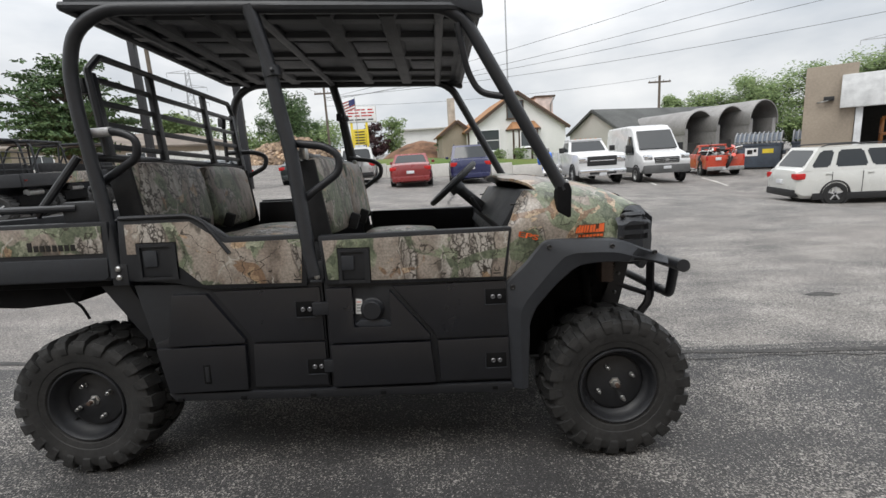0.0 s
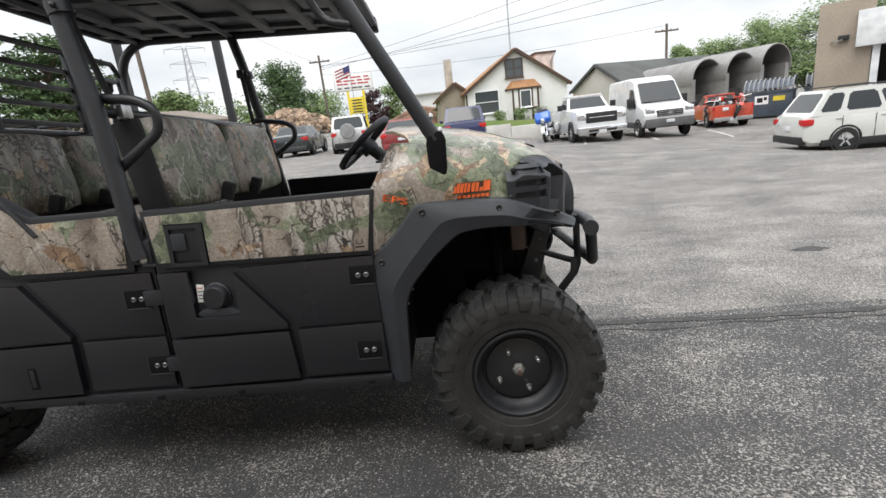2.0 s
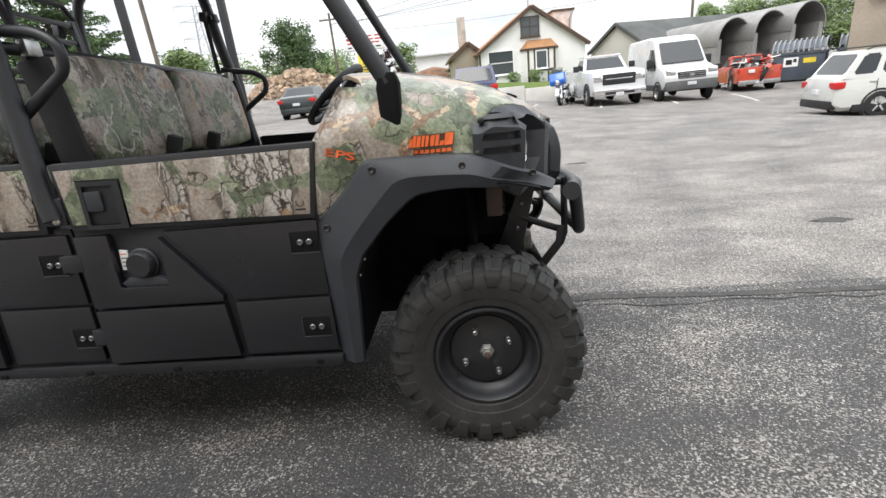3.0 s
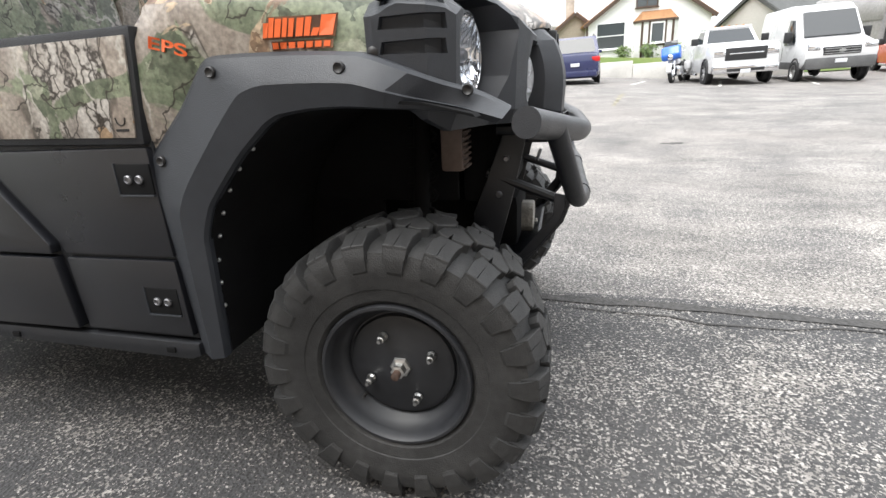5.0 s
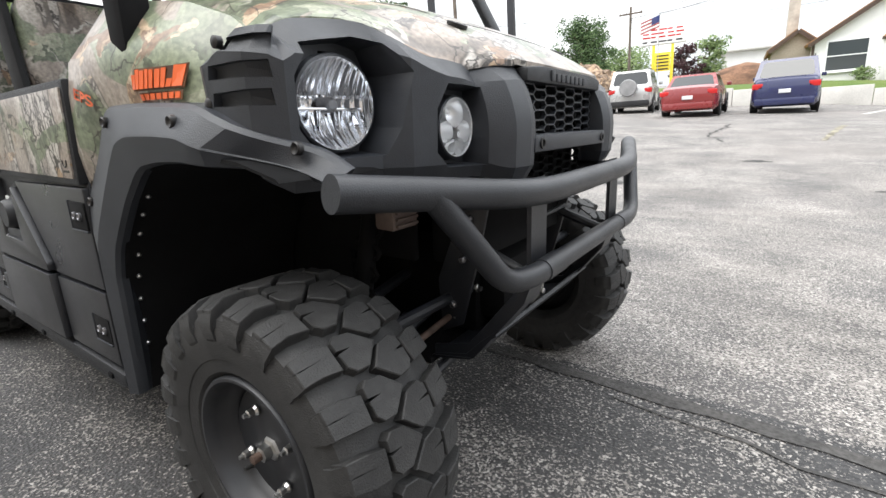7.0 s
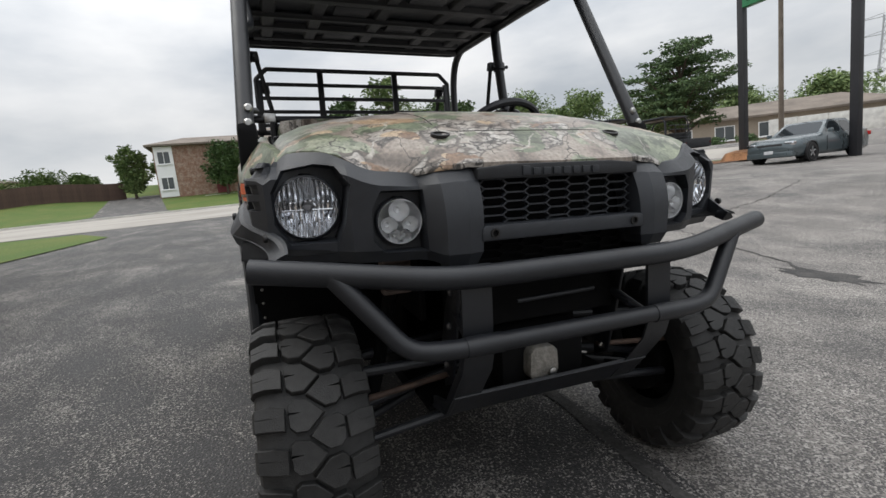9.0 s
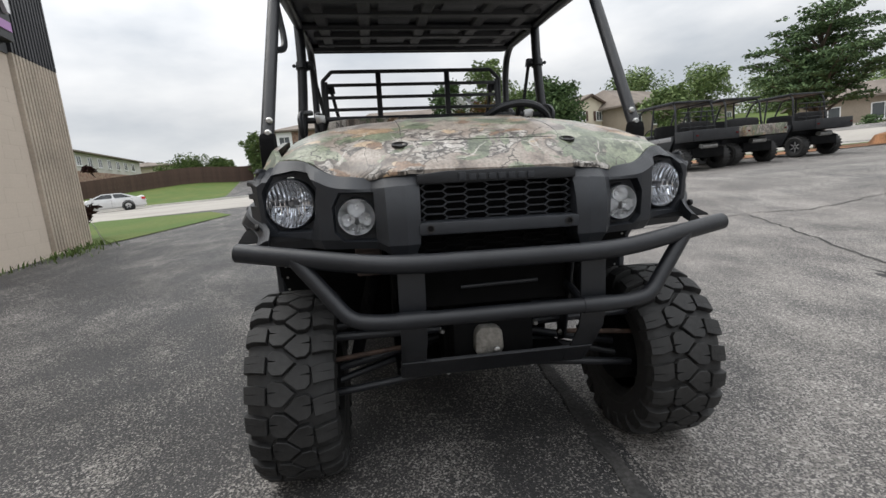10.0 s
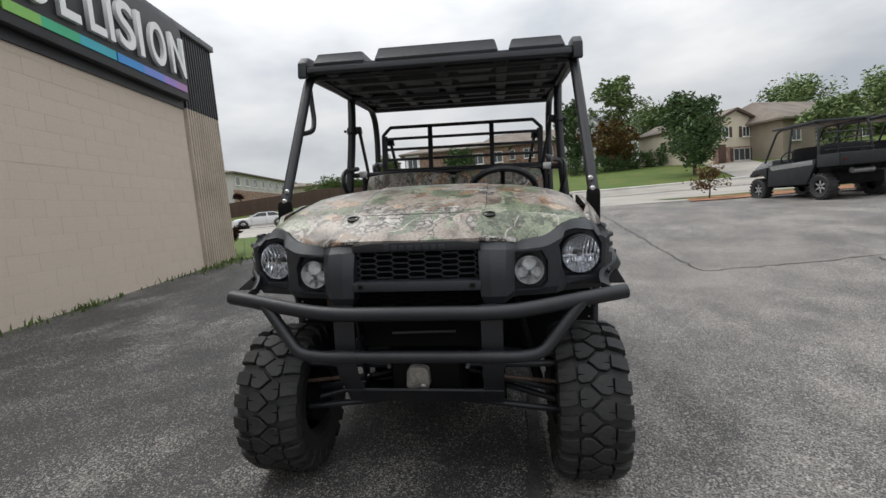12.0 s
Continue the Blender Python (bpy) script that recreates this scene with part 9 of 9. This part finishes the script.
def pylon(at, hgt, base, yaw):
    """A lattice pylon with four cross-arms."""
    root = thing("pylon", "grey steel lattice pylon with four cross-arms", "pylon", Matrix.Translation((*at, base)) @ Matrix.Rotation(radians(yaw), 4, "Z"))

    def half(z):
        t = z / hgt
        return 3.2 * (1 - t) ** 1.3 + 0.75
    levels = [hgt * (1 - (1 - k / 12) ** 1.15) for k in range(13)]
    legs = [(sx, sy) for sx in SIDES for sy in SIDES]
    for sx, sy in legs:
        part("leg", tube([(sx * half(z), sy * half(z), z) for z in levels], 0.20, 5, 0), M_LATTICE, root)
    bm = bmesh.new()
    for a, b in zip(levels, levels[1:]):
        for (p, q) in ((0, 1), (1, 3), (3, 2), (2, 0)):
            (ax, ay), (bx, by) = legs[p], legs[q]
            tube([(ax * half(a), ay * half(a), a), (bx * half(b), by * half(b), b)], 0.10, 4, 0, bm)
            tube([(bx * half(a), by * half(a), a), (ax * half(b), ay * half(b), b)], 0.10, 4, 0, bm)
    part("bracing", bm, M_LATTICE, root)
    for z, w in ((0.50, 8.5), (0.66, 7.5), (0.83, 7.5), (0.985, 8.5)):
        zz = hgt * z
        arm = bmesh.new()
        for s in SIDES:
            tube([(s * 0.6, 0, zz), (s * w, 0, zz + 0.2)], 0.18, 4, 0, arm)
            tube([(s * 0.6, 0, zz + 1.3), (s * w, 0, zz + 0.2)], 0.14, 4, 0, arm)
            tube([(s * w, 0, zz + 0.2), (s * w, 0, zz - 1.6)], 0.14, 4, 0, arm)
        part("cross_arm", arm, M_LATTICE, root)
    return root


pylon((-119, 228.5), 41.2, 5.3, 22)
pylon((168, 186), 36.0, -1.5, -30)

# woodpile by the parked saloon
def woodpile(cx, cy, w, d, hgt):
    root = thing("woodpile", "heap of split firewood logs", "woodpile", Matrix.Translation((cx, cy, height(cx, cy))))
    rnd = random.Random(5)
    protos = []
    for k in range(5):
        r = 0.10 + 0.03 * k
        a0 = rnd.random()
        pts = [(r * (0.7 + 0.5 * rnd.random()) * math.cos(a), r * (0.7 + 0.5 * rnd.random()) * math.sin(a)) for a in (a0, a0 + 1.3, a0 + 2.6, a0 + 3.9, a0 + 5.1)]
        protos.append(mesh_of("log", prism(pts, "x", -0.24, 0.24), M_WOODCUT, smooth=False))
    part("heap", lathe([(max(w, d) * 0.46, -0.3), (max(w, d) * 0.36, hgt * 0.30), (max(w, d) * 0.18, hgt * 0.62), (0.1, hgt * 0.75)], 20, axis="z"), M_BARK, root, m=Matrix.Diagonal((1, d / max(w, d), 1, 1)))
    for k in range(298):
        a, t = rnd.random() * 6.28, rnd.random() ** 0.7
        x, y = w / 2 * t * math.cos(a), d / 2 * t * math.sin(a)
        if y > d * 0.15:
            y = -y
        z = hgt * (1 - t ** 1.6) * 0.92 + 0.05
        ob = new("log", protos[k % 5])
        ob.parent = root
        ob.matrix_basis = Matrix.Translation((x, y, z)) @ Euler((rnd.random() * 6, rnd.gauss(0, 0.4), rnd.random() * 6)).to_matrix().to_4x4() @ Matrix.Diagonal((1.35, 1.25, 1.25, 1))
    return root


woodpile(-11.3, 31.5, 7.0, 4.0, 1.75)
woodpile(-13.6, 33.0, 4.0, 3.0, 1.3)
soil = part("soil_mound", lathe([(3.4, -0.3), (2.6, 0.5), (1.2, 1.3), (0.1, 1.6)], 24, axis="z"), mat("brown_soil", (0.20, 0.105, 0.06), 0.95, 0, 0.3, 8, 1.0, 0.5, 12))
tagged(soil, "heap of brown soil beyond the lawn", "soil heap").matrix_basis = Matrix.Translation((-3.0, 46.0, 1.3)) @ Matrix.Diagonal((1.3, 0.9, 1.0, 1))

# ---- trees and shrubs ----
def tree(name, label, at, base, hgt, radius, leaf_mat_, seed, trunk=0.35, leaves=5000, size=0.20, bottom=0.3, category="tree", wide=1.0, droop=0.0, wisps=14, flat=0.75):
    """A tapered trunk with limbs and a crown of leaf clumps with gaps and an uneven outline."""
    rnd = random.Random(seed)
    root = thing(name, label, category, Matrix.Translation((*at, base)))
    bm = bmesh.new()
    tube([(0, 0, -0.3), (0.05, 0.02, hgt * bottom), (0.0, 0.05, hgt * 0.6), (0.05, 0, hgt * 0.88)], trunk * 0.5, 9, 0.3, bm, trunk * 0.12)
    part("trunk", bm, M_BARK, root)
    limbs = bmesh.new()
    clumps = []
    for k in range(wisps + 18):
        a = rnd.random() * 6.283
        t = rnd.random()
        z = hgt * (bottom + (0.95 - bottom) * t)
        prof = math.sin(math.pi * (0.12 + 0.80 * t)) ** 0.75
        rr = radius * wide * prof * (0.35 + 0.65 * rnd.random() ** 0.6) * (1.18 if k < wisps else 0.8)
        p = Vector((rr * math.cos(a), rr * math.sin(a), z + rr * 0.18 - droop * rr))
        start = Vector((0, 0, max(hgt * bottom * 0.8, z - rr * 0.55)))
        tube([start, (start + p) / 2 + Vector((0, 0, rr * 0.12)), p], trunk * 0.14, 5, 0.2, limbs, trunk * 0.03)
        clumps.append((p, radius * (0.20 + 0.20 * rnd.random())))
        clumps.append(((start + p) / 2 + Vector((rnd.gauss(0, 0.2), rnd.gauss(0, 0.2), rr * 0.15)), radius * (0.24 + 0.18 * rnd.random())))
        if k < wisps:
            clumps.append((p * 1.06 + Vector((rnd.gauss(0, 0.2), rnd.gauss(0, 0.2), rnd.gauss(0, 0.25))), radius * 0.11))
    part("limb", limbs, M_BARK, root)
    verts, faces = [], []
    total = sum(r ** 1.7 for _, r in clumps)
    for c, r in clumps:
        for _ in range(int(leaves * r ** 1.7 / total)):
            d = Vector((rnd.gauss(0, 1), rnd.gauss(0, 1), rnd.gauss(0, flat)))
            d = Vector((d.x, d.y, d.z if flat > 0.7 else d.z * 0.6)).normalized() * r * (rnd.random() ** 0.45)
            d.z *= min(1.0, flat * 1.3)
            p = c + d
            u = Vector((rnd.gauss(0, 1), rnd.gauss(0, 1), rnd.gauss(0, 0.5))).normalized()
            w = u.orthogonal().normalized()
            s = size * (0.5 + 0.9 * rnd.random())
            b = len(verts)
            bend = Vector((0, 0, -0.25 * s))
            verts += [tuple(p - u * s), tuple(p - w * s * 0.42), tuple(p + u * s + bend), tuple(p + w * s * 0.42)]
            faces.append((b, b + 1, b + 2, b + 3))
    me = bpy.data.meshes.new("crown")
    me.from_pydata(verts, [], faces)
    me.materials.append(leaf_mat_)
    cr = new("crown", me)
    cr.parent = root
    return root


tree("tree", "broad dark green tree with ragged spreading limbs", (-17.1, 18.7), 0.55, 5.9, 2.3, M_LEAFDARK, 3, 0.42, 22000, 0.085, 0.30, wisps=34, flat=0.34)
tree("tree", "dense green rounded tree behind the woodpile", (-15.9, 44.5), 1.9, 6.1, 2.5, M_LEAFDARK, 4, 0.4, 14000, 0.13, 0.16, wisps=20)
tree("tree", "dense dark green tree on the lawn past the street", (-37.4, 14.8), 2.0, 5.9, 2.5, M_LEAFDARK, 5, 0.3, 8000, 0.18, 0.16)
tree("tree", "tall thin light green tree behind the houses", (-51.6, 12.6), 4.0, 9.2, 2.2, M_LEAF, 6, 0.4, 2800, 0.22, 0.35)
tree("tree", "rusty red leaved tree among shrubs", (-48.6, 11.2), 3.4, 5.0, 2.4, M_LEAFRED, 7, 0.35, 5000, 0.2, 0.1)
tree("tree", "dark green tree at the edge of the slope", (-52.5, 8.0), 3.6, 7.4, 2.4, M_LEAFDARK, 8, 0.35, 4000, 0.22, 0.2)
tree("tree", "green tree beside the brick flats", (-50.5, -4.9), 2.4, 4.6, 2.1, M_LEAFDARK, 9, 0.25, 5000, 0.17, 0.2)
tree("tree", "green tree at the corner of the brick flats", (-54.5, -13.8), 2.5, 5.2, 1.9, M_LEAF, 10, 0.3, 4000, 0.2, 0.2)
for k, (x, y, r, hh) in enumerate(((30.5, 55, 3.6, 6.6), (34, 52.5, 4.2, 8.2), (38.5, 50.5, 4.2, 8.6), (42.5, 47, 4.5, 8.8), (33.5, 70, 2.6, 8.3), (27, 57, 3.0, 5.4))):
    tree("tree", "leafy green tree behind the barrel roofs", (x, y), -0.5, hh, r, M_LEAF, 20 + k, 0.45, 15000, 0.16, 0.12)
for k, (x, y, r, hh, mt) in enumerate(((-8.6, 52.5, 1.6, 4.0, M_LEAFPURPLE), (-6.8, 54, 1.7, 4.6, M_LEAF), (-0.2, 40.5, 1.2, 1.6, M_LEAFDARK), (0.7, 43, 1.2, 2.2, M_LEAFDARK), (-15.6, 49, 1.6, 3.0, M_LEAF))):
    tree("tree", "small bushy tree beyond the lot" if mt is not M_LEAFPURPLE else "small purple-leaved tree beyond the lot", (x, y), 1.4, hh, r, mt, 40 + k, 0.2, 2600, 0.16, 0.1)
for k, (x, y, r, hh) in enumerate(((-36, 62, 5, 6.0), (-46, 58, 5, 7.0), (-27, 66, 5, 5.0), (-19, 70, 5, 5.2), (-58, 52, 6, 8.0), (-36.5, 47, 2.8, 5.4), (-31, 52, 3.2, 5.6))):
    tree("tree", "far green tree on the skyline", (x, y), 1.6, hh, r, M_LEAF, 60 + k, 0.4, 7000, 0.20, 0.1)
for k, (x, y, r, hh, b) in enumerate(((-72, -28, 3.4, 4.2, 3.0), (-74, -24, 2.6, 3.4, 3.0), (-68, -12, 3.0, 4.6, 3.2), (-66, 20, 4.5, 7.5, 4.6), (-60, 34, 5, 7.4, 4.2), (-50, 36, 4, 6.6, 3.6))):
    tree("tree", "far green tree behind the houses", (x, y), b, hh, r, M_LEAF, 80 + k, 0.4, 7000, 0.20, 0.1)
tree("tree", "low yellow-green tree in front of the tan house", (-41.5, 27.5), 2.4, 4.6, 2.2, M_LEAF, 95, 0.3, 4500, 0.18, 0.25)


def shrub(label, at, base, hgt, r, mt, seed, leaves=1500, size=0.10):
    return tree("shrub", label, at, base, hgt, r, mt, seed, 0.06, leaves, size, 0.05, "shrub", 1.0, 0.0, 8)


for k in range(9):
    shrub("dark green clipped shrub on the slope", (-46.5 - 0.4 * k, 7.0 + 1.5 * k), 3.0 + 0.05 * k, 1.5, 1.1, M_LEAFDARK, 100 + k)
shrub("scraggy brownish shrub in the mulch bed", (-16.4, 7.6), 0.86, 0.85, 0.55, M_LEAFRED, 120, 700, 0.06)
shrub("dark purple shrub at the building's corner", (-8.3, -6.45), 0.40, 1.55, 0.36, M_LEAFPURPLE, 121, 2600, 0.07)
shrub("low green shrub under the white house", (3.2, 31.6), 0.75, 0.7, 0.5, M_LEAF, 122, 700, 0.07)
shrub("low green shrub under the white house", (4.6, 31.4), 0.75, 0.9, 0.5, M_LEAF, 123, 700, 0.07)
shrub("low green shrub under the white house", (6.1, 31.3), 0.75, 0.7, 0.5, M_LEAF, 124, 700, 0.07)
for k in range(4):
    shrub("round dark shrub in front of the ranch house", (-27.0 + 1.9 * k, 32.5 + 1.2 * k), 0.95, 1.2, 0.8, M_LEAFDARK, 130 + k, 1100, 0.10)


# ---- blocks of the sign building's wall ----
block_mesh = mesh_of("block", box((0.0003, -0.05, 0.0008), (0.4077, 0.0, 0.2052), 0.0012, seg=1), M_BLOCK, smooth=False)
joined = bmesh.new()
made = 0
for row in range(17):
    z = -0.18 + 0.206 * row
    for k in range(52):
        x = 1.40 + 0.408 * k - (0.204 if row % 2 else 0)
        if x < 1.39:
            add_box(joined, (1.40, -0.09, z + 0.003), (x + 0.404, 0.0, z + 0.203))
            continue
        if x < 8.3:
            ob = new("block", block_mesh)
            ob.parent = hall
            ob.matrix_basis = Matrix.Translation((x, 0.0005 * ((row * 7 + k * 5) % 3) + (0.0012 if (row * 3) % 5 == 0 else 0.0), z))
            made += 1
        else:
            add_box(joined, (x + 0.0005, -0.09, z + 0.001), (x + 0.4075, 0.0, z + 0.205))
rest = part("far_blocks", joined, M_BLOCK, hall, smooth=False)
tagged(rest, kind="stuff")
